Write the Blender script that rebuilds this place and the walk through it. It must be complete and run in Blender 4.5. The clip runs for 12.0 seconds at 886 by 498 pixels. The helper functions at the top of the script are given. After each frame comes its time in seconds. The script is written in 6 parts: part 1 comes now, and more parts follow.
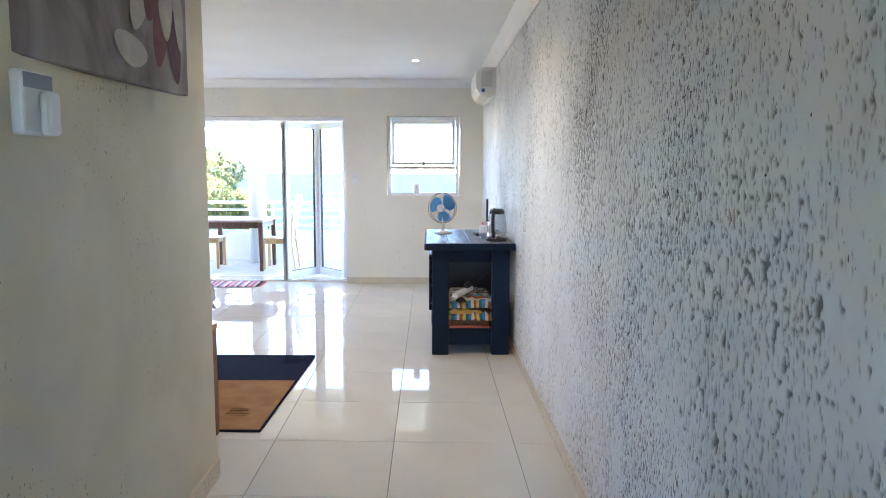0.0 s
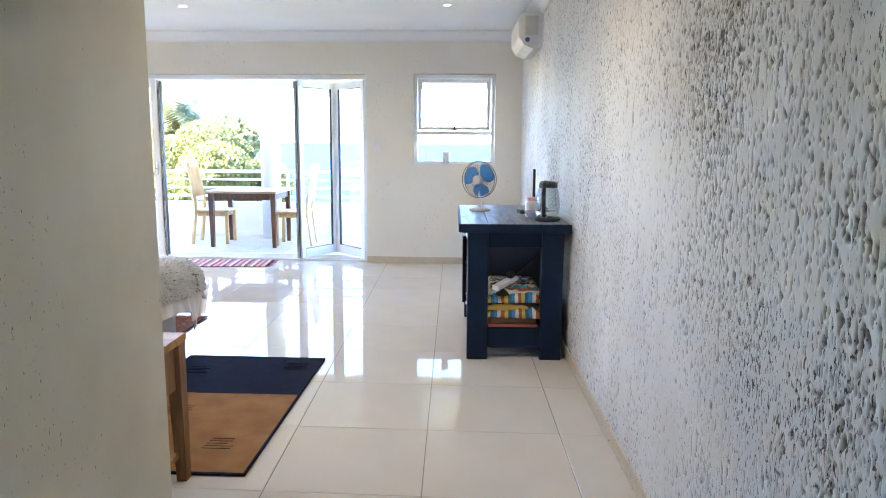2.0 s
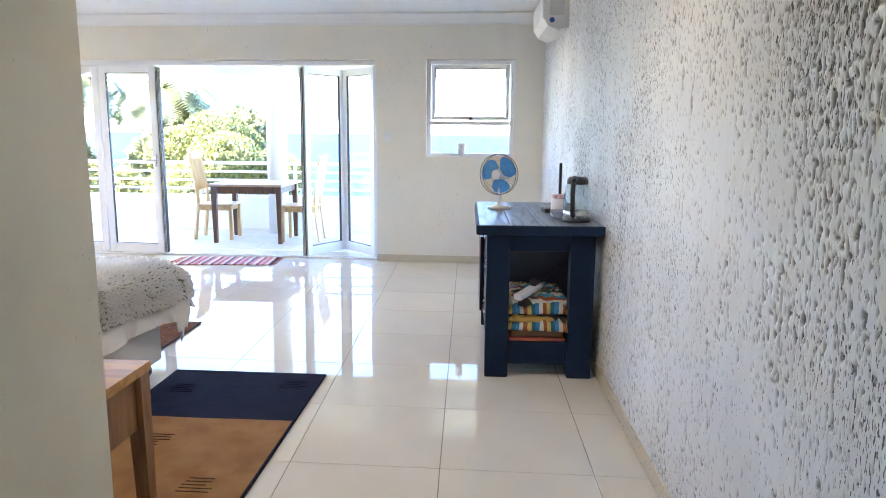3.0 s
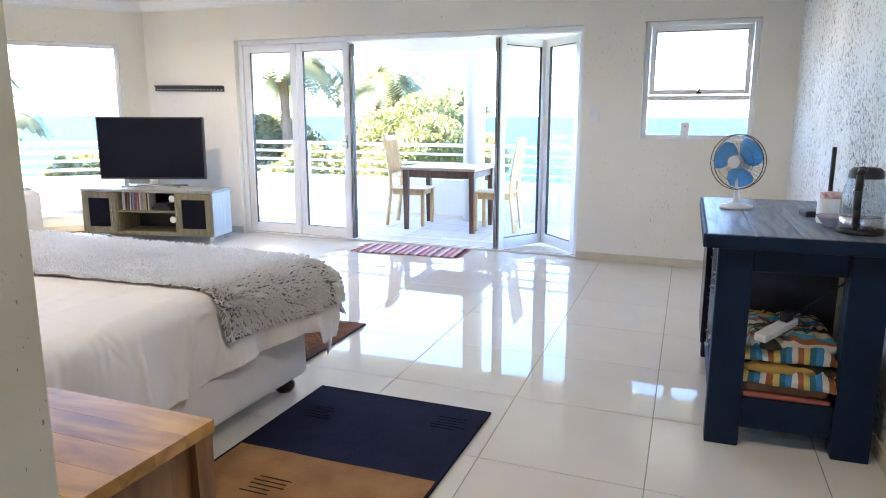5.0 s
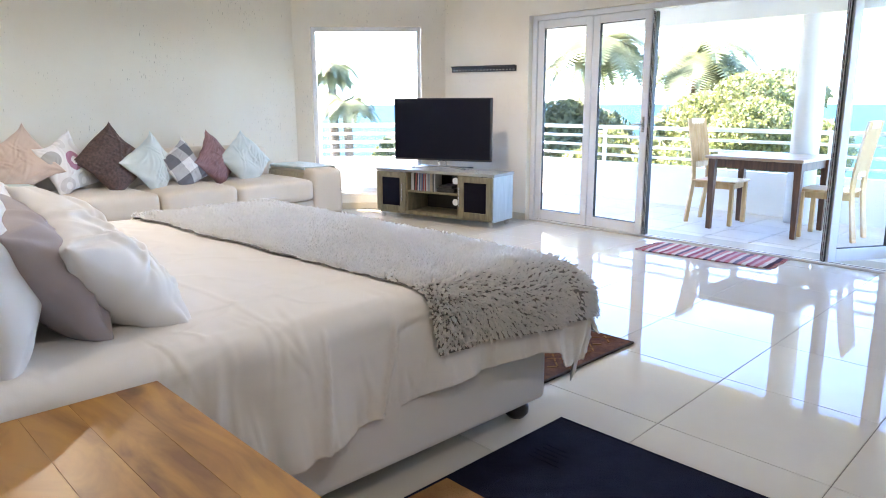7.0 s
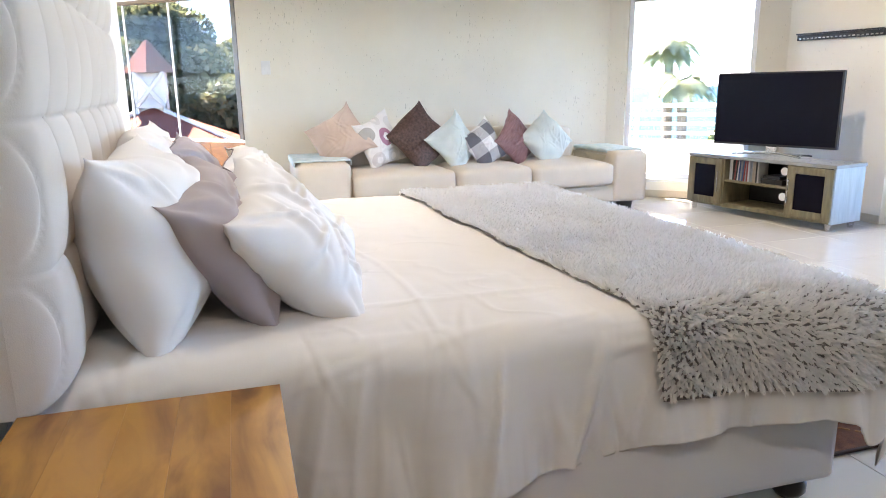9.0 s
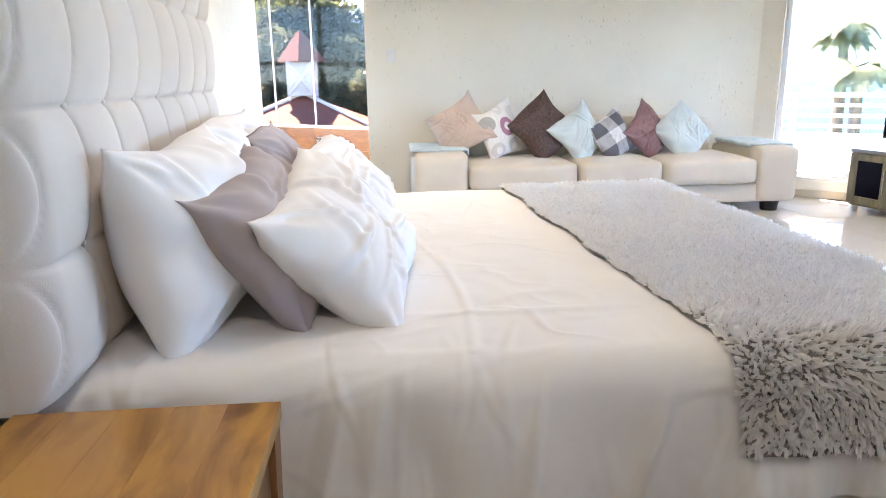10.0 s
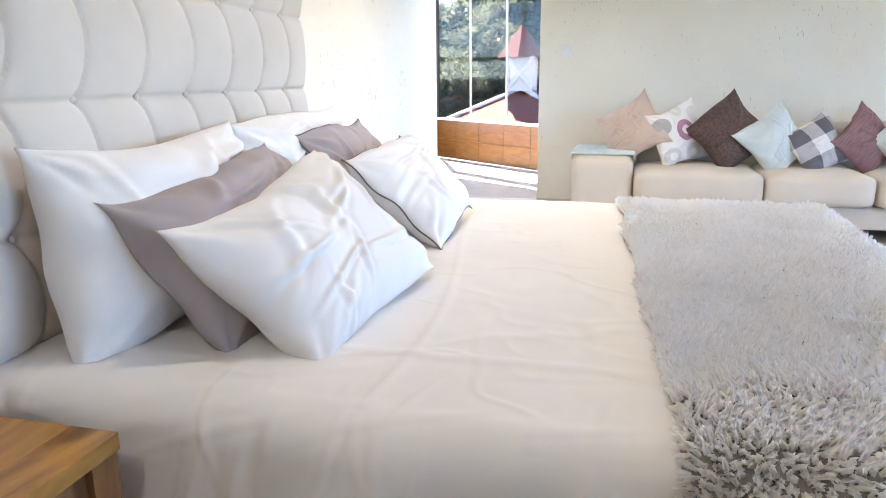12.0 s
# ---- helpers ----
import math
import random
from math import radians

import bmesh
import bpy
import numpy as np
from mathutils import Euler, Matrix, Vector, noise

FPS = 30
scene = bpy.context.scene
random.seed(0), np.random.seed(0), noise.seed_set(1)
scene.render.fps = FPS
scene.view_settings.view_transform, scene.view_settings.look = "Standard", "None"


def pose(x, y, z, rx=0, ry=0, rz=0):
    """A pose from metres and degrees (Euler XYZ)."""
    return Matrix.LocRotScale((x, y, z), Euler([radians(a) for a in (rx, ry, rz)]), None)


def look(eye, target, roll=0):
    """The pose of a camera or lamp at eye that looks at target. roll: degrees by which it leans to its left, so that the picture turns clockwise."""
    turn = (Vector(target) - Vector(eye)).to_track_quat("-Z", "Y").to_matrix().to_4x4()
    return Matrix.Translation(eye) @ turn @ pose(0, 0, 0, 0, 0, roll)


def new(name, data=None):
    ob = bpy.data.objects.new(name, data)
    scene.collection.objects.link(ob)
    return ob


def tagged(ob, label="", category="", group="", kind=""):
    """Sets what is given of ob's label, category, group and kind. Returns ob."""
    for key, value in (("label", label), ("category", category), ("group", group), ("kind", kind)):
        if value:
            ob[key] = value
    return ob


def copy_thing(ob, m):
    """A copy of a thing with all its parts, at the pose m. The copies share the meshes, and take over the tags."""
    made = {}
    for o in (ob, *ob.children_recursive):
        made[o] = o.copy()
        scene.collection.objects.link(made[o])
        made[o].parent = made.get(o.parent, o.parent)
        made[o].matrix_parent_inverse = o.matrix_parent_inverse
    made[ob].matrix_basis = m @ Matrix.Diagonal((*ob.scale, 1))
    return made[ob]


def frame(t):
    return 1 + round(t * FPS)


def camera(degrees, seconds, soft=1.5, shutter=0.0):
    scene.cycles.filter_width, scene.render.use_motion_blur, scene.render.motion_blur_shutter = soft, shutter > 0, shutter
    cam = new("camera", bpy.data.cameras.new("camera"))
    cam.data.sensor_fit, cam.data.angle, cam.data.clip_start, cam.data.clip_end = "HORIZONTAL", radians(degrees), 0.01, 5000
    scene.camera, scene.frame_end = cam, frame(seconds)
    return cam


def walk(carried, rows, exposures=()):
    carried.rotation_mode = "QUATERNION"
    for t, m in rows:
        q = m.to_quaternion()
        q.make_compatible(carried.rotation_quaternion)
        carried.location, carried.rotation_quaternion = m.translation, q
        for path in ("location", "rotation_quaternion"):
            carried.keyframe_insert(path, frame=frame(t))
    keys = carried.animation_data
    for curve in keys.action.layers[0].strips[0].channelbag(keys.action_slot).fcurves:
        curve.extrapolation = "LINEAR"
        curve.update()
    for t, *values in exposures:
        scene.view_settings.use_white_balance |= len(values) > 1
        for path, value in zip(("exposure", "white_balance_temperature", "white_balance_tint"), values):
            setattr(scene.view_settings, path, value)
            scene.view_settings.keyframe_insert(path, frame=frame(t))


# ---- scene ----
cam = camera(65.0, 12.0, soft=1.0)
SKY_STRENGTH, SUN_STRENGTH = 0.15, 5.0
DOWNLIGHT_FILL_W = 2.4
EXPOSURES = [(0, 5.3, 7500, 16), (2.5, 5.27, 7500, 16), (5, 5.03, 7450, 16), (7, 4.8, 7500, 16), (9, 4.98, 7700, 16), (12, 4.88, 7500, 16)]
PATH = [
    (0, (0.43, 0.48, 1.431), (0.383, 2.466, 1.207), 0.2),
    (0.5, (0.382, 0.701, 1.404), (0.301, 2.685, 1.165), 1.0),
    (1, (0.369, 0.961, 1.402), (0.269, 2.94, 1.13), 0.5),
    (1.5, (0.373, 1.194, 1.389), (0.257, 3.17, 1.099), 0.7),
    (2, (0.32, 1.48, 1.387), (0.203, 3.453, 1.078), 0.4),
    (2.5, (0.297, 1.719, 1.384), (0.174, 3.69, 1.064), 0.5),
    (2.7, (0.292, 1.824, 1.387), (0.161, 3.793, 1.06), 0.5),
    (4.3, (0.238, 2.581, 1.327), (-0.225, 4.492, 0.96), 0.3),
    (4.5, (0.239, 2.679, 1.334), (-0.299, 4.568, 0.959), 0.2),
    (5, (0.215, 2.888, 1.334), (-0.516, 4.71, 0.951), 0.1),
    (5.5, (0.124, 3.07, 1.304), (-0.788, 4.808, 0.92), 0.1),
    (6, (0.065, 3.234, 1.28), (-1.019, 4.868, 0.886), -0.0),
    (6.5, (0.047, 3.423, 1.266), (-1.216, 4.92, 0.861), 0.0),
    (7, (0.02, 3.568, 1.25), (-1.409, 4.904, 0.836), -0.2),
    (7.2, (-0.007, 3.623, 1.231), (-1.499, 4.888, 0.816), -0.1),
    (8.8, (-0.135, 4.036, 1.193), (-1.985, 4.649, 0.745), -0.7),
    (9, (-0.181, 4.087, 1.204), (-2.055, 4.617, 0.75), -0.9),
    (9.5, (-0.282, 4.215, 1.17), (-2.203, 4.537, 0.718), -1.1),
    (10, (-0.338, 4.349, 1.198), (-2.275, 4.48, 0.719), -1.0),
    (10.5, (-0.373, 4.495, 1.216), (-2.311, 4.448, 0.726), -0.9),
    (11, (-0.405, 4.645, 1.216), (-2.335, 4.43, 0.737), -0.9),
    (11.5, (-0.532, 4.789, 1.189), (-2.442, 4.422, 0.723), -0.8),
    (12, (-0.654, 4.944, 1.201), (-2.527, 4.438, 0.718), -0.6),
]
walk(cam, [(t, look(eye, target, roll)) for t, eye, target, roll in PATH], EXPOSURES)


# ---------------- light ----------------
world = bpy.data.worlds.new("world")
scene.world = world
world.use_nodes = True
wn, wl = world.node_tree.nodes, world.node_tree.links
sky = wn.new("ShaderNodeTexSky")
sky.sky_type = "NISHITA"
sky.sun_disc = False
SUN_EL, SUN_AZ = radians(52), radians(-112)   # azimuth from +y towards +x
sky.sun_elevation = SUN_EL
sky.sun_rotation = SUN_AZ
sky.air_density, sky.dust_density, sky.ozone_density = 0.55, 0.0, 6.0
wn["Background"].inputs["Strength"].default_value = SKY_STRENGTH
tint = wn.new("ShaderNodeMix")
tint.data_type, tint.blend_type = "RGBA", "MULTIPLY"
tint.inputs["Factor"].default_value = 1.0
tint.inputs["B"].default_value = (0.88, 1.0, 1.09, 1)      # clear maritime air
wl.new(sky.outputs[0], tint.inputs["A"])
wl.new(tint.outputs["Result"], wn["Background"].inputs["Color"])
sun = new("sun", bpy.data.lights.new("sun", "SUN"))
sun.data.energy, sun.data.angle, sun.data.color = SUN_STRENGTH, radians(0.6), (1.0, 0.95, 0.88)
sun_from = Vector((math.sin(SUN_AZ) * math.cos(SUN_EL), math.cos(SUN_AZ) * math.cos(SUN_EL), math.sin(SUN_EL)))
sun.matrix_world = look(sun_from * 50, (0, 0, 0))


# Added fill light: uneven spots at the downlights, the y 4.55 row unseen.
for lx in (-0.03, -2.38, -4.7):
    for ly in (7.75, 4.55):
        lamp = new("downlight_fill", bpy.data.lights.new("downlight_fill", "SPOT"))
        lamp.data.energy, lamp.data.spot_size, lamp.data.spot_blend, lamp.data.shadow_soft_size, lamp.data.color = DOWNLIGHT_FILL_W * (1.0 if ly < 5 else 0.6) * ((2.8 if ly > 5 else 2.0) if lx < -4 else 0.65 if lx > -1 else 0.5), radians(165), 1.0, 0.035, (1.0, 0.96, 0.90)
        lamp.matrix_world = pose(lx, ly, 2.53)


# ---------------- materials ----------------
def node_mat(name):
    m = bpy.data.materials.new(name)
    m.use_nodes = True
    return m, m.node_tree.nodes, m.node_tree.links, m.node_tree.nodes["Principled BSDF"]


def surface(name, a, b=None, rough=0.6, metal=0.0, scale=6.0, stretch=(1, 1, 1), fine=60.0, bump=0.15, dist=0.004,
            rough_vary=0.1, spec=0.5, sheen=0.0, rnd=0.0, island=False, coat=0.0, wrinkle=0.0):
    """Two-scale mottled surface: large stains mix colours a and b, fine grain gives relief."""
    m, n, l, p = node_mat(name)
    b = b or tuple(c * 0.86 for c in a)
    tc = n.new("ShaderNodeTexCoord")
    mp = n.new("ShaderNodeMapping")
    mp.inputs["Scale"].default_value = stretch
    l.new(tc.outputs["Object"], mp.inputs["Vector"])
    big = n.new("ShaderNodeTexNoise")
    big.inputs["Scale"].default_value, big.inputs["Detail"].default_value = scale, 6
    grain = n.new("ShaderNodeTexNoise")
    grain.inputs["Scale"].default_value, grain.inputs["Detail"].default_value = fine, 4
    for t in (big, grain):
        l.new(mp.outputs[0], t.inputs["Vector"])
    ramp = n.new("ShaderNodeValToRGB")
    ramp.color_ramp.elements[0].position, ramp.color_ramp.elements[1].position = 0.35, 0.68
    ramp.color_ramp.elements[0].color, ramp.color_ramp.elements[1].color = (*b, 1), (*a, 1)
    l.new(big.outputs["Fac"], ramp.inputs[0])
    col = ramp.outputs[0]
    if rnd:
        src = n.new("ShaderNodeNewGeometry") if island else n.new("ShaderNodeObjectInfo")
        rng = n.new("ShaderNodeMapRange")
        rng.inputs["To Min"].default_value, rng.inputs["To Max"].default_value = 1 - rnd, 1 + rnd * 0.6
        l.new(src.outputs["Random Per Island" if island else "Random"], rng.inputs["Value"])
        hs = n.new("ShaderNodeHueSaturation")
        l.new(rng.outputs[0], hs.inputs["Value"])
        l.new(col, hs.inputs["Color"])
        col = hs.outputs[0]
    l.new(col, p.inputs["Base Color"])
    rr = n.new("ShaderNodeMapRange")
    rr.inputs["To Min"].default_value, rr.inputs["To Max"].default_value = max(0.02, rough - rough_vary), min(1, rough + rough_vary)
    l.new(grain.outputs["Fac"], rr.inputs["Value"])
    l.new(rr.outputs[0], p.inputs["Roughness"])
    p.inputs["Metallic"].default_value = metal
    p.inputs["Specular IOR Level"].default_value = spec
    p.inputs["Coat Weight"].default_value = coat
    p.inputs["Sheen Weight"].default_value = sheen
    if bump:
        bp = n.new("ShaderNodeBump")
        bp.inputs["Strength"].default_value, bp.inputs["Distance"].default_value = bump, dist
        l.new(grain.outputs["Fac"], bp.inputs["Height"])
        l.new(bp.outputs[0], p.inputs["Normal"])
        if wrinkle:                              # soft ridged creases of slack cloth
            rg = n.new("ShaderNodeTexNoise")
            rg.noise_type = "RIDGED_MULTIFRACTAL"
            rg.inputs["Scale"].default_value, rg.inputs["Detail"].default_value, rg.inputs["Distortion"].default_value = 3.2, 3, 0.6
            wm = n.new("ShaderNodeMapping")
            wm.inputs["Scale"].default_value = (1.0, 1.7, 0.8)
            l.new(tc.outputs["Object"], wm.inputs["Vector"])
            l.new(wm.outputs[0], rg.inputs["Vector"])
            wb = n.new("ShaderNodeBump")
            wb.inputs["Strength"].default_value, wb.inputs["Distance"].default_value = wrinkle, 0.02
            l.new(rg.outputs["Fac"], wb.inputs["Height"])
            l.new(bp.outputs[0], wb.inputs["Normal"])
            l.new(wb.outputs[0], p.inputs["Normal"])
    return m


def plaster(name, a, b, pits=0.3, pit_col=(0.30, 0.27, 0.22), lo=0.70, relief=False, fine_pits=(95, 95, 24), cluster=0.35, edge=0.05):
    """Trowelled plaster with sparse vertical drag pits."""
    m, n, l, p = node_mat(name)
    tc = n.new("ShaderNodeTexCoord")
    mp = n.new("ShaderNodeMapping")
    mp.inputs["Scale"].default_value = fine_pits
    l.new(tc.outputs["Object"], mp.inputs["Vector"])
    pit = n.new("ShaderNodeTexNoise")
    pit.inputs["Scale"].default_value, pit.inputs["Detail"].default_value = 1.0, 2
    l.new(mp.outputs[0], pit.inputs["Vector"])
    zone = n.new("ShaderNodeTexNoise")
    zone.inputs["Scale"].default_value, zone.inputs["Detail"].default_value = 1.3, 3
    l.new(tc.outputs["Object"], zone.inputs["Vector"])
    add = n.new("ShaderNodeMath")
    add.operation = "MULTIPLY_ADD"
    add.inputs[1].default_value = cluster
    l.new(zone.outputs["Fac"], add.inputs[0])
    l.new(pit.outputs["Fac"], add.inputs[2])
    rp = n.new("ShaderNodeMapRange")
    rp.inputs["From Min"].default_value, rp.inputs["From Max"].default_value = lo + cluster * 0.5, lo + cluster * 0.5 + edge
    l.new(add.outputs[0], rp.inputs["Value"])
    big = n.new("ShaderNodeTexNoise")
    big.inputs["Scale"].default_value, big.inputs["Detail"].default_value = 2.2, 6
    l.new(tc.outputs["Object"], big.inputs["Vector"])
    ramp = n.new("ShaderNodeValToRGB")
    ramp.color_ramp.elements[0].position, ramp.color_ramp.elements[1].position = 0.35, 0.65
    ramp.color_ramp.elements[0].color, ramp.color_ramp.elements[1].color = (*b, 1), (*a, 1)
    l.new(big.outputs["Fac"], ramp.inputs[0])
    amt = n.new("ShaderNodeMath")
    amt.operation = "MULTIPLY"
    amt.inputs[1].default_value = pits
    pit_out = rp.outputs[0]
    if relief:                                  # shade inside the modelled scratches, painted into their colour
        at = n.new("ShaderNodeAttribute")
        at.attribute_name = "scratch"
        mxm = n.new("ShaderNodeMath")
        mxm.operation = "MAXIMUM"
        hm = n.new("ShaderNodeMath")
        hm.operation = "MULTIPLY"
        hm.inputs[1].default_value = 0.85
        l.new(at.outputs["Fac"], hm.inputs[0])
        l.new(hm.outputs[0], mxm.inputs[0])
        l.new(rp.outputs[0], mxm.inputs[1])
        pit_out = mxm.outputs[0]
    l.new(pit_out, amt.inputs[0])
    mix = n.new("ShaderNodeMix")
    mix.data_type = "RGBA"
    l.new(amt.outputs[0], mix.inputs["Factor"])
    l.new(ramp.outputs[0], mix.inputs["A"])
    # Every pit is darkened in colour to stand in for its inner shade.
    mix.inputs["B"].default_value = (*pit_col, 1)
    l.new(mix.outputs["Result"], p.inputs["Base Color"])
    p.inputs["Roughness"].default_value = 0.7
    fine = n.new("ShaderNodeTexNoise")
    fine.inputs["Scale"].default_value, fine.inputs["Detail"].default_value = 45, 5
    l.new(tc.outputs["Object"], fine.inputs["Vector"])
    b1 = n.new("ShaderNodeBump")
    b1.inputs["Strength"].default_value, b1.inputs["Distance"].default_value = 0.12, 0.004
    l.new(fine.outputs["Fac"], b1.inputs["Height"])
    b2 = n.new("ShaderNodeBump")
    b2.invert = True
    b2.inputs["Strength"].default_value, b2.inputs["Distance"].default_value = 0.5, 0.004
    l.new(rp.outputs[0], b2.inputs["Height"])
    l.new(b1.outputs[0], b2.inputs["Normal"])
    l.new(b2.outputs[0], p.inputs["Normal"])
    return m


def glass_mat(name, tint=(1, 1, 1), gloss=0.6, least=0.035):
    m = bpy.data.materials.new(name)
    m.use_nodes = True
    n, l = m.node_tree.nodes, m.node_tree.links
    n.remove(n["Principled BSDF"])
    tr, gl, mx, fr = (n.new("ShaderNodeBsdfTransparent"), n.new("ShaderNodeBsdfGlossy"), n.new("ShaderNodeMixShader"), n.new("ShaderNodeLayerWeight"))
    tr.inputs["Color"].default_value = (*tint, 1)
    gl.inputs["Roughness"].default_value = 0.02
    fr.inputs["Blend"].default_value = 0.5
    pw = n.new("ShaderNodeMath")
    pw.operation = "POWER"
    pw.inputs[1].default_value = 4.0
    l.new(fr.outputs["Facing"], pw.inputs[0])
    sc = n.new("ShaderNodeMath")
    sc.operation = "MULTIPLY_ADD"
    sc.inputs[1].default_value, sc.inputs[2].default_value = gloss, least
    l.new(pw.outputs[0], sc.inputs[0])
    l.new(sc.outputs[0], mx.inputs[0])
    l.new(tr.outputs[0], mx.inputs[1])
    l.new(gl.outputs[0], mx.inputs[2])
    l.new(mx.outputs[0], n["Material Output"].inputs["Surface"])
    return m


def wood(name, a, b, rough=0.45, grain=(1, 14, 14), rnd=0.0, knots=True, band=(0.32, 0.66)):
    """Board with long grain along local x."""
    m, n, l, p = node_mat(name)
    tc = n.new("ShaderNodeTexCoord")
    mp = n.new("ShaderNodeMapping")
    mp.inputs["Scale"].default_value = grain
    oi = n.new("ShaderNodeObjectInfo")
    va = n.new("ShaderNodeVectorMath")
    va.operation = "MULTIPLY_ADD"
    va.inputs[1].default_value = (1, 1, 1)
    l.new(tc.outputs["Object"], va.inputs[0])
    l.new(oi.outputs["Random"], va.inputs[2])
    l.new(va.outputs[0], mp.inputs["Vector"])
    nz = n.new("ShaderNodeTexNoise")
    nz.inputs["Scale"].default_value, nz.inputs["Detail"].default_value, nz.inputs["Distortion"].default_value = 2.5, 8, 0.8
    l.new(mp.outputs[0], nz.inputs["Vector"])
    ramp = n.new("ShaderNodeValToRGB")
    ramp.color_ramp.elements[0].position, ramp.color_ramp.elements[1].position = band
    ramp.color_ramp.elements[0].color, ramp.color_ramp.elements[1].color = (*b, 1), (*a, 1)
    l.new(nz.outputs["Fac"], ramp.inputs[0])
    col = ramp.outputs[0]
    if rnd:
        hs = n.new("ShaderNodeHueSaturation")
        rng = n.new("ShaderNodeMapRange")
        rng.inputs["To Min"].default_value, rng.inputs["To Max"].default_value = 1 - rnd, 1 + rnd
        l.new(oi.outputs["Random"], rng.inputs["Value"])
        l.new(rng.outputs[0], hs.inputs["Value"])
        l.new(col, hs.inputs["Color"])
        col = hs.outputs[0]
    if knots:
        vo = n.new("ShaderNodeTexVoronoi")
        vo.inputs["Scale"].default_value = 5.0
        km = n.new("ShaderNodeMapping")
        km.inputs["Scale"].default_value = (0.6, 1, 1)
        l.new(va.outputs[0], km.inputs["Vector"])
        l.new(km.outputs[0], vo.inputs["Vector"])
        kr = n.new("ShaderNodeMapRange")
        kr.inputs["From Min"].default_value, kr.inputs["From Max"].default_value = 0.02, 0.13
        kr.inputs["To Min"].default_value, kr.inputs["To Max"].default_value = 0.75, 0.0
        l.new(vo.outputs["Distance"], kr.inputs["Value"])
        mx = n.new("ShaderNodeMix")
        mx.data_type = "RGBA"
        l.new(kr.outputs[0], mx.inputs["Factor"])
        l.new(col, mx.inputs["A"])
        mx.inputs["B"].default_value = (b[0] * 0.45, b[1] * 0.4, b[2] * 0.4, 1)
        col = mx.outputs["Result"]
    l.new(col, p.inputs["Base Color"])
    p.inputs["Roughness"].default_value = rough
    bp = n.new("ShaderNodeBump")
    bp.inputs["Strength"].default_value, bp.inputs["Distance"].default_value = 0.2, 0.002
    l.new(nz.outputs["Fac"], bp.inputs["Height"])
    l.new(bp.outputs[0], p.inputs["Normal"])
    return m


def stripes(name, cols, axis=0, scale=10.0, rough=0.9, bump_scale=180):
    """Woven bands of colour along one axis."""
    m, n, l, p = node_mat(name)
    tc = n.new("ShaderNodeTexCoord")
    sep = n.new("ShaderNodeSeparateXYZ")
    l.new(tc.outputs["Object"], sep.inputs[0])
    wob = n.new("ShaderNodeTexNoise")
    wob.inputs["Scale"].default_value = 9
    l.new(tc.outputs["Object"], wob.inputs["Vector"])
    ma = n.new("ShaderNodeMath")
    ma.operation = "MULTIPLY_ADD"
    ma.inputs[1].default_value = 0.03
    l.new(wob.outputs["Fac"], ma.inputs[0])
    l.new(sep.outputs[axis], ma.inputs[2])
    mu = n.new("ShaderNodeMath")
    mu.operation = "MULTIPLY"
    mu.inputs[1].default_value = scale
    l.new(ma.outputs[0], mu.inputs[0])
    fr = n.new("ShaderNodeMath")
    fr.operation = "FRACT"
    l.new(mu.outputs[0], fr.inputs[0])
    ramp = n.new("ShaderNodeValToRGB")
    ramp.color_ramp.interpolation = "CONSTANT"
    el = ramp.color_ramp.elements
    el[0].position, el[0].color = 0, (*cols[0], 1)
    el[1].position, el[1].color = 1 / len(cols), (*cols[1], 1)
    for i, c in enumerate(cols[2:], 2):
        e = el.new(i / len(cols))
        e.color = (*c, 1)
    l.new(fr.outputs[0], ramp.inputs[0])
    l.new(ramp.outputs[0], p.inputs["Base Color"])
    p.inputs["Roughness"].default_value = rough
    g = n.new("ShaderNodeTexNoise")
    g.inputs["Scale"].default_value = bump_scale
    l.new(tc.outputs["Object"], g.inputs["Vector"])
    bp = n.new("ShaderNodeBump")
    bp.inputs["Strength"].default_value, bp.inputs["Distance"].default_value = 0.6, 0.004
    l.new(g.outputs["Fac"], bp.inputs["Height"])
    l.new(bp.outputs[0], p.inputs["Normal"])
    return m


def emitter(name, col, strength):
    m, n, l, p = node_mat(name)
    p.inputs["Emission Color"].default_value, p.inputs["Emission Strength"].default_value = (*col, 1), strength
    return m


def thin(name, a, b, fac=0.4, rnd=0.35, rough=0.5):
    """Thin leaves or hairs: light shines through them."""
    m = surface(name, a, b, rough=rough, scale=3, bump=0, rnd=rnd, island=True)
    n, l = m.node_tree.nodes, m.node_tree.links
    p = n["Principled BSDF"]
    src = p.inputs["Base Color"].links[0].from_socket
    tl, mx = n.new("ShaderNodeBsdfTranslucent"), n.new("ShaderNodeMixShader")
    l.new(src, tl.inputs["Color"])
    mx.inputs[0].default_value = fac
    l.new(p.outputs[0], mx.inputs[1])
    l.new(tl.outputs[0], mx.inputs[2])
    l.new(mx.outputs[0], n["Material Output"].inputs["Surface"])
    return m


FUR = thin("long_pile_fur", (0.97, 0.965, 0.95), (0.94, 0.935, 0.92), 0.5, 0.05, 0.9)
CREAM = plaster("cream_wall_paint", (0.80, 0.76, 0.67), (0.77, 0.725, 0.63), pits=0.6, lo=0.70)
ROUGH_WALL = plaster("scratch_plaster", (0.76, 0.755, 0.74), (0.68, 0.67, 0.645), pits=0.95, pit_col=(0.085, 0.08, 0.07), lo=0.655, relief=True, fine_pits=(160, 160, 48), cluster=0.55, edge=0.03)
PART_WALL = plaster("aged_cream_plaster", (0.67, 0.62, 0.49), (0.58, 0.53, 0.40), pits=0.8, pit_col=(0.16, 0.13, 0.09), lo=0.745, fine_pits=(120, 120, 55), cluster=0.6, edge=0.03)
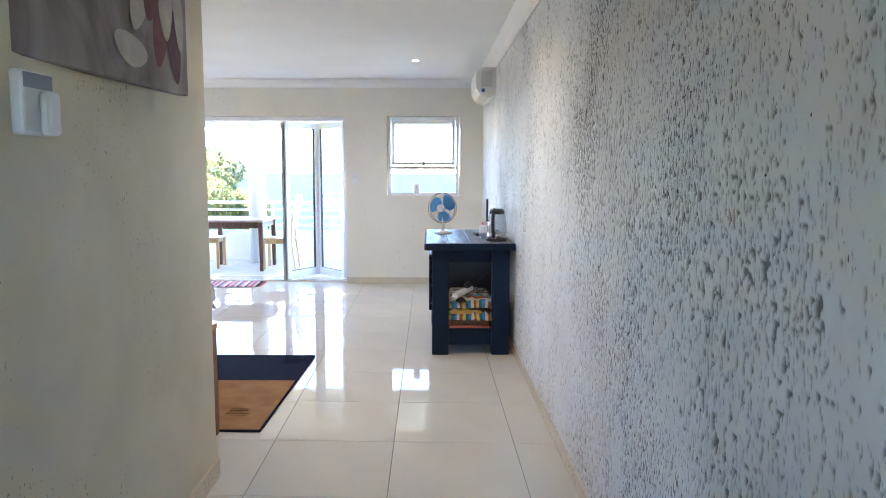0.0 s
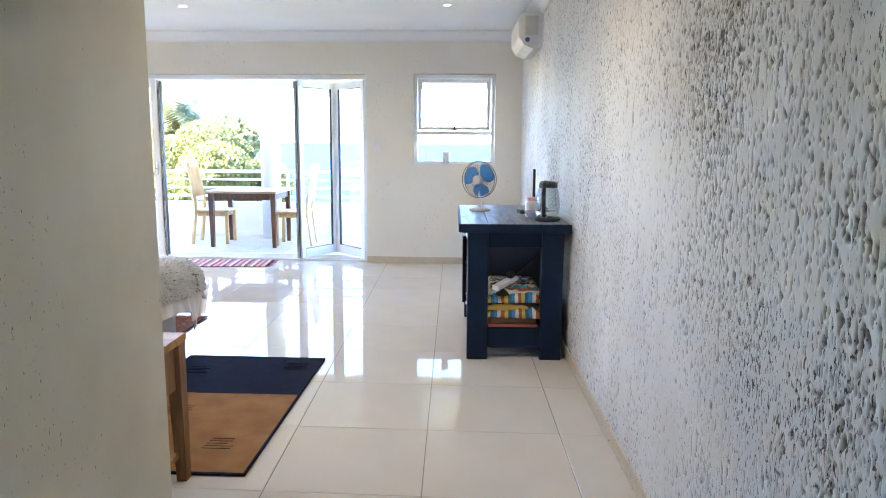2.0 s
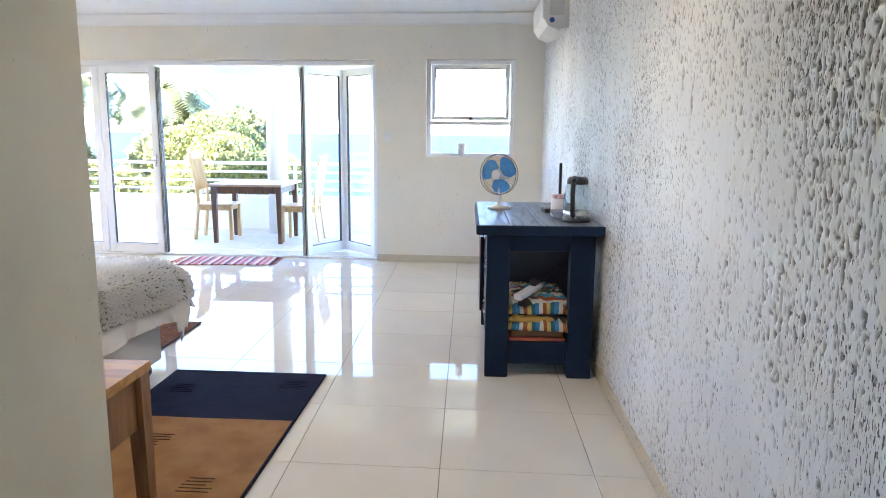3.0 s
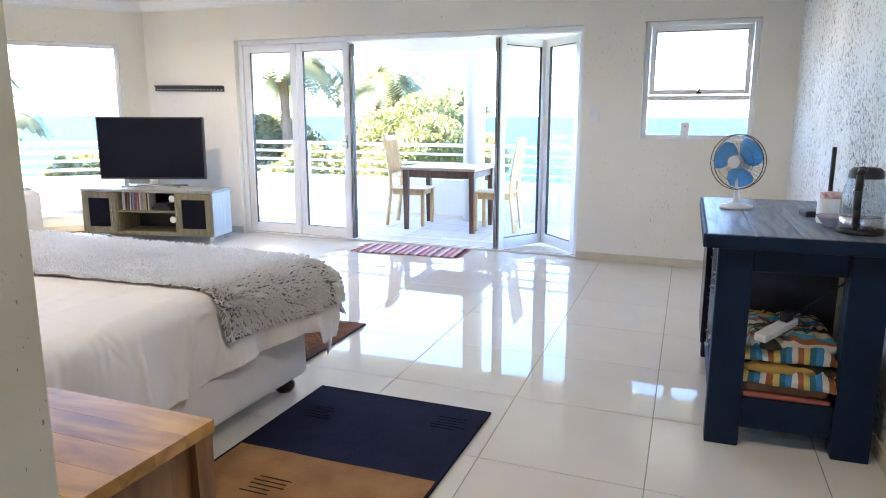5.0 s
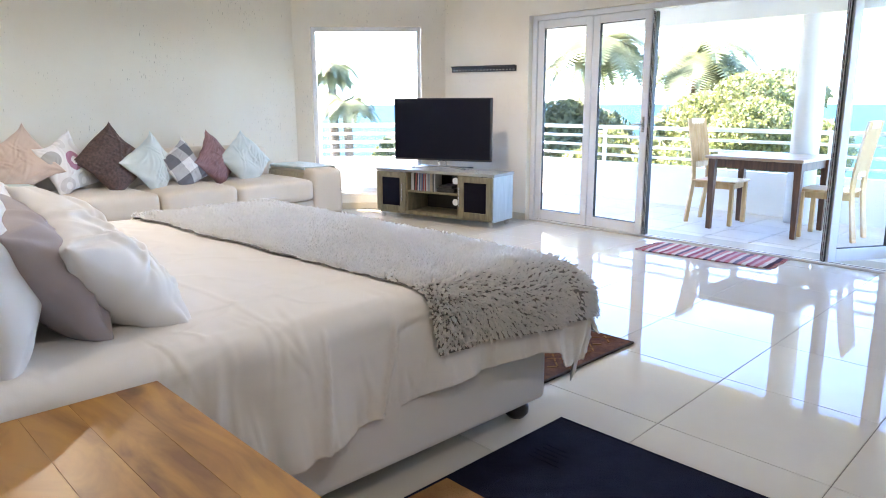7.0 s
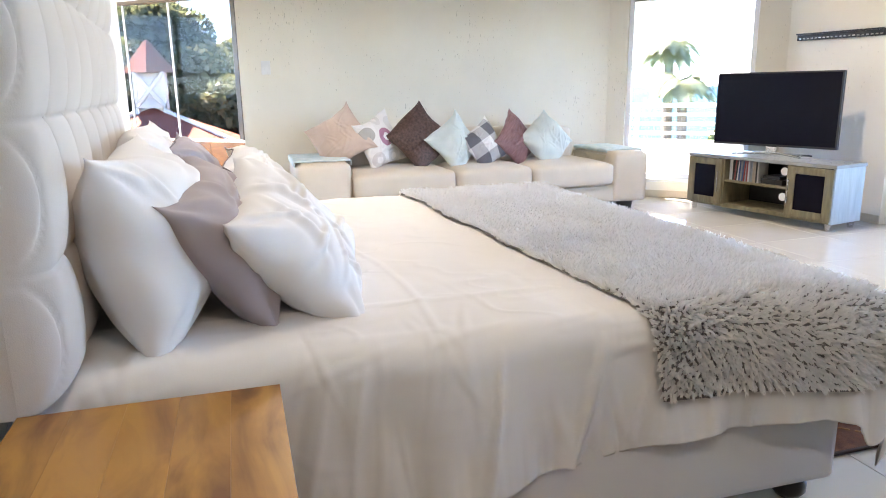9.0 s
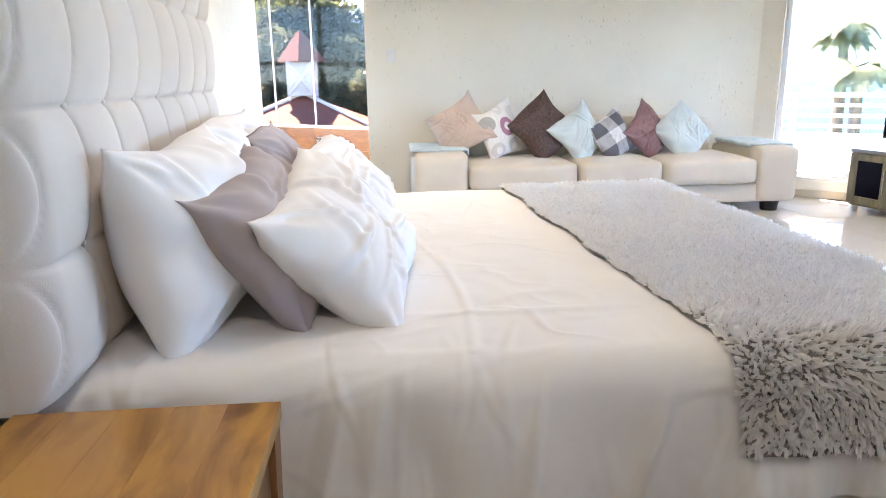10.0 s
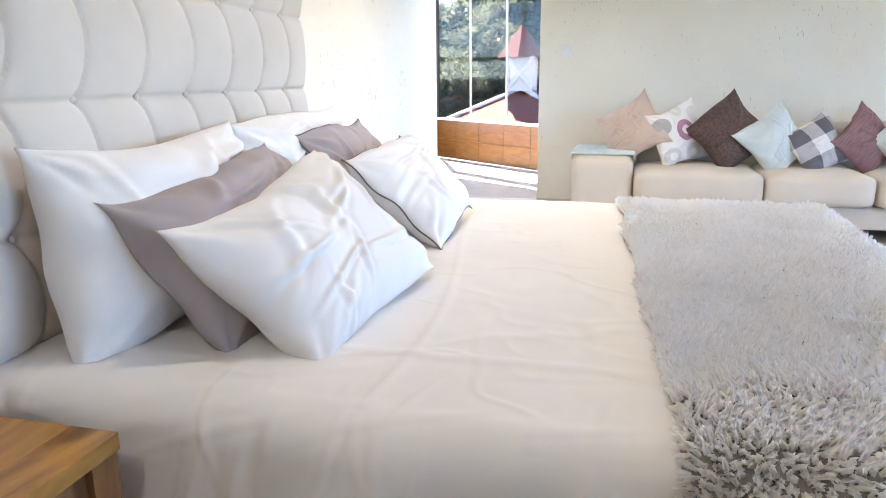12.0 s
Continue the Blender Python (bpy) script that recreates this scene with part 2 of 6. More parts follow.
CEILING_WHITE = surface("ceiling_white_paint", (0.84, 0.84, 0.83), (0.80, 0.80, 0.79), rough=0.8, scale=1.5, bump=0.05)
TILE = surface("polished_porcelain", (0.66, 0.63, 0.565), (0.62, 0.59, 0.53), rough=0.03, rough_vary=0.012, scale=3, fine=25, bump=0.0, spec=0.17, rnd=0.04)
GROUT = surface("grey_grout", (0.22, 0.20, 0.17), rough=0.9)
SKIRT = surface("skirting_tile", (0.60, 0.53, 0.41), (0.55, 0.48, 0.37), rough=0.3, scale=8)
ALU = surface("white_powder_coated_aluminium", (0.82, 0.83, 0.85), (0.78, 0.79, 0.81), rough=0.35, scale=3, bump=0.02)
SEAL = surface("black_rubber_seal", (0.02, 0.02, 0.02), rough=0.6)
GLASS = glass_mat("clear_glass")
# Grey tint put in to dim the bright view through the sunroom pane.
NOOK_GLASS = glass_mat("dimming_glass", (0.46, 0.45, 0.44), 0.08, 0.008)
BRONZE = surface("bronze_aluminium", (0.055, 0.04, 0.03), rough=0.4, metal=0.4)
WHITE_PAINT = surface("exterior_white_paint", (0.82, 0.81, 0.78), (0.76, 0.75, 0.71), rough=0.75, scale=2)
PORCH_TILE = surface("porch_tile", (0.62, 0.57, 0.50), (0.56, 0.51, 0.44), rough=0.45, scale=4, rnd=0.06)
BLUE = surface("dark_blue_paint", (0.005, 0.018, 0.040), (0.004, 0.013, 0.030), rough=0.55, scale=9, fine=40, bump=0.15, spec=0.16)
BLUE_TOP = wood("worn_blue_board", (0.05, 0.085, 0.14), (0.22, 0.245, 0.28), rough=0.4, grain=(14, 1.2, 14), knots=False)
BLACK = surface("black_plastic", (0.018, 0.018, 0.02), rough=0.35, bump=0.03)
BLACK_GLOSS = surface("black_glass", (0.005, 0.005, 0.012), rough=0.2, rough_vary=0.03, bump=0.0, spec=0.12)
CHROME = surface("brushed_steel", (0.62, 0.62, 0.62), rough=0.25, metal=1.0, bump=0.02)
WHITE_PLASTIC = surface("white_plastic", (0.80, 0.80, 0.79), rough=0.35, bump=0.02)
SHEET = surface("white_cotton", (0.83, 0.81, 0.79), (0.80, 0.78, 0.76), rough=0.85, scale=3, fine=260, bump=0.12, dist=0.002, wrinkle=0.5)
PILLOW_WHITE = surface("white_pillowcase", (0.84, 0.83, 0.82), (0.81, 0.80, 0.79), rough=0.8, scale=4, fine=300, bump=0.1, dist=0.002, wrinkle=1.0)
MAUVE = surface("mauve_grey_sateen", (0.40, 0.35, 0.355), (0.36, 0.31, 0.32), rough=0.6, scale=4, fine=300, bump=0.1, dist=0.002, wrinkle=0.9)
PIPING = surface("dark_mauve_piping", (0.17, 0.14, 0.145), rough=0.7, fine=300)
UPHOLSTERY = surface("beige_linen_upholstery", (0.66, 0.60, 0.545), (0.62, 0.56, 0.51), rough=0.9, scale=5, fine=420, bump=0.25, dist=0.002, sheen=0.2)
SOFA_CLOTH = surface("beige_suede_cloth", (0.66, 0.59, 0.50), (0.61, 0.545, 0.46), rough=0.9, scale=4, fine=300, bump=0.15, dist=0.002, sheen=0.2)
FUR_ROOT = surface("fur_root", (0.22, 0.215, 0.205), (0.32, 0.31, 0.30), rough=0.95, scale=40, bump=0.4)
ACACIA = wood("acacia_board", (0.50, 0.25, 0.06), (0.21, 0.08, 0.02), rough=0.33, grain=(1.3, 4.2, 4.2), rnd=0.04, band=(0.32, 0.60))
ACACIA_LEG = wood("acacia_leg", (0.30, 0.14, 0.055), (0.16, 0.065, 0.025), rough=0.45, grain=(9, 9, 1.2), knots=False)
PINE = wood("varnished_pine", (0.62, 0.40, 0.19), (0.50, 0.29, 0.115), rough=0.45, grain=(8, 8, 1.4), knots=False)
DARK_WOOD = wood("dark_stained_wood", (0.16, 0.07, 0.035), (0.07, 0.028, 0.015), rough=0.4, grain=(9, 9, 1.5), knots=False)
TABLE_WOOD = wood("sun_faded_table_top", (0.50, 0.36, 0.25), (0.38, 0.25, 0.16), rough=0.4, grain=(1.4, 10, 10))
OLIVE_WOOD = wood("limed_olive_wood", (0.24, 0.21, 0.13), (0.15, 0.13, 0.08), rough=0.5, grain=(10, 10, 2), knots=False)
HONEY = wood("honey_pine_panel", (0.22, 0.10, 0.03), (0.15, 0.065, 0.018), rough=0.4, grain=(2, 2, 12), knots=False)
NAVY = surface("navy_wool", (0.005, 0.006, 0.018), (0.009, 0.010, 0.024), rough=0.95, scale=12, fine=220, bump=0.8, dist=0.006, spec=0.08)
TAN = surface("tan_wool", (0.36, 0.19, 0.075), (0.27, 0.13, 0.05), rough=0.95, scale=7, fine=220, bump=0.9, dist=0.006, spec=0.08)
BROWN_RUG = surface("brown_wool", (0.20, 0.085, 0.045), (0.10, 0.045, 0.03), rough=0.95, scale=25, fine=220, bump=0.9, dist=0.006, spec=0.08)
LINE_RUG = surface("dark_rug_line", (0.05, 0.028, 0.02), rough=0.95, fine=220, bump=0.6)
RAG = stripes("rag_weave", [(0.45, 0.10, 0.12), (0.62, 0.50, 0.46), (0.10, 0.07, 0.12), (0.55, 0.20, 0.22), (0.66, 0.60, 0.55), (0.30, 0.05, 0.10), (0.5, 0.32, 0.33)], axis=0, scale=4.3)


# ---------------- mesh helpers ----------------
def link(name, mesh, material, parent=None, label="", smooth=False):
    ob = new(name, mesh)
    mesh.materials.append(material)
    if smooth:
        mesh.polygons.foreach_set("use_smooth", [True] * len(mesh.polygons))
    if parent is not None:
        ob.parent = parent
    if label:
        ob["label"] = label
    return ob


def part(name, bm, material, parent=None, label="", smooth=False):
    mesh = bpy.data.meshes.new(name)
    bm.normal_update()
    bm.to_mesh(mesh)
    bm.free()
    return link(name, mesh, material, parent, label, smooth)


def thing(name, m, label, category, group="", kind=""):
    ob = new(name)
    ob.empty_display_size = 0.1
    ob.matrix_world = m
    return tagged(ob, label, category, group, kind)


def box(bm, a, b, bevel=0.0, seg=1, m=None):
    """Axis-aligned block from corner a to corner b, with its edges rounded."""
    lo = [min(p, q) for p, q in zip(a, b)]
    hi = [max(p, q) for p, q in zip(a, b)]
    mat = Matrix.Translation([(p + q) / 2 for p, q in zip(lo, hi)]) @ Matrix.Diagonal([*(q - p for p, q in zip(lo, hi)), 1])
    r = bmesh.ops.create_cube(bm, size=1, matrix=mat)
    vs = r["verts"]
    if bevel > 0:
        es = list({e for v in vs for e in v.link_edges})
        rb = bmesh.ops.bevel(bm, geom=es, offset=bevel, segments=seg, affect="EDGES", profile=0.5)
        vs = list({v for f in rb["faces"] for v in f.verts} | {v for v in vs if v.is_valid})
    if m is not None:
        bmesh.ops.transform(bm, matrix=m, verts=vs)
    return vs


def rod(bm, p, q, r, r2=None, seg=12, caps=True):
    """Tapered round bar from p to q."""
    p, q = Vector(p), Vector(q)
    d = q - p
    m = Matrix.Translation((p + q) / 2) @ d.to_track_quat("Z", "Y").to_matrix().to_4x4()
    return bmesh.ops.create_cone(bm, cap_ends=caps, segments=seg, radius1=r, radius2=r if r2 is None else r2, depth=d.length, matrix=m)["verts"]


def lathe(bm, prof, centre=(0, 0, 0), seg=32):
    """Surface of revolution about z through (radius, height) pairs."""
    rings = []
    for r, z in prof:
        rings.append([bm.verts.new((centre[0] + r * math.cos(2 * math.pi * i / seg), centre[1] + r * math.sin(2 * math.pi * i / seg), centre[2] + z)) for i in range(seg)])
    for a, b in zip(rings, rings[1:]):
        for i in range(seg):
            bm.faces.new((a[i], a[(i + 1) % seg], b[(i + 1) % seg], b[i]))
    return rings


def prism(bm, pts, z0, z1):
    """Upright block over a plan polygon (counter-clockwise)."""
    lo = [bm.verts.new((x, y, z0)) for x, y in pts]
    hi = [bm.verts.new((x, y, z1)) for x, y in pts]
    n = len(pts)
    bm.faces.new(hi)
    bm.faces.new(lo[::-1])
    for i in range(n):
        bm.faces.new((lo[i], lo[(i + 1) % n], hi[(i + 1) % n], hi[i]))


def grid_mesh(name, P, both=None):
    """Quad mesh over a numpy array of points (rows, columns, 3)."""
    r, c, _ = P.shape
    idx = np.arange(r * c).reshape(r, c)
    f = np.stack([idx[:-1, :-1], idx[:-1, 1:], idx[1:, 1:], idx[1:, :-1]], -1).reshape(-1, 4)
    mesh = bpy.data.meshes.new(name)
    mesh.vertices.add(r * c)
    mesh.vertices.foreach_set("co", P.reshape(-1).astype(np.float32))
    mesh.loops.add(f.size)
    mesh.loops.foreach_set("vertex_index", f.reshape(-1).astype(np.int32))
    mesh.polygons.add(len(f))
    mesh.polygons.foreach_set("loop_start", np.arange(0, f.size, 4, dtype=np.int32))
    mesh.update(calc_edges=True)
    mesh.validate()
    return mesh


def vnoise(x, y, seed=0):
    """Smooth value noise on arrays, 0 to 1."""
    xi, yi = np.floor(x).astype(np.int64), np.floor(y).astype(np.int64)
    fx, fy = x - xi, y - yi
    fx, fy = fx * fx * (3 - 2 * fx), fy * fy * (3 - 2 * fy)

    def hsh(a, b):
        h = (a * 374761393 + b * 668265263 + seed * 1442695041) & 0xFFFFFFFF
        h = ((h ^ (h >> 13)) * 1274126177) & 0xFFFFFFFF
        return ((h ^ (h >> 16)) & 0xFFFF) / 65535.0
    a, b, c, d = hsh(xi, yi), hsh(xi + 1, yi), hsh(xi, yi + 1), hsh(xi + 1, yi + 1)
    return (a * (1 - fx) + b * fx) * (1 - fy) + (c * (1 - fx) + d * fx) * fy


def fbm(x, y, seed=0, octaves=4):
    s, amp, tot = 0, 1.0, 0
    for o in range(octaves):
        s = s + amp * vnoise(x * 2 ** o, y * 2 ** o, seed + o)
        tot += amp
        amp *= 0.5
    return s / tot


# ---------------- structure ----------------
CEIL = 2.55
FAR = 9.262
SK = -0.0445                                   # lean of the long walls in plan
R0 = 0.869                                     # right wall's face at y = 5.75


def right_x(y):
    return R0 + SK * (y - 5.75)


# right wall: deeply scratched plaster, modelled as relief
ys = np.concatenate([np.arange(-1.6, 0.8, 0.03), np.arange(0.8, 3.6, 0.0035), np.arange(3.6, 5.4, 0.006), np.arange(5.4, FAR + 0.01, 0.012)])
zs = np.arange(0, CEIL + 0.005, 0.0085)
Y, Z = np.meshgrid(ys, zs)
zone = np.clip(0.5 + (fbm(Y * 2.6, Z * 1.7, 11) - 0.5) * 3.2, 0, 1)
low = 0.45 + 0.55 * np.clip((2.5 - Z) / 1.6, 0, 1)
wy, wz = 1.6 * (fbm(Y * 26, Z * 17, 2, 2) - 0.5), 1.6 * (fbm(Y * 22, Z * 14, 4, 2) - 0.5)
p1 = vnoise(Y * 140 + 2.2 * wy, Z * 54 + 1.5 * wz, 3)
p2 = vnoise(Y * 165 + 2 * wy, Z * 92 + wz, 5)
long = vnoise(Y * 60 + 1.5 * wy, Z * 3.2, 8)
patch = np.clip(0.5 + (fbm(Y * 7 + 3, Z * 3.2, 17, 2) - 0.5) * 3.0, 0, 1)
spread = 0.12 * zone + 0.08 * patch
pit = np.clip((p1 - 0.925 + spread) * 30, 0, 1) + 0.7 * np.clip((p2 - 0.915 + spread) * 30, 0, 1)
pit = pit + 0.8 * np.clip((long - 0.94) * 16, 0, 1) * np.clip((p2 - 0.35) * 6, 0, 1)
depth = 0.0070 * np.clip(pit, 0, 1.3) * (0.5 + 0.5 * low) + 0.002 * fbm(Y * 30, Z * 12, 21)
P = np.stack([right_x(Y) + depth, Y, Z], -1)
wall_right_face = grid_mesh("wall_east", P)
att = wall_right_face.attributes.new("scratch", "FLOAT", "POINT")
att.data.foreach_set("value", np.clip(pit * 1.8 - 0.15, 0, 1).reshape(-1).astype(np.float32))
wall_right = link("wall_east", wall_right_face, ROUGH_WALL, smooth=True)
tagged(wall_right, "white wall of deeply scratched vertical plaster", "wall", kind="structure")
bm = bmesh.new()
prism(bm, [(right_x(-1.7) + 0.012, -1.7), (right_x(-1.7) + 0.25, -1.7), (right_x(FAR) + 0.25, FAR + 0.2), (right_x(FAR) + 0.012, FAR + 0.2)], -0.1, CEIL + 0.1)
part("wall_core", bm, ROUGH_WALL, wall_right)

PX = -0.698                                    # corridor face of the partition at its end
PEND = 3.585


def part_x(y):
    return PX + SK * (y - PEND)


bm = bmesh.new()
prism(bm, [(part_x(-1.7) - 0.11, -1.7), (part_x(-1.7), -1.7), (part_x(PEND), PEND), (part_x(PEND) - 0.11, PEND)], 0, CEIL)
bmesh.ops.bevel(bm, geom=[e for e in bm.edges if abs(e.verts[0].co.z - e.verts[1].co.z) > 1], offset=0.012, segments=3, affect="EDGES")
tagged(part("wall_partition", bm, PART_WALL), "thin cream plastered partition beside the corridor", "wall", kind="structure")

HW0, HW1 = (-0.85, 3.50), (-7.15, 3.10)        # headboard wall's face


def hw_y(x):
    return HW0[1] + (x - HW0[0]) * (HW1[1] - HW0[1]) / (HW1[0] - HW0[0])


bm = bmesh.new()
prism(bm, [(-0.88, hw_y(-0.88)), (-7.35, hw_y(-7.35)), (-7.35, hw_y(-7.35) - 0.2), (-0.88, hw_y(-0.88) - 0.2)][::-1][::-1], 0, CEIL)
tagged(part("wall_headboard", bm, CREAM), "cream plastered bedroom wall behind the bed", "wall", kind="structure")


def wall_with_holes(name, p, q, thick, holes, material, z1=CEIL, label="", z0=0.0):
    """Wall whose visible face runs from p to q in plan; thickness to the left of that way. holes: (s0, s1, z0, z1) along it."""
    p, q = Vector(p), Vector(q)
    d = (q - p)
    L = d.length
    d.normalize()
    n = Vector((-d.y, d.x))
    cuts = sorted({0.0, L, *[h[0] for h in holes], *[h[1] for h in holes]})
    bm = bmesh.new()
    for s0, s1 in zip(cuts, cuts[1:]):
        mid = (s0 + s1) / 2
        hs = sorted([h for h in holes if h[0] <= mid <= h[1]], key=lambda h: h[2])
        z = z0
        spans = []
        for h in hs:
            if h[2] > z:
                spans.append((z, h[2]))
            z = h[3]
        if z < z1:
            spans.append((z, z1))
        for a, b in spans:
            c = [p + d * s0, p + d * s1, p + d * s1 + n * thick, p + d * s0 + n * thick]
            prism(bm, [(v.x, v.y) for v in c], a, b)
    bmesh.ops.remove_doubles(bm, verts=bm.verts, dist=0.0005)
    return tagged(part(name, bm, material), label, "wall", kind="structure")


DOOR = (-4.775, -1.005, 0.0, 2.10)
WIN = (-0.485, 0.422, 1.115, 2.105)
wall_with_holes("wall_north", (-6.02, FAR), (right_x(FAR) + 0.01, FAR), 0.2,
                [(DOOR[0] + 6.02, DOOR[1] + 6.02, DOOR[2], DOOR[3]), (WIN[0] + 6.02, WIN[1] + 6.02, WIN[2], WIN[3])],
                CREAM, label="cream plastered wall with folding doors and a window")
# Unseen end wall; its hole is added to let light into the corridor.
wall_with_holes("wall_south", (1.5, -1.7), (-1.2, -1.7), 0.2, [(0.95, 1.75, 1.1, 1.9)], PART_WALL, label="cream corridor end wall, unseen, with an added light opening")
SOFA_X = -7.15
DA, DB = Vector((SOFA_X, 7.94)), Vector((-6.02, FAR))
DL = (DB - DA).length
DW = (0.20, 1.46, 0.20, 2.09)                  # big pane in the slanting wall, along it
wall_with_holes("wall_slanting", DA, DB, 0.16, [DW], CREAM, label="cream slanting corner wall with a tall window")
NOOK_OPEN = (0.0, 1.01, 0.0, 2.25)
wall_with_holes("wall_west", (SOFA_X, 3.10), (SOFA_X, 7.94), 0.18, [NOOK_OPEN], CREAM, label="cream plastered wall behind the sofa")

# ceiling over the rooms, cornice
bm = bmesh.new()
prism(bm, [(-7.4, -1.9), (1.6, -1.9), (1.6, 9.2), (right_x(FAR) + 0.1, 9.3), (-6.0, 9.3), (-7.2, 8.0), (-7.4, 8.0)], CEIL, CEIL + 0.15)
tagged(part("ceiling", bm, CEILING_WHITE), "smooth white painted ceiling", "ceiling", kind="structure")


def cornice(name, p, q):
    """Coved moulding under the ceiling along p to q; the room lies to the right of that way."""
    p, q = Vector(p), Vector(q)
    d = (q - p).normalized()
    n = Vector((d.y, -d.x))
    prof = [(0, 0), (0.012, 0), (0.016, 0.018), (0.03, 0.03), (0.05, 0.055), (0.078, 0.078), (0.095, 0.09), (0.10, 0.105), (0.0, 0.105)]
    bm = bmesh.new()
    rings = []
    for e in (p, q):
        rings.append([bm.verts.new((e.x + n.x * u, e.y + n.y * u, CEIL - 0.107 + v)) for u, v in prof])
    k = len(prof)
    for i in range(k):
        bm.faces.new((rings[0][i], rings[0][(i + 1) % k], rings[1][(i + 1) % k], rings[1][i]))
    return tagged(part(name, bm, CEILING_WHITE), "white coved plaster cornice", "cornice", kind="structure")


cornice("trim", (-6.02, FAR - 0.002), (right_x(FAR), FAR - 0.002))
cornice("trim", DA + Vector((0.002, -0.002)), DB + Vector((0.002, -0.002)))
cornice("trim", (SOFA_X + 0.002, 3.1), (SOFA_X + 0.002, 7.94))
cornice("trim", (right_x(FAR) - 0.002, FAR), (right_x(-1.7) - 0.002, -1.7))


def skirting(p, q, h=0.075):
    """Tile skirting; the room lies to the right of p to q."""
    p, q = Vector(p), Vector(q)
    d = (q - p).normalized()
    n = Vector((d.y, -d.x))
    bm = bmesh.new()
    c = [p, p + n * 0.012, q + n * 0.012, q]
    prism(bm, [(v.x, v.y) for v in c], 0.002, h)
    return tagged(part("baseboard", bm, SKIRT), "beige tile skirting along the wall", "skirting", kind="structure")


skirting((-6.02, FAR), (DOOR[0], FAR))
skirting((DOOR[1], FAR), (right_x(FAR), FAR))
skirting(DA, DB)
skirting((SOFA_X, 4.11), (SOFA_X, 7.94))
skirting((right_x(FAR) + 0.004, FAR), (right_x(-1.7) + 0.004, -1.7))
skirting((part_x(-1.7), -1.7), (PX, PEND), 0.09)
skirting((-7.1, hw_y(-7.1)), (-0.9, hw_y(-0.9)))

# aluminium folding doors
LEAF_T = 0.045


def glazed_leaf(parent, w, h, stile=0.075, top=0.075, bottom=0.10, t=LEAF_T, name="leaf", frame_mat=None, pane_mat=None):
    """Framed glass leaf in the local xz plane, hinged at x = 0; returns the frame."""
    frame_mat = frame_mat or ALU
    bm = bmesh.new()
    for x0, x1 in ((0, stile), (w - stile, w)):
        box(bm, (x0, -t / 2, 0), (x1, t / 2, h), 0.004)
    box(bm, (stile, -t / 2 + 0.001, 0), (w - stile, t / 2 - 0.001, bottom), 0.003)
    box(bm, (stile, -t / 2 + 0.001, h - top), (w - stile, t / 2 - 0.001, h), 0.003)
    fr = part(name, bm, frame_mat, parent)
    bm = bmesh.new()
    for x0, x1, z0, z1 in ((stile, stile + 0.005, bottom, h - top), (w - stile - 0.005, w - stile, bottom, h - top), (stile + 0.005, w - stile - 0.005, bottom, bottom + 0.005), (stile + 0.005, w - stile - 0.005, h - top - 0.005, h - top)):
        box(bm, (x0, -0.014, z0), (x1, 0.014, z1))
    part("glazing_seal", bm, SEAL, fr)
    bm = bmesh.new()
    box(bm, (stile, -0.003, bottom), (w - stile, 0.003, h - top))
    g = part("pane", bm, pane_mat or GLASS, fr)
    g.visible_shadow = False
    return fr


door = thing("door_1", pose(0, 0, 0), "white aluminium folding glass doors, partly folded open", "folding door", kind="structure")
FY = FAR + 0.10
bm = bmesh.new()
box(bm, (DOOR[0] + 0.001, FY - 0.04, 0.004), (DOOR[0] + 0.055, FY + 0.04, DOOR[3] - 0.001), 0.004)
box(bm, (DOOR[1] - 0.03, FY - 0.04, 0.004), (DOOR[1] - 0.001, FY + 0.04, DOOR[3] - 0.001), 0.004)
box(bm, (DOOR[0] + 0.055, FY - 0.04, DOOR[3] - 0.05), (DOOR[1] - 0.03, FY + 0.04, DOOR[3] - 0.001), 0.004)
part("door_frame", bm, ALU, door)
bm = bmesh.new()
box(bm, (DOOR[0] + 0.06, FY - 0.035, 0.002), (DOOR[1] - 0.035, FY + 0.035, 0.018), 0.003)
part("bottom_track", bm, ALU, door)
bm = bmesh.new()
box(bm, (DOOR[0] + 0.06, FY - 0.008, 0.018), (DOOR[1] - 0.035, FY + 0.008, 0.0195))
part("track_slot", bm, SEAL, door)
LH = DOOR[3] - 0.075


def set_leaf(x, y, x2, y2, handle=False):
    w = math.hypot(x2 - x, y2 - y)
    fr = glazed_leaf(door, w, LH)
    fr.matrix_basis = pose(x, y, 0.022, 0, 0, math.degrees(math.atan2(y2 - y, x2 - x)))
    bm = bmesh.new()
    for z in (0.12, 1.0, 1.9):
        for k in range(3):
            rod(bm, (w + 0.004, -0.03, z + k * 0.034), (w + 0.004, -0.03, z + 0.03 + k * 0.034), 0.011, seg=10)
    part("hinge", bm, ALU, fr)
    if handle:
        bm = bmesh.new()
        box(bm, (w - 0.05, -0.035, 0.95), (w - 0.025, -0.0225, 1.09), 0.004)
        rod(bm, (w - 0.037, -0.045, 1.02), (w - 0.14, -0.05, 1.02), 0.009)
        part("handle", bm, CHROME, fr, "steel lever handle")
    return fr


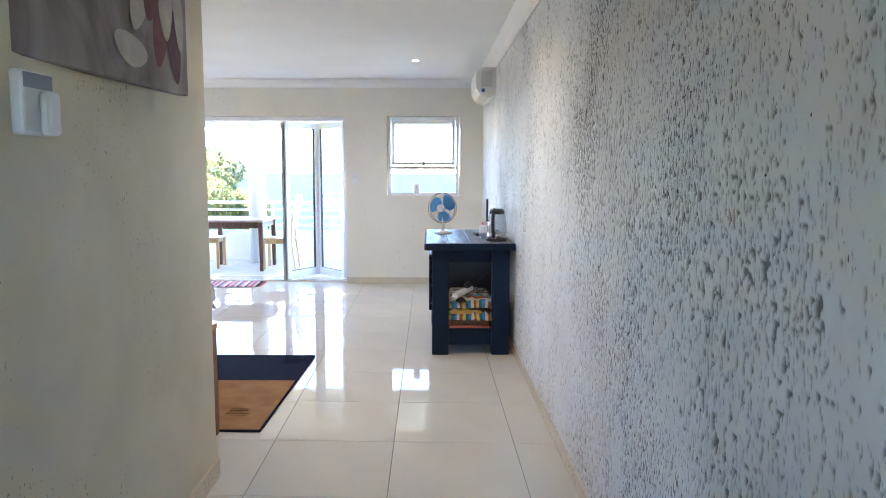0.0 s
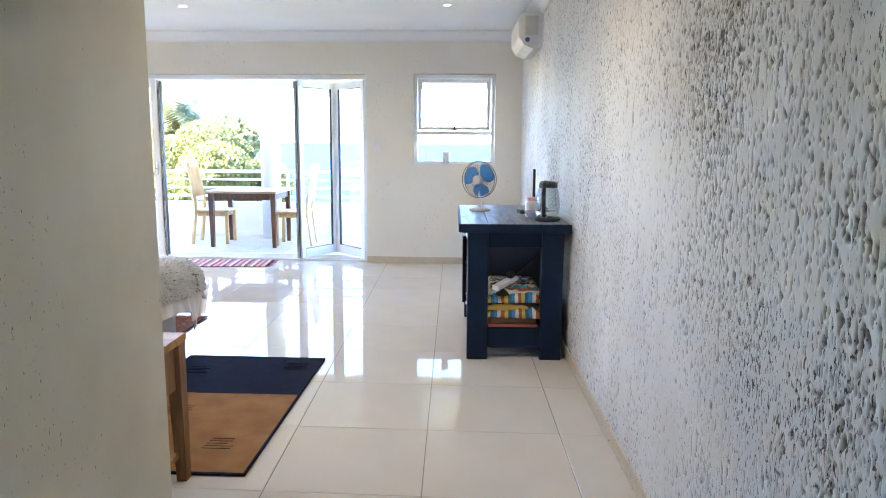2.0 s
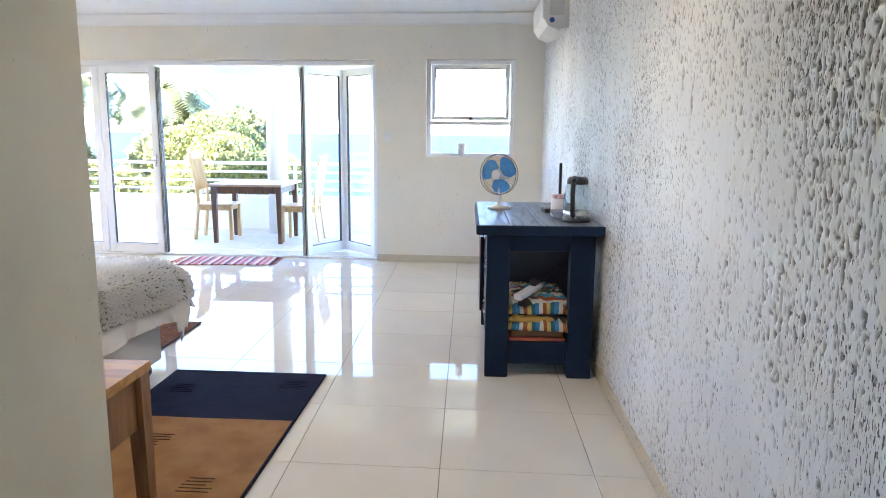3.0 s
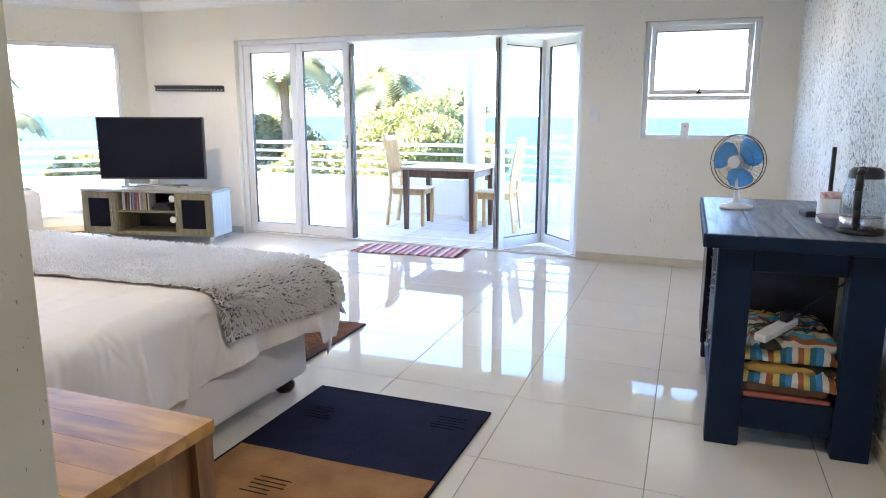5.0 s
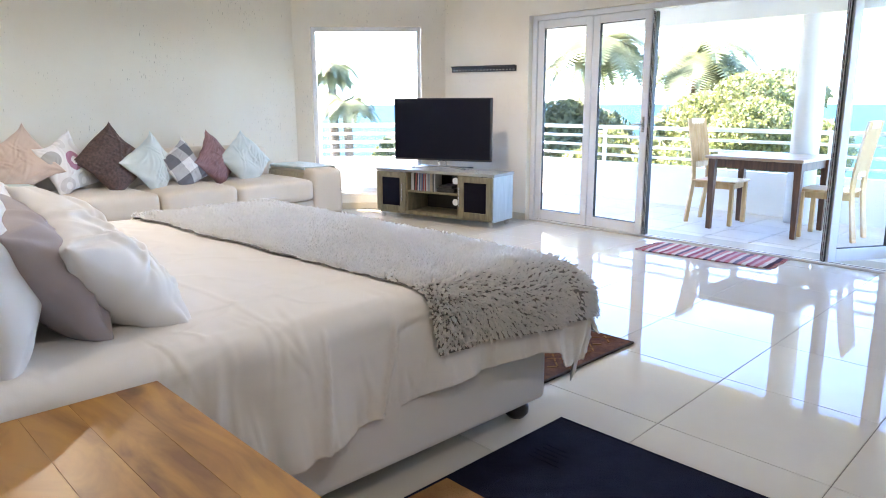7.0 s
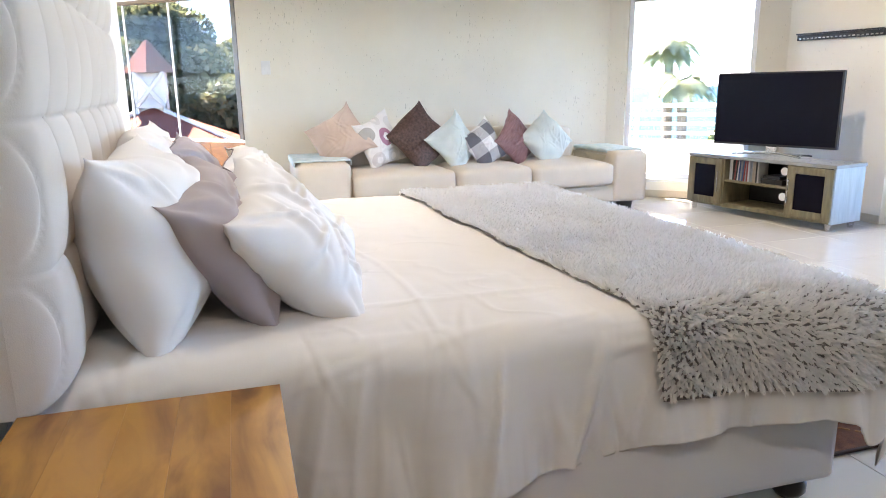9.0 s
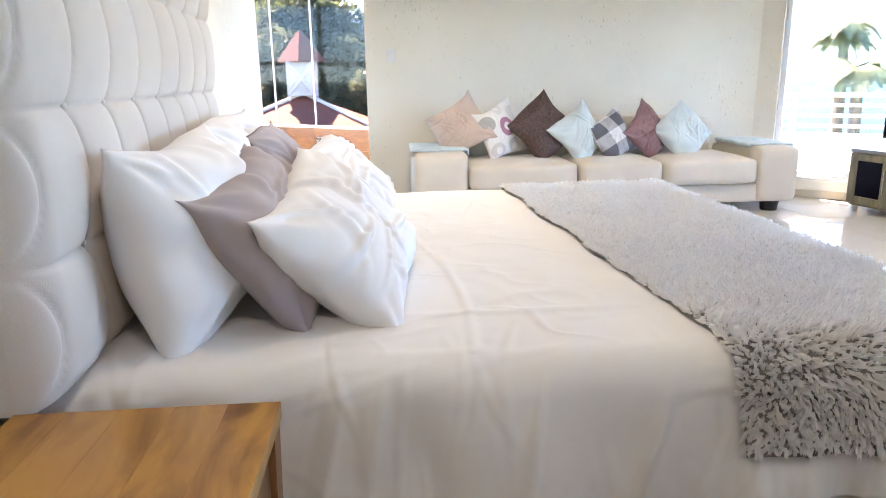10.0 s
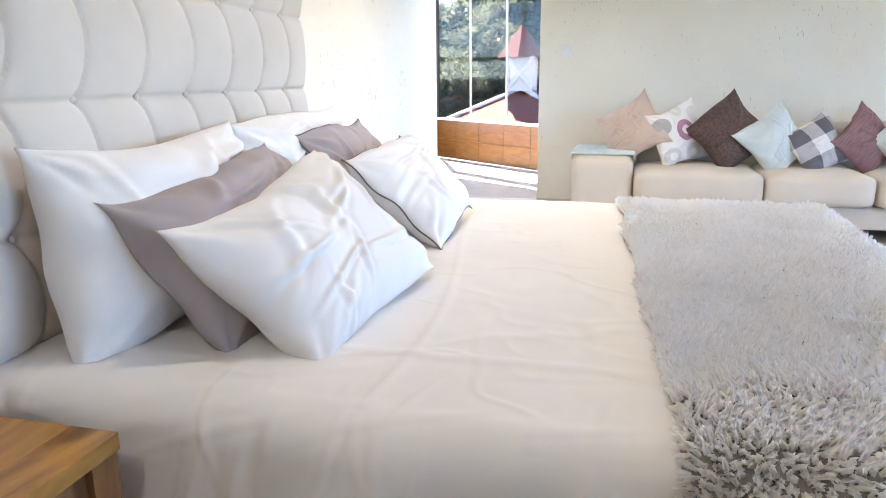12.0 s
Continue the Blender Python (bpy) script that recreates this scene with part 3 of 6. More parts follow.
set_leaf(DOOR[0] + 0.06, FY, -4.06, FY + 0.012)
set_leaf(-4.05, FY + 0.012, -3.40, FY - 0.03, True)
set_leaf(-1.04, FY + 0.03, -1.475, 9.86)
set_leaf(-1.49, 9.875, -1.80, FY - 0.03)
for x, y in ((-3.375, FY - 0.03), (-1.815, FY - 0.03)):
    bm = bmesh.new()
    for i in range(3):
        box(bm, (x - 0.014 + i * 0.013, y - 0.028, 0.03), (x - 0.011 + i * 0.013, y + 0.028, LH))
    part("edge_seal", bm, SEAL, door, "black brush seal strips")
    bm = bmesh.new()
    for i in range(2):
        box(bm, (x - 0.0105 + i * 0.013, y - 0.022, 0.03), (x - 0.0015 + i * 0.013, y + 0.022, LH))
    part("edge_profile", bm, ALU, door)

# small top-hung window
win = thing("window_1", pose(0, 0, 0), "aluminium top-hung window with a lower fixed pane", "window", kind="structure")
WY = FAR + 0.09
bm = bmesh.new()
for a, b in (((WIN[0] + 0.002, WIN[2] + 0.002), (WIN[0] + 0.045, WIN[3] - 0.002)), ((WIN[1] - 0.045, WIN[2] + 0.002), (WIN[1] - 0.002, WIN[3] - 0.002)),
             ((WIN[0] + 0.045, WIN[2] + 0.002), (WIN[1] - 0.045, WIN[2] + 0.04)), ((WIN[0] + 0.045, WIN[3] - 0.042), (WIN[1] - 0.045, WIN[3] - 0.002)), ((WIN[0] + 0.045, 1.445), (WIN[1] - 0.045, 1.49))):
    box(bm, (a[0], WY - 0.03, a[1]), (b[0], WY + 0.03, b[1]), 0.004)
part("window_frame", bm, ALU, win)
fr = glazed_leaf(win, WIN[1] - WIN[0] - 0.10, WIN[3] - 1.49 - 0.05, 0.038, 0.038, 0.038, 0.03, "sash")
fr.matrix_basis = pose(WIN[0] + 0.05, WY - 0.02, 1.495)
bm = bmesh.new()
box(bm, (WIN[0] + 0.045, WY - 0.003, WIN[2] + 0.04), (WIN[1] - 0.045, WY + 0.003, 1.445))
part("pane", bm, GLASS, win).visible_shadow = False
bm = bmesh.new()
box(bm, (-0.045, WY - 0.075, 1.50), (-0.005, WY - 0.04, 1.515), 0.002)
rod(bm, (-0.025, WY - 0.06, 1.51), (-0.012, WY - 0.09, 1.60), 0.006)
part("latch", bm, SEAL, win, "dark window stay")
bm = bmesh.new()
box(bm, (WIN[0] + 0.004, FAR - 0.004, WIN[2] + 0.001), (WIN[1] - 0.004, WY - 0.032, WIN[2] + 0.008), 0.002)
part("window_sill", bm, WHITE_PAINT, win)

# tall window of the slanting wall
dd = (DB - DA).normalized()
ang = math.degrees(math.atan2(dd.y, dd.x))
lw = thing("window_2", Matrix.Translation((DA.x, DA.y, 0)) @ pose(0, 0, 0, 0, 0, ang), "tall white fixed corner window with a low sill", "window", kind="structure")
bm = bmesh.new()
s0, s1, z0, z1 = DW
for a, b in (((s0 + 0.002, z0 + 0.002), (s0 + 0.05, z1 - 0.002)), ((s1 - 0.05, z0 + 0.002), (s1 - 0.002, z1 - 0.002)), ((s0 + 0.05, z0 + 0.002), (s1 - 0.05, z0 + 0.05)), ((s0 + 0.05, z1 - 0.05), (s1 - 0.05, z1 - 0.002))):
    box(bm, (a[0], 0.05, a[1]), (b[0], 0.11, b[1]), 0.005)
part("window_frame", bm, ALU, lw)
bm = bmesh.new()
box(bm, (s0 - 0.02, -0.015, z0 - 0.035), (s1 + 0.02, 0.05, z0 + 0.0005), 0.004)
part("window_sill", bm, WHITE_PAINT, lw)
bm = bmesh.new()
box(bm, (s0 + 0.05, 0.077, z0 + 0.05), (s1 - 0.05, 0.083, z1 - 0.05))
part("pane", bm, GLASS, lw).visible_shadow = False

# ---------------- porch ----------------
bm = bmesh.new()
prism(bm, [(-7.2, 7.9), (-6.1, FAR + 0.2), (1.6, FAR + 0.2), (1.6, 11.6), (-6.75, 11.6), (-9.8, 8.0), (-7.4, 7.7)][::-1], -0.2, -0.012)
porch = tagged(part("pavement", bm, GROUT), "cream tiled balcony floor", "balcony floor", kind="structure")
tile_mesh = None
for i in range(-14, 4):
    for j in range(5):
        bm = bmesh.new() if tile_mesh is None else None
        if bm:
            box(bm, (0.003, 0.003, -0.012), (0.427, 0.427, -0.001), 0.002)
            t = part("tile", bm, PORCH_TILE, porch)
            tile_mesh = t.data
        else:
            t = new("tile", tile_mesh)
            t.parent = porch
        t.location = (i * 0.43, FAR + 0.2 + j * 0.43, 0)
PAR = [(1.6, 11.5), (-6.7, 11.5), (-9.6, 8.1)]
par = thing("balcony_wall", pose(0, 0, 0), "white low balcony wall with painted horizontal rails", "balustrade", kind="structure")
for (xa, ya), (xb, yb) in zip(PAR, PAR[1:]):
    p, q = Vector((xa, ya)), Vector((xb, yb))
    d = (q - p).normalized()
    n = Vector((d.y, -d.x))
    bm = bmesh.new()
    c = [p - n * 0.07, q - n * 0.07, q + n * 0.07, p + n * 0.07]
    prism(bm, [(v.x, v.y) for v in c], -0.25, 0.47)
    part("wall", bm, WHITE_PAINT, par)
    L = (q - p).length
    for z in (0.56, 0.68, 0.80, 0.92):
        bm = bmesh.new()
        rod(bm, (*p, z), (*q, z), 0.017 if z < 0.9 else 0.024, seg=8)
        part("rail", bm, WHITE_PAINT, par)
    k = max(2, round(L / 1.35))
    for i in range(k + 1):
        s = p + d * (L * i / k)
        bm = bmesh.new()
        box(bm, (s.x - 0.02, s.y - 0.02, 0.465), (s.x + 0.02, s.y + 0.02, 0.925), 0.003)
        part("post", bm, WHITE_PAINT, par)
bm = bmesh.new()
lathe(bm, [(0.0, -0.01), (0.135, -0.01), (0.135, 2.2)], (-2.70, 11.2, 0), 40)
tagged(part("column", bm, WHITE_PAINT, smooth=True), "round white painted balcony column", "column", kind="structure")
bm = bmesh.new()
prism(bm, [(-7.3, 7.8), (-6.1, FAR + 0.2), (1.6, FAR + 0.2), (1.6, 11.75), (-6.85, 11.75), (-10.0, 8.0)][::-1], 2.32, 2.6)
box(bm, (-6.8, 11.05, 2.08), (1.6, 11.36, 2.325))
tagged(part("balcony_ceiling", bm, WHITE_PAINT), "white plastered balcony soffit and beam", "ceiling", kind="structure")

# ---------------- sunroom beyond the sofa wall ----------------
bm = bmesh.new()
prism(bm, [(-11.6, 1.2), (-7.33, 1.2), (-7.33, 5.5), (-8.3, 5.5)], -0.1, -0.003)
tagged(part("floor_sunroom", bm, surface("beige_carpet", (0.30, 0.27, 0.23), (0.26, 0.23, 0.20), rough=0.95, fine=200, bump=0.4)), "pale carpeted sunroom floor", "floor", kind="structure")
NA, NB = Vector((-11.05, 2.02)), Vector((-8.35, 5.35))
nd = (NB - NA).normalized()
nang = math.degrees(math.atan2(nd.y, nd.x))
NL = (NB - NA).length
nook = thing("window_3", Matrix.Translation((NA.x, NA.y, 0)) @ pose(0, 0, 0, 0, 0, nang), "sunroom glazing over honey pine panelling", "window", kind="structure")
SILL = 0.56
for i in range(8):
    bm = bmesh.new()
    w = NL / 8
    box(bm, (i * w + 0.002, 0.0, 0.0), ((i + 1) * w - 0.002, 0.03, SILL * 0.5 - 0.003), 0.003)
    part("panel", bm, HONEY, nook)
    bm = bmesh.new()
    box(bm, (i * w + 0.002, 0.0, SILL * 0.5), ((i + 1) * w - 0.002, 0.03, SILL - 0.003), 0.003)
    part("panel", bm, HONEY, nook)
bm = bmesh.new()
box(bm, (0, -0.03, SILL), (NL, 0.08, SILL + 0.03), 0.004)
part("window_sill", bm, WHITE_PAINT, nook)
bm = bmesh.new()
box(bm, (0, 0.03, 0), (NL, 0.12, SILL))
box(bm, (0, 0.0, 2.35), (NL, 0.12, 2.62))
part("wall", bm, WHITE_PAINT, nook)
bm = bmesh.new()
for s in (0.0, 2.62):
    box(bm, (s, 0.0, SILL + 0.03), (s + 0.07, 0.07, 2.35), 0.004)
box(bm, (0.07, 0.0, 2.30), (NL, 0.07, 2.35), 0.004)
part("window_frame", bm, BRONZE, nook)
for s in (0.85, 1.62):
    bm = bmesh.new()
    box(bm, (s, 0.022, SILL + 0.03), (s + 0.016, 0.05, 2.3), 0.002)
    part("glazing_bar", bm, WHITE_PAINT, nook)
bm = bmesh.new()
box(bm, (0.07, 0.032, SILL + 0.03), (NL, 0.038, 2.3))
part("pane", bm, NOOK_GLASS, nook).visible_shadow = False
# side window of the sunroom
side = thing("window_4", Matrix.Translation((-11.05, 2.02, 0)) @ pose(0, 0, 0, 0, 0, -20), "bronze framed sunroom side window", "window", kind="structure")
bm = bmesh.new()
box(bm, (0, -0.12, 0), (4.2, 0.0, SILL))
box(bm, (0, -0.12, 2.35), (4.2, 0.0, 2.62))
part("wall", bm, HONEY, side)
bm = bmesh.new()
for z in (SILL, 0.86, 1.42, 2.30):
    box(bm, (0, -0.08, z), (4.2, -0.02, z + 0.05), 0.003)
for s in (0.0, 1.4, 2.8):
    box(bm, (s, -0.08, SILL + 0.05), (s + 0.05, -0.02, 2.3), 0.003)
part("window_frame", bm, BRONZE, side)
bm = bmesh.new()
prism(bm, [(-11.7, 0.6), (-7.33, 0.2), (-7.33, 5.9), (-8.3, 5.6)], 2.4, 2.55)
tagged(part("ceiling_sunroom", bm, CEILING_WHITE), "white sunroom ceiling", "ceiling", kind="structure")
bm = bmesh.new()
box(bm, (-8.6, 5.36, 0), (-7.33, 5.5, 2.4))
tagged(part("wall_sunroom", bm, CREAM), "cream sunroom end wall", "wall", kind="structure")
bm = bmesh.new()
box(bm, (-7.33, -0.5, 0), (-7.15, 2.88, 2.4))
tagged(part("wall_sunroom", bm, CREAM), "cream sunroom inner wall", "wall", kind="structure")

# ---------------- outdoors ----------------
GRASS = surface("coastal_scrub", (0.07, 0.10, 0.03), (0.12, 0.11, 0.06), rough=0.95, scale=0.6, fine=6, bump=0.6, dist=0.1)
SEA = surface("sea_water", (0.004, 0.026, 0.040), (0.003, 0.021, 0.034), rough=0.6, scale=0.02, fine=0.4, bump=0.5, dist=0.4, spec=0.04)
LEAF = thin("green_leaf", (0.17, 0.185, 0.075), (0.09, 0.115, 0.04))
# Paler copy of the leaf green: distance haze is put into the colour.
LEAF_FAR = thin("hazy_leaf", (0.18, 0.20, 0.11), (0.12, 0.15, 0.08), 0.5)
BARK = surface("bark", (0.16, 0.12, 0.085), (0.09, 0.065, 0.045), rough=0.95, scale=12, fine=50, bump=0.8, dist=0.02)
ROOF_RED = surface("red_roof_tile", (0.28, 0.075, 0.045), (0.20, 0.055, 0.034), rough=0.8, scale=6, rnd=0.2)
ROOF_GREY = surface("grey_roof", (0.20, 0.19, 0.18), rough=0.8, scale=5)

bm = bmesh.new()
R = 60
rows = []
for i in range(41):
    y = -60 + i * 4
    rows.append([bm.verts.new((-90 + j * 5, y, -7.0 + 9.5 * min(1, max(0, (-(-90 + j * 5) - 18) / 22)) * min(1, max(0, (22 - y) / 12)) - 0.06 * max(0, y - 10) + 0.5 * noise.noise((j * 0.7, i * 0.6, 0)))) for j in range(37)])
for a, b in zip(rows, rows[1:]):
    for j in range(36):
        bm.faces.new((a[j], a[j + 1], b[j + 1], b[j]))
tagged(part("ground", bm, GRASS, smooth=True), "scrubby green coastal slope below the balcony", "ground", kind="structure")
bm = bmesh.new()
vs = [bm.verts.new(v) for v in ((-4500, -4500, -19), (4500, -4500, -19), (4500, 4500, -19), (-4500, 4500, -19))]
bm.faces.new(vs)
tagged(part("water", bm, SEA), "turquoise sea reaching a hazy horizon", "sea", kind="structure")


def leaf_cloud(blobs, n, size, seed, squash=0.8):
    """Mesh of many small folded leaves scattered over the outer shells of ellipsoid clumps."""
    rng = np.random.default_rng(seed)
    V, F = [], []
    w = np.array([b[3] ** 2 for b in blobs])
    ch = rng.choice(len(blobs), n, p=w / w.sum())
    d = rng.normal(size=(n, 3))
    d /= np.linalg.norm(d, axis=1)[:, None]
    rad = 1 - 0.45 * rng.random(n) ** 2
    C = np.array([b[:3] for b in blobs])[ch]
    rr = np.array([b[3] for b in blobs])[ch]
    P = C + d * (rr * rad)[:, None] * np.array([1, 1, squash])
    a = rng.normal(size=(n, 3)) + d * 0.5
    a /= np.linalg.norm(a, axis=1)[:, None]
    b = np.cross(a, rng.normal(size=(n, 3)))
    b /= np.linalg.norm(b, axis=1)[:, None]
    s = (size * (0.6 + 0.8 * rng.random(n)))[:, None]
    q = np.stack([P - a * s, P + b * s * 0.45, P + a * s, P - b * s * 0.45], 1).reshape(-1, 3)
    mesh = bpy.data.meshes.new("crown")
    mesh.vertices.add(len(q))
    mesh.vertices.foreach_set("co", q.reshape(-1).astype(np.float32))
    mesh.loops.add(4 * n)
    mesh.loops.foreach_set("vertex_index", np.arange(4 * n, dtype=np.int32))
    mesh.polygons.add(n)
    mesh.polygons.foreach_set("loop_start", np.arange(0, 4 * n, 4, dtype=np.int32))
    mesh.update(calc_edges=True)
    return mesh


def tree(x, y, top, r, seed, n=9000, size=0.13, label="rounded coastal tree with dense bright green leaves", mat=None, base=-8.0):
    rng = random.Random(seed)
    t = thing("tree", pose(x, y, base), label, "tree", "trees below the balcony")
    H = top - base
    bm = bmesh.new()
    fork = (0.1, 0, H - 2.2 * r)
    rod(bm, (0, 0, 0), fork, 0.28, 0.18, 10)
    blobs = []
    for i in range(13):
        a = rng.uniform(0, 6.28)
        e = rng.uniform(0, 1) ** 0.7
        rr = r * rng.uniform(0.3, 0.46)
        c = (math.cos(a) * e * r * 0.72, math.sin(a) * e * r * 0.72, H - rr * 0.82 - e * e * r * 0.55 - rng.uniform(0, 0.5) * r * (i % 3 == 2))
        blobs.append((*c, rr))
        rod(bm, fork, c, 0.09, 0.025, 6)
    part("trunk", bm, BARK, t)
    link("crown", leaf_cloud(blobs, n, size, seed), mat or LEAF, t)
    return t


def palm(x, y, top, seed, base=-8.0, mat=None, spread=2.2):
    rng = random.Random(seed)
    t = thing("palm_tree", pose(x, y, base), "tall palm tree with drooping feathery fronds", "palm tree", "palm trees")
    H = top - base - 0.8
    bm = bmesh.new()
    prev = Vector((0, 0, 0))
    for i in range(8):
        nx = Vector((0.25 * math.sin(i * 0.4), 0.1 * i / 8, H * (i + 1) / 8))
        rod(bm, prev, nx, 0.2 - 0.008 * i, 0.19 - 0.008 * i, 10)
        prev = nx
    part("trunk", bm, BARK, t)
    bm = bmesh.new()
    for k in range(38):
        a = k * 2.399
        lift = rng.uniform(-0.2, 1.1)
        L = spread * rng.uniform(0.75, 1.05)
        out = Vector((math.cos(a), math.sin(a), 0))
        sidev = Vector((-math.sin(a), math.cos(a), 0))
        pts = []
        for i in range(29):
            s = i / 28
            pts.append(prev + out * (L * s * (0.9 - 0.1 * s)) + Vector((0, 0, L * (lift * s - (0.55 + 0.6 * lift) * s * s))))
        for i in range(1, 29):
            s = i / 28
            ll = 0.62 * math.sin(math.pi * (0.12 + 0.83 * s)) * L * 0.5
            for sg in (-1, 1):
                p = pts[i]
                tip = p + sidev * sg * ll + out * ll * 0.45 - Vector((0, 0, ll * 0.35))
                wv = (pts[i] - pts[i - 1]) * 0.55
                bm.faces.new([bm.verts.new(v) for v in (p - wv, tip, p + wv)])
        for i in range(28):
            bm.faces.new([bm.verts.new(v) for v in (pts[i] - sidev * 0.015, pts[i + 1] - sidev * 0.008, pts[i + 1] + sidev * 0.008, pts[i] + sidev * 0.015)])
    part("crown", bm, mat or LEAF_FAR, t)
    return t


tree(-7.0, 19.6, 1.9, 2.3, 1, n=52000, size=0.06)
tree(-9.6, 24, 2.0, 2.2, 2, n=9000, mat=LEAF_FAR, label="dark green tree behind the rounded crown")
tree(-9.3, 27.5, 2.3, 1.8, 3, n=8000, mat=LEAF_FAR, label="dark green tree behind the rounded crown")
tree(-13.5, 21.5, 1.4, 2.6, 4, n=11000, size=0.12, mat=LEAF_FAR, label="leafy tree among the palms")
tree(-17.5, 18.5, 0.3, 2.4, 5, n=9000, label="low leafy tree beside the balcony")
tree(-21.0, 16.0, -0.6, 2.6, 6, n=9000, label="low leafy tree beside the balcony")
tree(-9.8, 18.6, 0.6, 1.9, 12, n=9000, label="low leafy tree beside the balcony")
palm(-12.0, 20.4, 3.6, 7, spread=2.4)
palm(-9.7, 22.0, 3.3, 8, spread=2.3)
palm(-15.4, 19.5, 4.0, 9, spread=2.8)
palm(-17.7, 16.0, 2.0, 10, spread=1.3)
palm(-18.9, 16.3, 3.0, 11, spread=1.4)

# house roof with a cupola, seen through the sunroom
house = thing("house", pose(-21.5, 1.75, -7.35), "low house with a red hipped roof and white cupola", "house")
bm = bmesh.new()
ap = bm.verts.new((0, 0, 8.15))
cs = [bm.verts.new(v) for v in ((2.9, -3.2, 6.75), (2.9, 3.2, 6.75), (-2.9, 3.2, 6.75), (-2.9, -3.2, 6.75))]
for i in range(4):
    bm.faces.new((cs[i], cs[(i + 1) % 4], ap))
bmesh.ops.subdivide_edges(bm, edges=bm.edges[:], cuts=3, use_grid_fill=True)
part("roof", bm, ROOF_RED, house)
bm = bmesh.new()
for a, b in (((2.9, -3.2, 6.78), (0, 0, 8.18)), ((2.9, 3.2, 6.78), (0, 0, 8.18)), ((2.9, -3.2, 6.76), (2.9, 3.2, 6.76))):
    rod(bm, a, b, 0.06, seg=6)
part("roof_trim", bm, WHITE_PAINT, house)
bm = bmesh.new()
box(bm, (-2.6, -2.9, 0), (2.6, 2.9, 6.8))
part("wall", bm, WHITE_PAINT, house)
cup = thing("cupola", pose(0, 0, 0), "", "")
cup.parent = house
cup.matrix_basis = Matrix.Translation((0, 0, 8.15)) @ Matrix.Diagonal((0.72, 0.72, 0.85, 1)) @ Matrix.Translation((0, 0, -8.15))
bm = bmesh.new()
for sx in (-1, 1):
    for sy in (-1, 1):
        box(bm, (sx * 0.5 - 0.06, sy * 0.5 - 0.06, 7.7), (sx * 0.5 + 0.06, sy * 0.5 + 0.06, 9.25))
for a, b in (((0.52, -0.5, 8.15), (0.52, 0.5, 9.2)), ((0.52, 0.5, 8.15), (0.52, -0.5, 9.2))):
    rod(bm, a, b, 0.09, seg=6)
box(bm, (-0.56, -0.56, 8.1), (0.56, 0.56, 8.25))
box(bm, (-0.42, -0.42, 8.2), (0.42, 0.42, 9.2))
part("frame", bm, WHITE_PAINT, cup)
bm = bmesh.new()
rod(bm, (0, 0, 9.22), (0, 0, 10.25), 1.0, 0.06, 4)
part("roof", bm, ROOF_RED, cup)
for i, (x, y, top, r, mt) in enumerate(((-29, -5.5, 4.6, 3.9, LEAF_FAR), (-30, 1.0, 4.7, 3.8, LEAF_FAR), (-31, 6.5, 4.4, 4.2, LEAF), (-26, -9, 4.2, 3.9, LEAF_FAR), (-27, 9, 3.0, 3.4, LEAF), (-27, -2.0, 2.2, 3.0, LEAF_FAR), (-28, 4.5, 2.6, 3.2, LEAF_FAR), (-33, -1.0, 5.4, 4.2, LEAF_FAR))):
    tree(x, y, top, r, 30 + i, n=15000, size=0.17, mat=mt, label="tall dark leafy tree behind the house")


# ---------------- bed ----------------
def fabric_grid(nu, nv):
    return np.meshgrid(np.linspace(-1, 1, nu), np.linspace(-1, 1, nv))


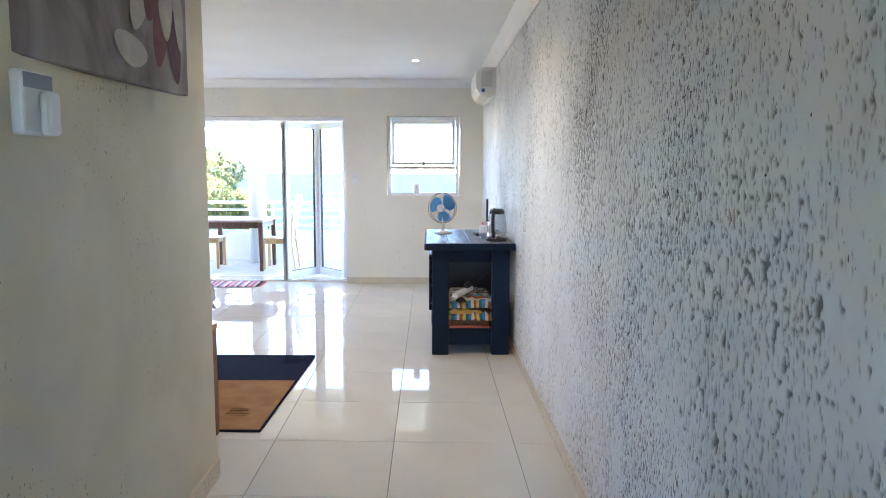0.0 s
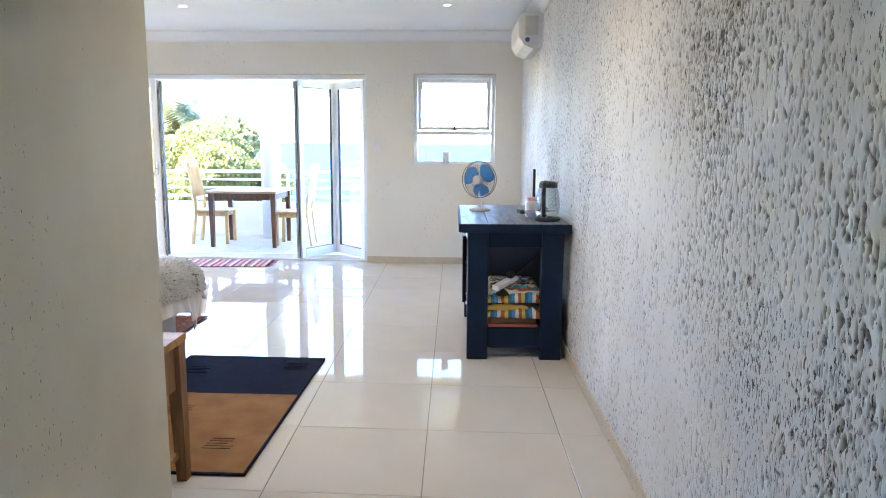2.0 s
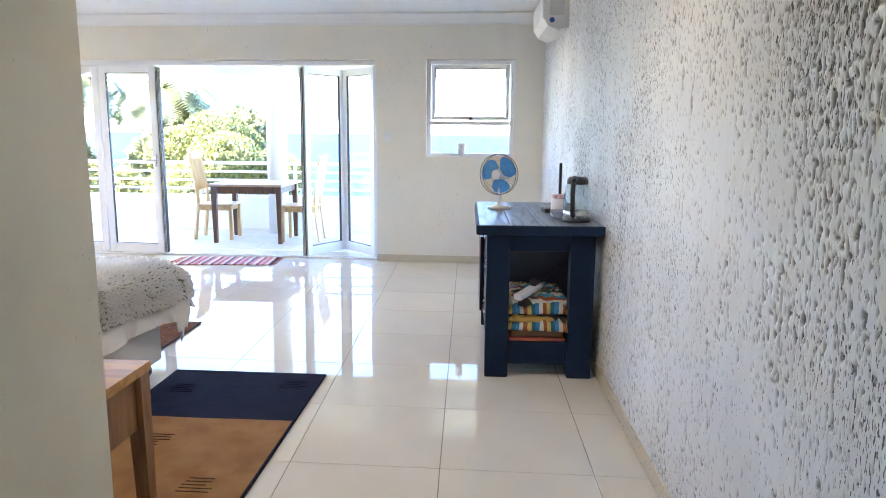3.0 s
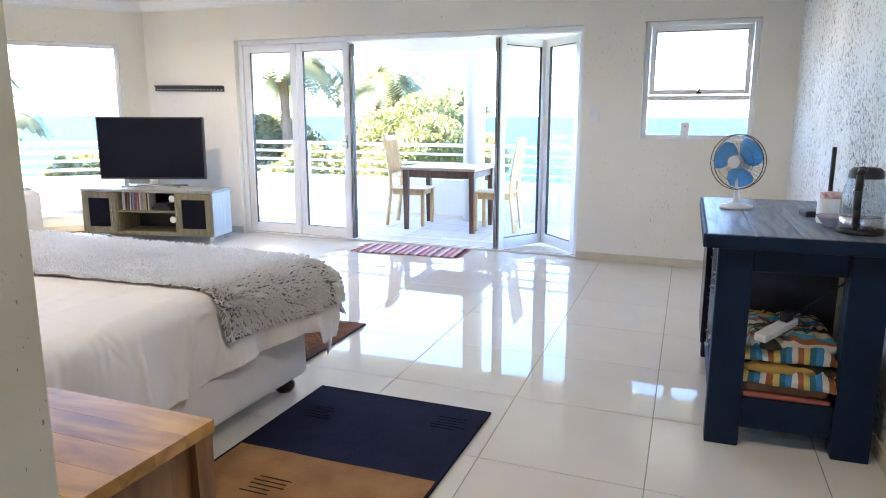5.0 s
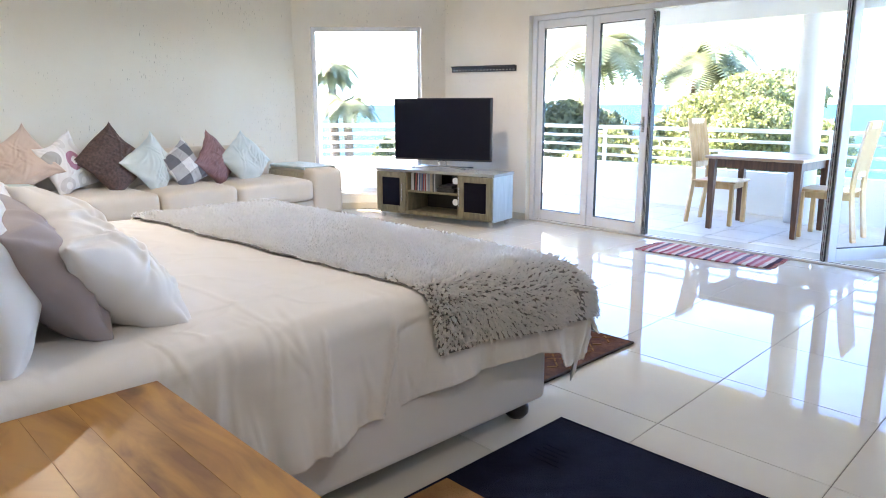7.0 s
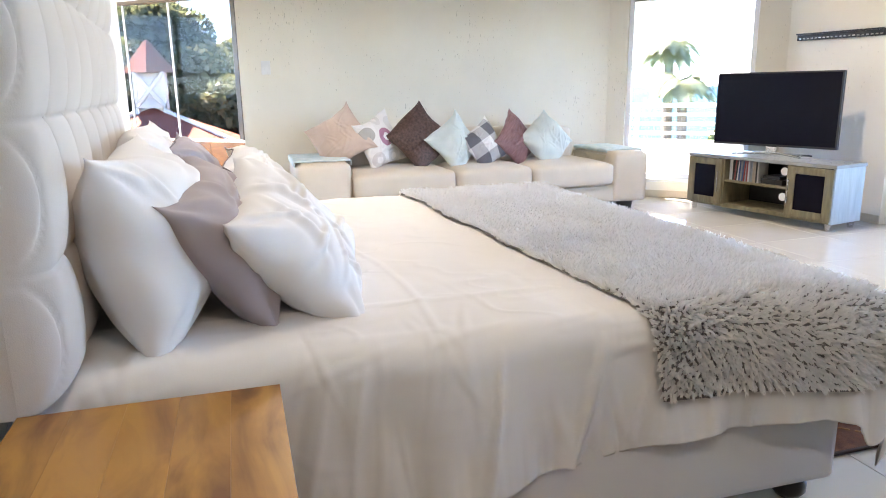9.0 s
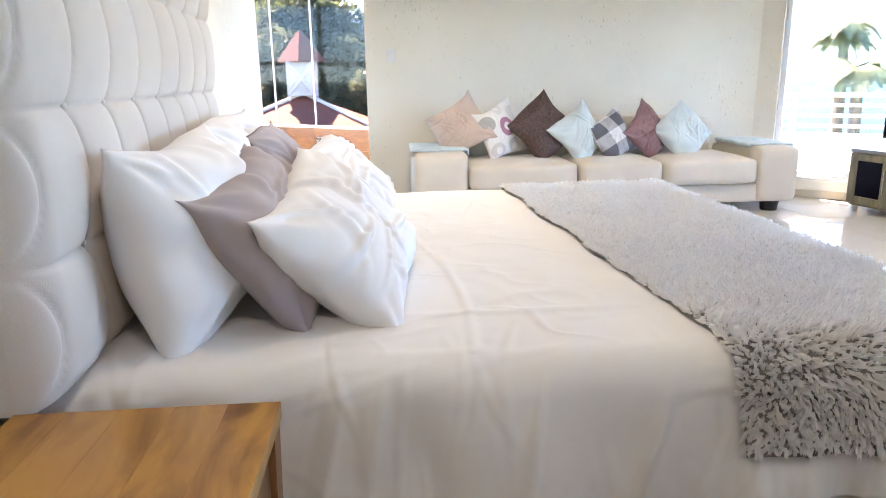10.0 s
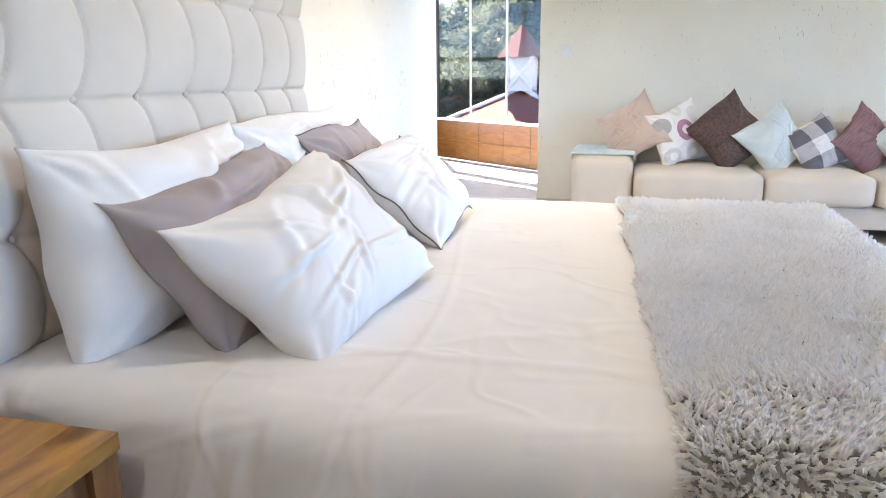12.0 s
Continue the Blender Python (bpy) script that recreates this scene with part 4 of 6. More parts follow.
def pillow(name, centre, right, up, w, h, t, material, label, seed, category="pillow", group="", creases=1.0, piping=None, pull=0.035, corner=0.0):
    """Stuffed cushion: width along right, height along up."""
    right = Vector(right).normalized()
    up = Vector(up)
    up = (up - right * up.dot(right)).normalized()
    nrm = right.cross(up)
    m = Matrix((right, up, nrm)).transposed().to_4x4()
    m.translation = centre
    N = 101
    U, V = fabric_grid(N, N)
    ear = (U * V) ** 10
    X = U * w / 2 * (1 - pull * (1 - V ** 2) - corner * 0.4 * V ** 6 * (1 - ear) + 0.025 * ear)
    Yv = V * h / 2 * (1 - pull * (1 - U ** 2) - corner * 0.5 * U ** 6 * (1 - ear) + 0.04 * ear)
    body = np.clip((1 - np.abs(U) ** 2.6) * (1 - np.abs(V) ** 2.6), 0, 1) ** 0.56
    X = X + 0.022 * w * np.sin(V * 2.3 + seed) * U * np.abs(U)
    Yv = Yv + 0.030 * h * np.sin(U * 2.6 + seed * 1.7) * V * np.abs(V)
    cr = fbm(U * 1.3 + seed, V * 1.3, seed, 2) - 0.5
    warp = fbm(U * 1.1 + 3 * seed, V * 1.1 + 5, seed + 7, 2) - 0.5
    rc = random.Random(seed * 7 + 1)
    fold = 0
    for su in (-1, 1):                          # creases fanning out from the four corners
        for sv in (-1, 1):
            cu, cv = (1 - su * U) * w, (1 - sv * V) * h
            d = np.sqrt(cu ** 2 + cv ** 2) / (w + h) * 2
            fan = np.sin(np.arctan2(cv, cu) * rc.uniform(7, 10) + rc.uniform(0, 6) + 3.0 * warp + 0.8 * d)
            fold = fold + np.sign(fan) * np.abs(fan) ** 1.4 * np.exp(-(d / rc.uniform(0.34, 0.52)) ** 2) * np.clip(d / 0.2, 0, 1)
    gather = np.sin(U * 17 + 5 * warp + seed) * np.exp(-(1 - np.abs(V)) / 0.13) + np.sin(V * 15 + 5 * cr + seed) * np.exp(-(1 - np.abs(U)) / 0.13)
    tuck = 0
    for q in range(16):                         # slack creases, each running its own way and dying out
        an = rc.uniform(-0.6, 0.6) + (math.pi / 2 if q % 3 == 0 else 0.25)
        cu, cv = rc.uniform(-0.8, 0.8), rc.uniform(-0.8, 0.8)
        run = (U - cu) * math.sin(an) - (V - cv) * math.cos(an) + 0.45 * warp
        along = (U - cu) * math.cos(an) + (V - cv) * math.sin(an)
        ww, ll = rc.uniform(0.03, 0.06), rc.uniform(0.22, 0.5)
        for off, amp in ((0.0, 1.0), (2.0, -0.6), (-1.9, -0.4)):
            tuck = tuck + amp * np.exp(-(run / ww - off) ** 2 - (along / ll) ** 2)
    relief = 0.009 * np.clip(fold, -1.3, 1.3) + 0.005 * gather + 0.007 * np.clip(tuck, -1.2, 1.2)
    Zt = t / 2 * body * (1 + 0.35 * cr) + creases * np.clip(body * 2.2, 0, 1) * relief + creases * body * 0.03 * cr
    Zb = -t / 2 * body * (1 - 0.2 * cr) - creases * np.clip(body * 2.2, 0, 1) * (0.008 * np.clip(fold, -1, 1))
    droop = 0.016 * np.sin(U * 3 + seed) * np.abs(V) + 0.007 * np.sin(U * 11 + V * 7 + seed) * np.maximum(np.abs(U), np.abs(V)) ** 6
    bm = bmesh.new()
    for Zs, flip in ((Zt, False), (Zb, True)):
        vs = [[bm.verts.new((X[i, j], Yv[i, j], Zs[i, j] + droop[i, j])) for j in range(N)] for i in range(N)]
        for i in range(N - 1):
            for j in range(N - 1):
                q = (vs[i][j], vs[i][j + 1], vs[i + 1][j + 1], vs[i + 1][j])
                bm.faces.new(q[::-1] if flip else q)
    bmesh.ops.remove_doubles(bm, verts=bm.verts, dist=0.0004)
    ob = part(name, bm, material, smooth=True)
    ob.matrix_world = m
    tagged(ob, label, category, group)
    if piping is not None:
        bm = bmesh.new()
        ring = [(0, j) for j in range(0, N, 2)] + [(i, N - 1) for i in range(2, N, 2)] + [(N - 1, j) for j in range(N - 3, -1, -2)] + [(i, 0) for i in range(N - 3, 0, -2)]
        edge = [(X[k], Yv[k], droop[k]) for k in ring]
        for a, b in zip(edge, edge[1:] + edge[:1]):
            rod(bm, a, b, 0.003, seg=6)
        part("piping", bm, piping, ob)
    return ob


BX0, BX1, BY0, BY1, BTOP = -3.86, -1.72, 3.64, 5.70, 0.625


def drape(s, v, flare=0.055, lift=0.0, rad=0.07, seed=1, fold=0.018):
    """Cloth lying over the mattress: s across (metres past the near edge when positive), v along; returns x, y, z."""
    cx, hw = (BX0 + BX1) / 2, (BX1 - BX0) / 2
    over_n = np.maximum(0, s - hw)
    over_f = np.maximum(0, -s - hw)
    over_y = np.maximum(0, v - BY1)
    ov = over_n + over_f
    drop = np.maximum(ov, over_y)
    soft = lambda d: np.where(d < rad * 1.57, rad * (1 - np.cos(np.minimum(d / rad, 1.5708))), rad + d - rad * 1.57)
    horiz = lambda d: np.where(d < rad * 1.57, rad * np.sin(np.minimum(d / rad, 1.5708)), rad)
    amp = np.clip(drop / 0.3, 0, 1.2)
    ripple = np.sin(v * 9.0 + 2.0 * np.sin(v * 3.1 + seed)) * (over_n > 0) + np.sin(s * 9.0 + seed) * (over_y > 0)
    nz = fbm(s * 2.3 + 7, v * 2.3, seed, 4) - 0.5
    ripple = ripple + 0.8 * np.clip((over_n - 0.15) / 0.2, 0, 1) * np.sin(v * 31 + 3 * np.sin(v * 5 + seed)) * 0.6
    side = horiz(over_n) + flare * np.clip(over_n / 0.4, 0, 1.3) + amp * (fold * ripple + 0.05 * nz) * (over_n > 0)
    x = cx + np.clip(s, -hw, hw) + side - horiz(over_f)
    y = np.minimum(v, BY1) + horiz(over_y) + amp * (fold * ripple + 0.05 * nz) * (over_y > 0) + 0.02 * np.clip(over_y / 0.3, 0, 1)
    z = BTOP + lift - soft(drop) + 0.016 * nz * (1 - np.clip(drop / 0.1, 0, 1))
    rid = 1 - np.abs(2 * fbm(s * 1.7 + 3 + 0.6 * nz, v * 1.3 + 0.5 * s, seed + 30, 3) - 1)
    rid2 = 1 - np.abs(2 * fbm(s * 3.1 + 9, v * 2.6 - 0.8 * s, seed + 40, 3) - 1)
    soft_ridge = 0.006 * np.clip((rid - 0.86) / 0.14, 0, 1) ** 2 + 0.005 * np.clip((rid2 - 0.88) / 0.12, 0, 1) ** 2
    down = np.clip((over_n - 0.06) / 0.12, 0, 1)
    pleat = vnoise(v * 5.5 + 0.5 * nz + 0.35 * over_n, over_n * 1.2, seed + 70) - 0.5
    sharp = 1 - np.abs(2 * vnoise(v * 4.2 + 0.8 * over_n, over_n * 0.9 + 4, seed + 71) - 1)
    x = x + down * (0.045 * pleat + 0.020 * np.clip((sharp - 0.82) / 0.18, 0, 1) ** 2)
    puff = np.clip((v - 5.15) / 0.5, 0, 1)
    x = x + 0.10 * puff * puff * (3 - 2 * puff) * np.clip(over_n / 0.16, 0, 1)
    z = z + soft_ridge * 0.5 * (drop < 0.05)
    crease = np.exp(-((v - 4.42 - 0.1 * np.sin(s * 2)) / 0.012) ** 2) * 0.003 + np.exp(-((s - 0.83) / 0.02) ** 2) * 0.004
    return x, y, z + crease * (drop < 0.01)


bed = thing("bed", pose((BX0 + BX1) / 2, 4.65, 0), "double bed with white base and white cotton bedding", "bed")
bedm = bed.matrix_world.inverted()


def local(parent, ob):
    """Hang a part made in room coordinates under its thing."""
    ob.parent = parent
    ob.matrix_parent_inverse = parent.matrix_world.inverted()
    return ob


bm = bmesh.new()
box(bm, (BX0 + 0.1, BY0 + 0.03, 0.075), (BX1 + 0.10, BY1 - 0.03, 0.33), 0.025, 3)
local(bed, part("base", bm, SHEET, label="white cotton covered bed base"))
bm = bmesh.new()
box(bm, (BX0 + 0.08, BY0 + 0.02, 0.335), (BX1 + 0.04, BY1 - 0.02, BTOP - 0.02), 0.06, 4)
local(bed, part("mattress", bm, SHEET))
for x in (BX0 + 0.2, BX1 + 0.02):
    for y in (BY0 + 0.15, BY1 - 0.12):
        bm = bmesh.new()
        lathe(bm, [(0.0, 0.0), (0.035, 0.0), (0.05, 0.02), (0.05, 0.045), (0.03, 0.075), (0.0, 0.077)], (x, y, 0.0), 20)
        local(bed, part("wheel", bm, BLACK, label="black plastic bed foot", smooth=True))

hwid = (BX1 - BX0) / 2
ss = np.linspace(-hwid - 0.42, hwid + 0.46, 460)
vv = np.linspace(BY0, BY1 + 0.40, 420)
S, V = np.meshgrid(ss, vv)
taper = 1 - 0.32 * np.clip((V - 4.2) / 1.3, 0, 1) * (0.75 + 0.5 * fbm(V * 4, V * 0 + 3, 9, 2))
near = S > hwid
S2 = np.where(near, hwid + (S - hwid) * np.where(V < BY1, taper, 0.75 + 0.25 * taper), S)
S2 = S2 + 0.10 * np.exp(-((V - 5.66) / 0.06) ** 2) * np.clip((S - hwid - 0.2) / 0.26, 0, 1)
X, Yv, Zv = drape(S2, V, seed=3)
rc = random.Random(44)
crush = 0
for q in range(110):                            # pressed-in creases, most of them on the hanging side
    on_side = q % 4 != 0
    cs = rc.uniform(hwid - 0.05, hwid + 0.36) if on_side else rc.uniform(-0.9, hwid)
    cv, an = rc.uniform(BY0 + 0.1, BY1 - 0.1), rc.uniform(-0.4, 0.4) + (math.pi / 2 if q % 5 < 3 else 0)
    run = (S - cs) * math.cos(an) - (V - cv) * math.sin(an) + 0.012 * np.sin((V - cv) * 14 + (S - cs) * 11 + q)
    along = (S - cs) * math.sin(an) + (V - cv) * math.cos(an)
    ww, ll = rc.uniform(0.007, 0.014), rc.uniform(0.05, 0.17)
    amp = rc.uniform(0.3, 1.0) * (0.0034 if on_side else 0.0016)
    crush = crush + amp * (np.exp(-(run / ww) ** 2) - 0.6 * np.exp(-(run / ww - 1.9) ** 2)) * np.exp(-(along / ll) ** 2)
dimple = 0.012 * (fbm(V * 3.4 + 2, S * 3.0, 52, 3) - 0.5)
pucker = fbm(V * 15, V * 0 + 2, 57, 3)
wall = np.clip((S - hwid + 0.02) / 0.10, 0, 1)
hem = np.clip((S - hwid - 0.30) / 0.14, 0, 1)
X = X + wall * (crush + dimple + hem * 0.05 * (pucker - 0.5))
Zv = Zv + (1 - wall) * crush * (V < BY1) + hem * 0.03 * (pucker - 0.5)
sheet = grid_mesh("sheet", np.stack([X, Yv, np.maximum(Zv, 0.02)], -1))
sh = link("bed_sheet", sheet, SHEET, smooth=True)
sm = sh.modifiers.new("thick", "SOLIDIFY")
sm.thickness, sm.offset = 0.004, 1
tagged(sh, "white creased cotton sheet draped over the bed", "bed sheet")

# fluffy throw across the foot of the bed
ss = np.linspace(-hwid - 0.10, hwid + 0.27, 120)
vv = np.linspace(4.97, BY1 + 0.26, 90)
S, V = np.meshgrid(ss, vv)
wob = 0.03 * (fbm(S * 3, V * 0 + 1, 5, 3) - 0.5) * 2
V = V + wob * (V < 5.1) + 0.06 * S / hwid
X, Yv, Zv = drape(S, V, lift=0.018, rad=0.085, seed=3, fold=0.022)
Zv = Zv + 0.016 * (fbm(S * 7, V * 7, 15, 3) - 0.5)
TH = np.stack([X, Yv, Zv], -1)
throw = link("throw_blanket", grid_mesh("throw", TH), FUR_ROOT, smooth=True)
throw.modifiers.new("thick", "SOLIDIFY").thickness = 0.005
tagged(throw, "fluffy long-pile grey-white throw over the bed's foot", "throw")
rng = np.random.default_rng(4)
ROWS_F, COLS_F, HAIRS = 96, 232, 9
TUFTS = ROWS_F * COLS_F
NT = TUFTS * HAIRS
ga, gb = np.meshgrid(np.arange(ROWS_F), np.arange(COLS_F))
jit = rng.random((2, TUFTS)) * 0.75
a = (ga.ravel() + 0.5 * (gb.ravel() % 2) * 0.9 + jit[0]) / (ROWS_F + 1.3) * (TH.shape[0] - 1.001)
b = (gb.ravel() + jit[1]) / (COLS_F + 0.8) * (TH.shape[1] - 1.001)
i, j = a.astype(int), b.astype(int)
fa, fb = (a - i)[:, None], (b - j)[:, None]
c = (TH[i, j] * (1 - fa) + TH[i + 1, j] * fa) * (1 - fb) + (TH[i, j + 1] * (1 - fa) + TH[i + 1, j + 1] * fa) * fb
du, dv = TH[i, j + 1] - TH[i, j], TH[i + 1, j] - TH[i, j]
nn = np.cross(du, dv)
nn /= np.linalg.norm(nn, axis=1)[:, None] + 1e-9
du /= np.linalg.norm(du, axis=1)[:, None] + 1e-9
dv /= np.linalg.norm(dv, axis=1)[:, None] + 1e-9
nn = np.where((nn[:, 2:3] < 0) & (np.abs(nn[:, 2:3]) > 0.2), -nn, nn)
hang = np.clip((BTOP - c[:, 2] - 0.03) / 0.1, 0, 1)[:, None]
side = rng.normal(size=(TUFTS, 3))
side /= np.linalg.norm(side, axis=1)[:, None]
swirl = 6.283 * fbm(c[:, 0] * 2.2, c[:, 1] * 2.2 + c[:, 2] * 2.2, 61, 3) * 2.2
flow = du * np.cos(swirl)[:, None] + dv * np.sin(swirl)[:, None]
way = nn * 0.85 + flow * 0.5 + side * 0.5 - np.array([0, 0, 1]) * hang * 0.5
na, nb = TH.shape[0] - 1, TH.shape[1] - 1
rim_v = np.exp(-(na - a) / 1.2) - np.exp(-a / 1.2)
rim_u = np.exp(-(nb - b) / 0.7) - np.exp(-b / 0.7)
way = way + 1.1 * (dv * rim_v[:, None] + du * rim_u[:, None])      # locks spill over the edges
way /= np.linalg.norm(way, axis=1)[:, None]
lt = (0.015 + 0.012 * rng.random(TUFTS))[:, None]
rep = lambda q: np.repeat(q, HAIRS, axis=0)
ang, rad = rng.random(NT) * 6.283, 0.0046 * np.sqrt(rng.random(NT))
p = rep(c) + rep(du) * (rad * np.cos(ang))[:, None] + rep(dv) * (rad * np.sin(ang))[:, None]
tip = rep(c + way * lt) + rng.normal(size=(NT, 3)) * 0.0026
way = tip - p
ln = np.linalg.norm(way, axis=1)[:, None]
way = way / ln
side = rng.normal(size=(NT, 3))
wd = np.cross(way, rng.normal(size=(NT, 3)))
wd /= np.linalg.norm(wd, axis=1)[:, None]
wd *= 0.0032
bend = side * 0.001
q = np.stack([p - wd, p + wd, p + way * ln * 0.6 + wd * 0.8, p + way * ln + bend, p + way * ln * 0.6 - wd * 0.8], 1).reshape(-1, 3)
fur = bpy.data.meshes.new("fur")
fur.vertices.add(len(q))
fur.vertices.foreach_set("co", q.reshape(-1).astype(np.float32))
fur.loops.add(5 * NT)
fur.loops.foreach_set("vertex_index", np.arange(5 * NT, dtype=np.int32))
fur.polygons.add(NT)
fur.polygons.foreach_set("loop_start", np.arange(0, 5 * NT, 5, dtype=np.int32))
fur.update(calc_edges=True)
tagged(link("fur", fur, FUR, throw), kind="stuff")

# tufted headboard hung on the wall
HB0, HB1, HBZ0, HBZ1 = -1.555, -3.475, 0.60, 1.94
hb = thing("headboard", pose(0, 0, 0), "beige button-tufted upholstered headboard on the wall", "headboard")
COLS, ROWS = 8, [0.60, 0.877, 1.155, 1.435, 1.70, 1.94]
nx, nz = 300, 220
xs = np.linspace(HB0, HB1, nx)
zz = np.linspace(HBZ0, HBZ1, nz)
XX, ZZ = np.meshgrid(xs, zz)
cw = (HB0 - HB1) / COLS
# seam lines bow sideways between buttons
rowpos = np.interp(ZZ, ROWS, np.arange(len(ROWS)))
fz = rowpos - np.floor(np.minimum(rowpos, len(ROWS) - 1.0001))
bow = 0.052 * np.sin(np.pi * fz)
uc = (HB0 - (XX + bow)) / cw
fu = uc - np.floor(uc)
du_ = np.minimum(fu, 1 - fu) * cw
dz_ = np.minimum(fz, 1 - fz) * 0.278
puffx = np.clip(du_ / (cw / 2), 0, 1)
puff = np.sqrt(np.clip(1 - (1 - puffx) ** 2, 0, 1))
pz = np.clip(dz_ / 0.13, 0, 1)
pz = np.sqrt(np.clip(1 - (1 - pz) ** 2, 0, 1))
dep = 0.024 * puff * (0.45 + 0.55 * pz) + 0.010 * pz - 0.006 * np.exp(-(du_ / 0.004) ** 2) - 0.004 * np.exp(-(dz_ / 0.004) ** 2)
dep = dep + 0.003 * (fbm(XX * 6, ZZ * 6, 33, 3) - 0.5)
bt = np.exp(-((du_ / 0.016) ** 2 + (dz_ / 0.02) ** 2))
dep = dep - 0.012 * bt
edge = np.minimum(np.minimum(XX - HB1, HB0 - XX), np.minimum(ZZ - HBZ0, (HBZ1 - ZZ) + 0.0))
rim = np.clip(edge / 0.07, 0, 1)
rim = np.sqrt(np.clip(1 - (1 - rim) ** 2, 0, 1))
HBF = np.interp(XX, [HB1, HB0], [3.575, 3.712])
YY = (HBF - 0.07) + rim * (0.07 + dep)
P = np.stack([XX, YY, ZZ], -1)[:, ::-1]
local(hb, link("upholstery", grid_mesh("upholstery", P), UPHOLSTERY, smooth=True))
bm = bmesh.new()
prism(bm, [(HB1 + 0.004, 3.51), (HB0 - 0.004, 3.655), (HB0 - 0.004, hw_y(HB0) + 0.002), (HB1 + 0.004, hw_y(HB1) + 0.002)][::-1], HBZ0 + 0.004, HBZ1 - 0.004)
local(hb, part("backing", bm, UPHOLSTERY))
for c in range(1, COLS):
    for r in ROWS[1:-1]:
        x = HB0 - c * cw
        bm = bmesh.new()
        bmesh.ops.create_uvsphere(bm, u_segments=10, v_segments=6, radius=0.010, matrix=Matrix.Translation((x, np.interp(x, [HB1, HB0], [3.575, 3.712]) + 0.002, r)) @ Matrix.Diagonal((1, 0.6, 1, 1)))
        local(hb, part("button", bm, UPHOLSTERY, smooth=True))

pillow("pillow", (-2.15, 3.825, 0.832), (-1, 0, 0.0), (0, -0.20, 0.97), 0.78, 0.46, 0.31, PILLOW_WHITE, "white cotton pillow leaning on the headboard", 3, group="bed pillows", creases=1.5, pull=0.03, corner=0.03)
pillow("pillow", (-3.02, 3.775, 0.85), (-1, -0.05, 0.03), (0, -0.25, 0.95), 0.86, 0.46, 0.24, PILLOW_WHITE, "white cotton pillow leaning on the headboard", 5, group="bed pillows", creases=1.5, pull=0.03, corner=0.03)
pillow("pillow", (-2.19, 4.03, 0.805), (-1, 0.02, 0.07), (0.0, -0.58, 0.80), 0.68, 0.43, 0.21, MAUVE, "mauve-grey sateen pillow between white ones", 7, group="bed pillows", creases=1.2, corner=0.03)
pillow("pillow", (-3.17, 3.945, 0.83), (-1, -0.05, 0.04), (0.02, -0.50, 0.80), 0.64, 0.44, 0.18, MAUVE, "mauve-grey sateen pillow with dark edge", 9, group="bed pillows", creases=1.2, corner=0.03, piping=PIPING)
pillow("pillow", (-2.19, 4.205, 0.775), (-1, 0.05, 0.13), (0.0, -0.72, 0.70), 0.67, 0.45, 0.24, PILLOW_WHITE, "plump white pillow lying against the others", 18, group="bed pillows", creases=1.3, pull=0.03, corner=0.03)
pillow("pillow", (-3.14, 4.175, 0.80), (-1, -0.02, 0.06), (0.0, -0.72, 0.68), 0.60, 0.42, 0.19, PILLOW_WHITE, "plump white pillow with a thin piped edge", 13, group="bed pillows", creases=1.3, piping=PIPING, corner=0.02)


# ---------------- nightstand ----------------
def nightstand(m):
    t = thing("nightstand", m, "square acacia wood bedside table with lower shelf", "bedside table")
    W, D, H = 0.68, 0.48, 0.615
    k = 5
    for i in range(k):
        bm = bmesh.new()
        box(bm, (-W / 2, -D / 2 + i * D / k + 0.0001, H - 0.032), (W / 2, -D / 2 + (i + 1) * D / k - 0.0001, H), 0.0006, 1)
        part("top_board", bm, ACACIA, t)
    for sx in (-1, 1):
        for sy in (-1, 1):
            bm = bmesh.new()
            x, y = sx * (W / 2 - 0.034), sy * (D / 2 - 0.034)
            rod(bm, (x + sx * 0.01, y, 0), (x, y, H - 0.032), 0.030, 0.042, 4)
            bmesh.ops.rotate(bm, cent=(x, y, 0), matrix=Matrix.Rotation(radians(45), 3, "Z"), verts=bm.verts)
            part("leg", bm, ACACIA_LEG, t)
    bm = bmesh.new()
    for sy in (-1, 1):
        box(bm, (-W / 2 + 0.06, sy * (D / 2 - 0.03) - 0.01, H - 0.22), (W / 2 - 0.06, sy * (D / 2 - 0.03) + 0.01, H - 0.033), 0.002)
    for sx in (-1, 1):
        box(bm, (sx * (W / 2 - 0.035) - 0.01, -D / 2 + 0.06, H - 0.22), (sx * (W / 2 - 0.035) + 0.01, D / 2 - 0.06, H - 0.033), 0.002)
    part("apron", bm, ACACIA_LEG, t)
    bm = bmesh.new()
    box(bm, (-W / 2 + 0.03, -D / 2 + 0.03, 0.10), (W / 2 - 0.03, D / 2 - 0.03, 0.125), 0.003)
    part("shelf", bm, ACACIA, t)
    return t


nightstand(pose(-1.210, 3.885, 0, 0, 0, 0.5))


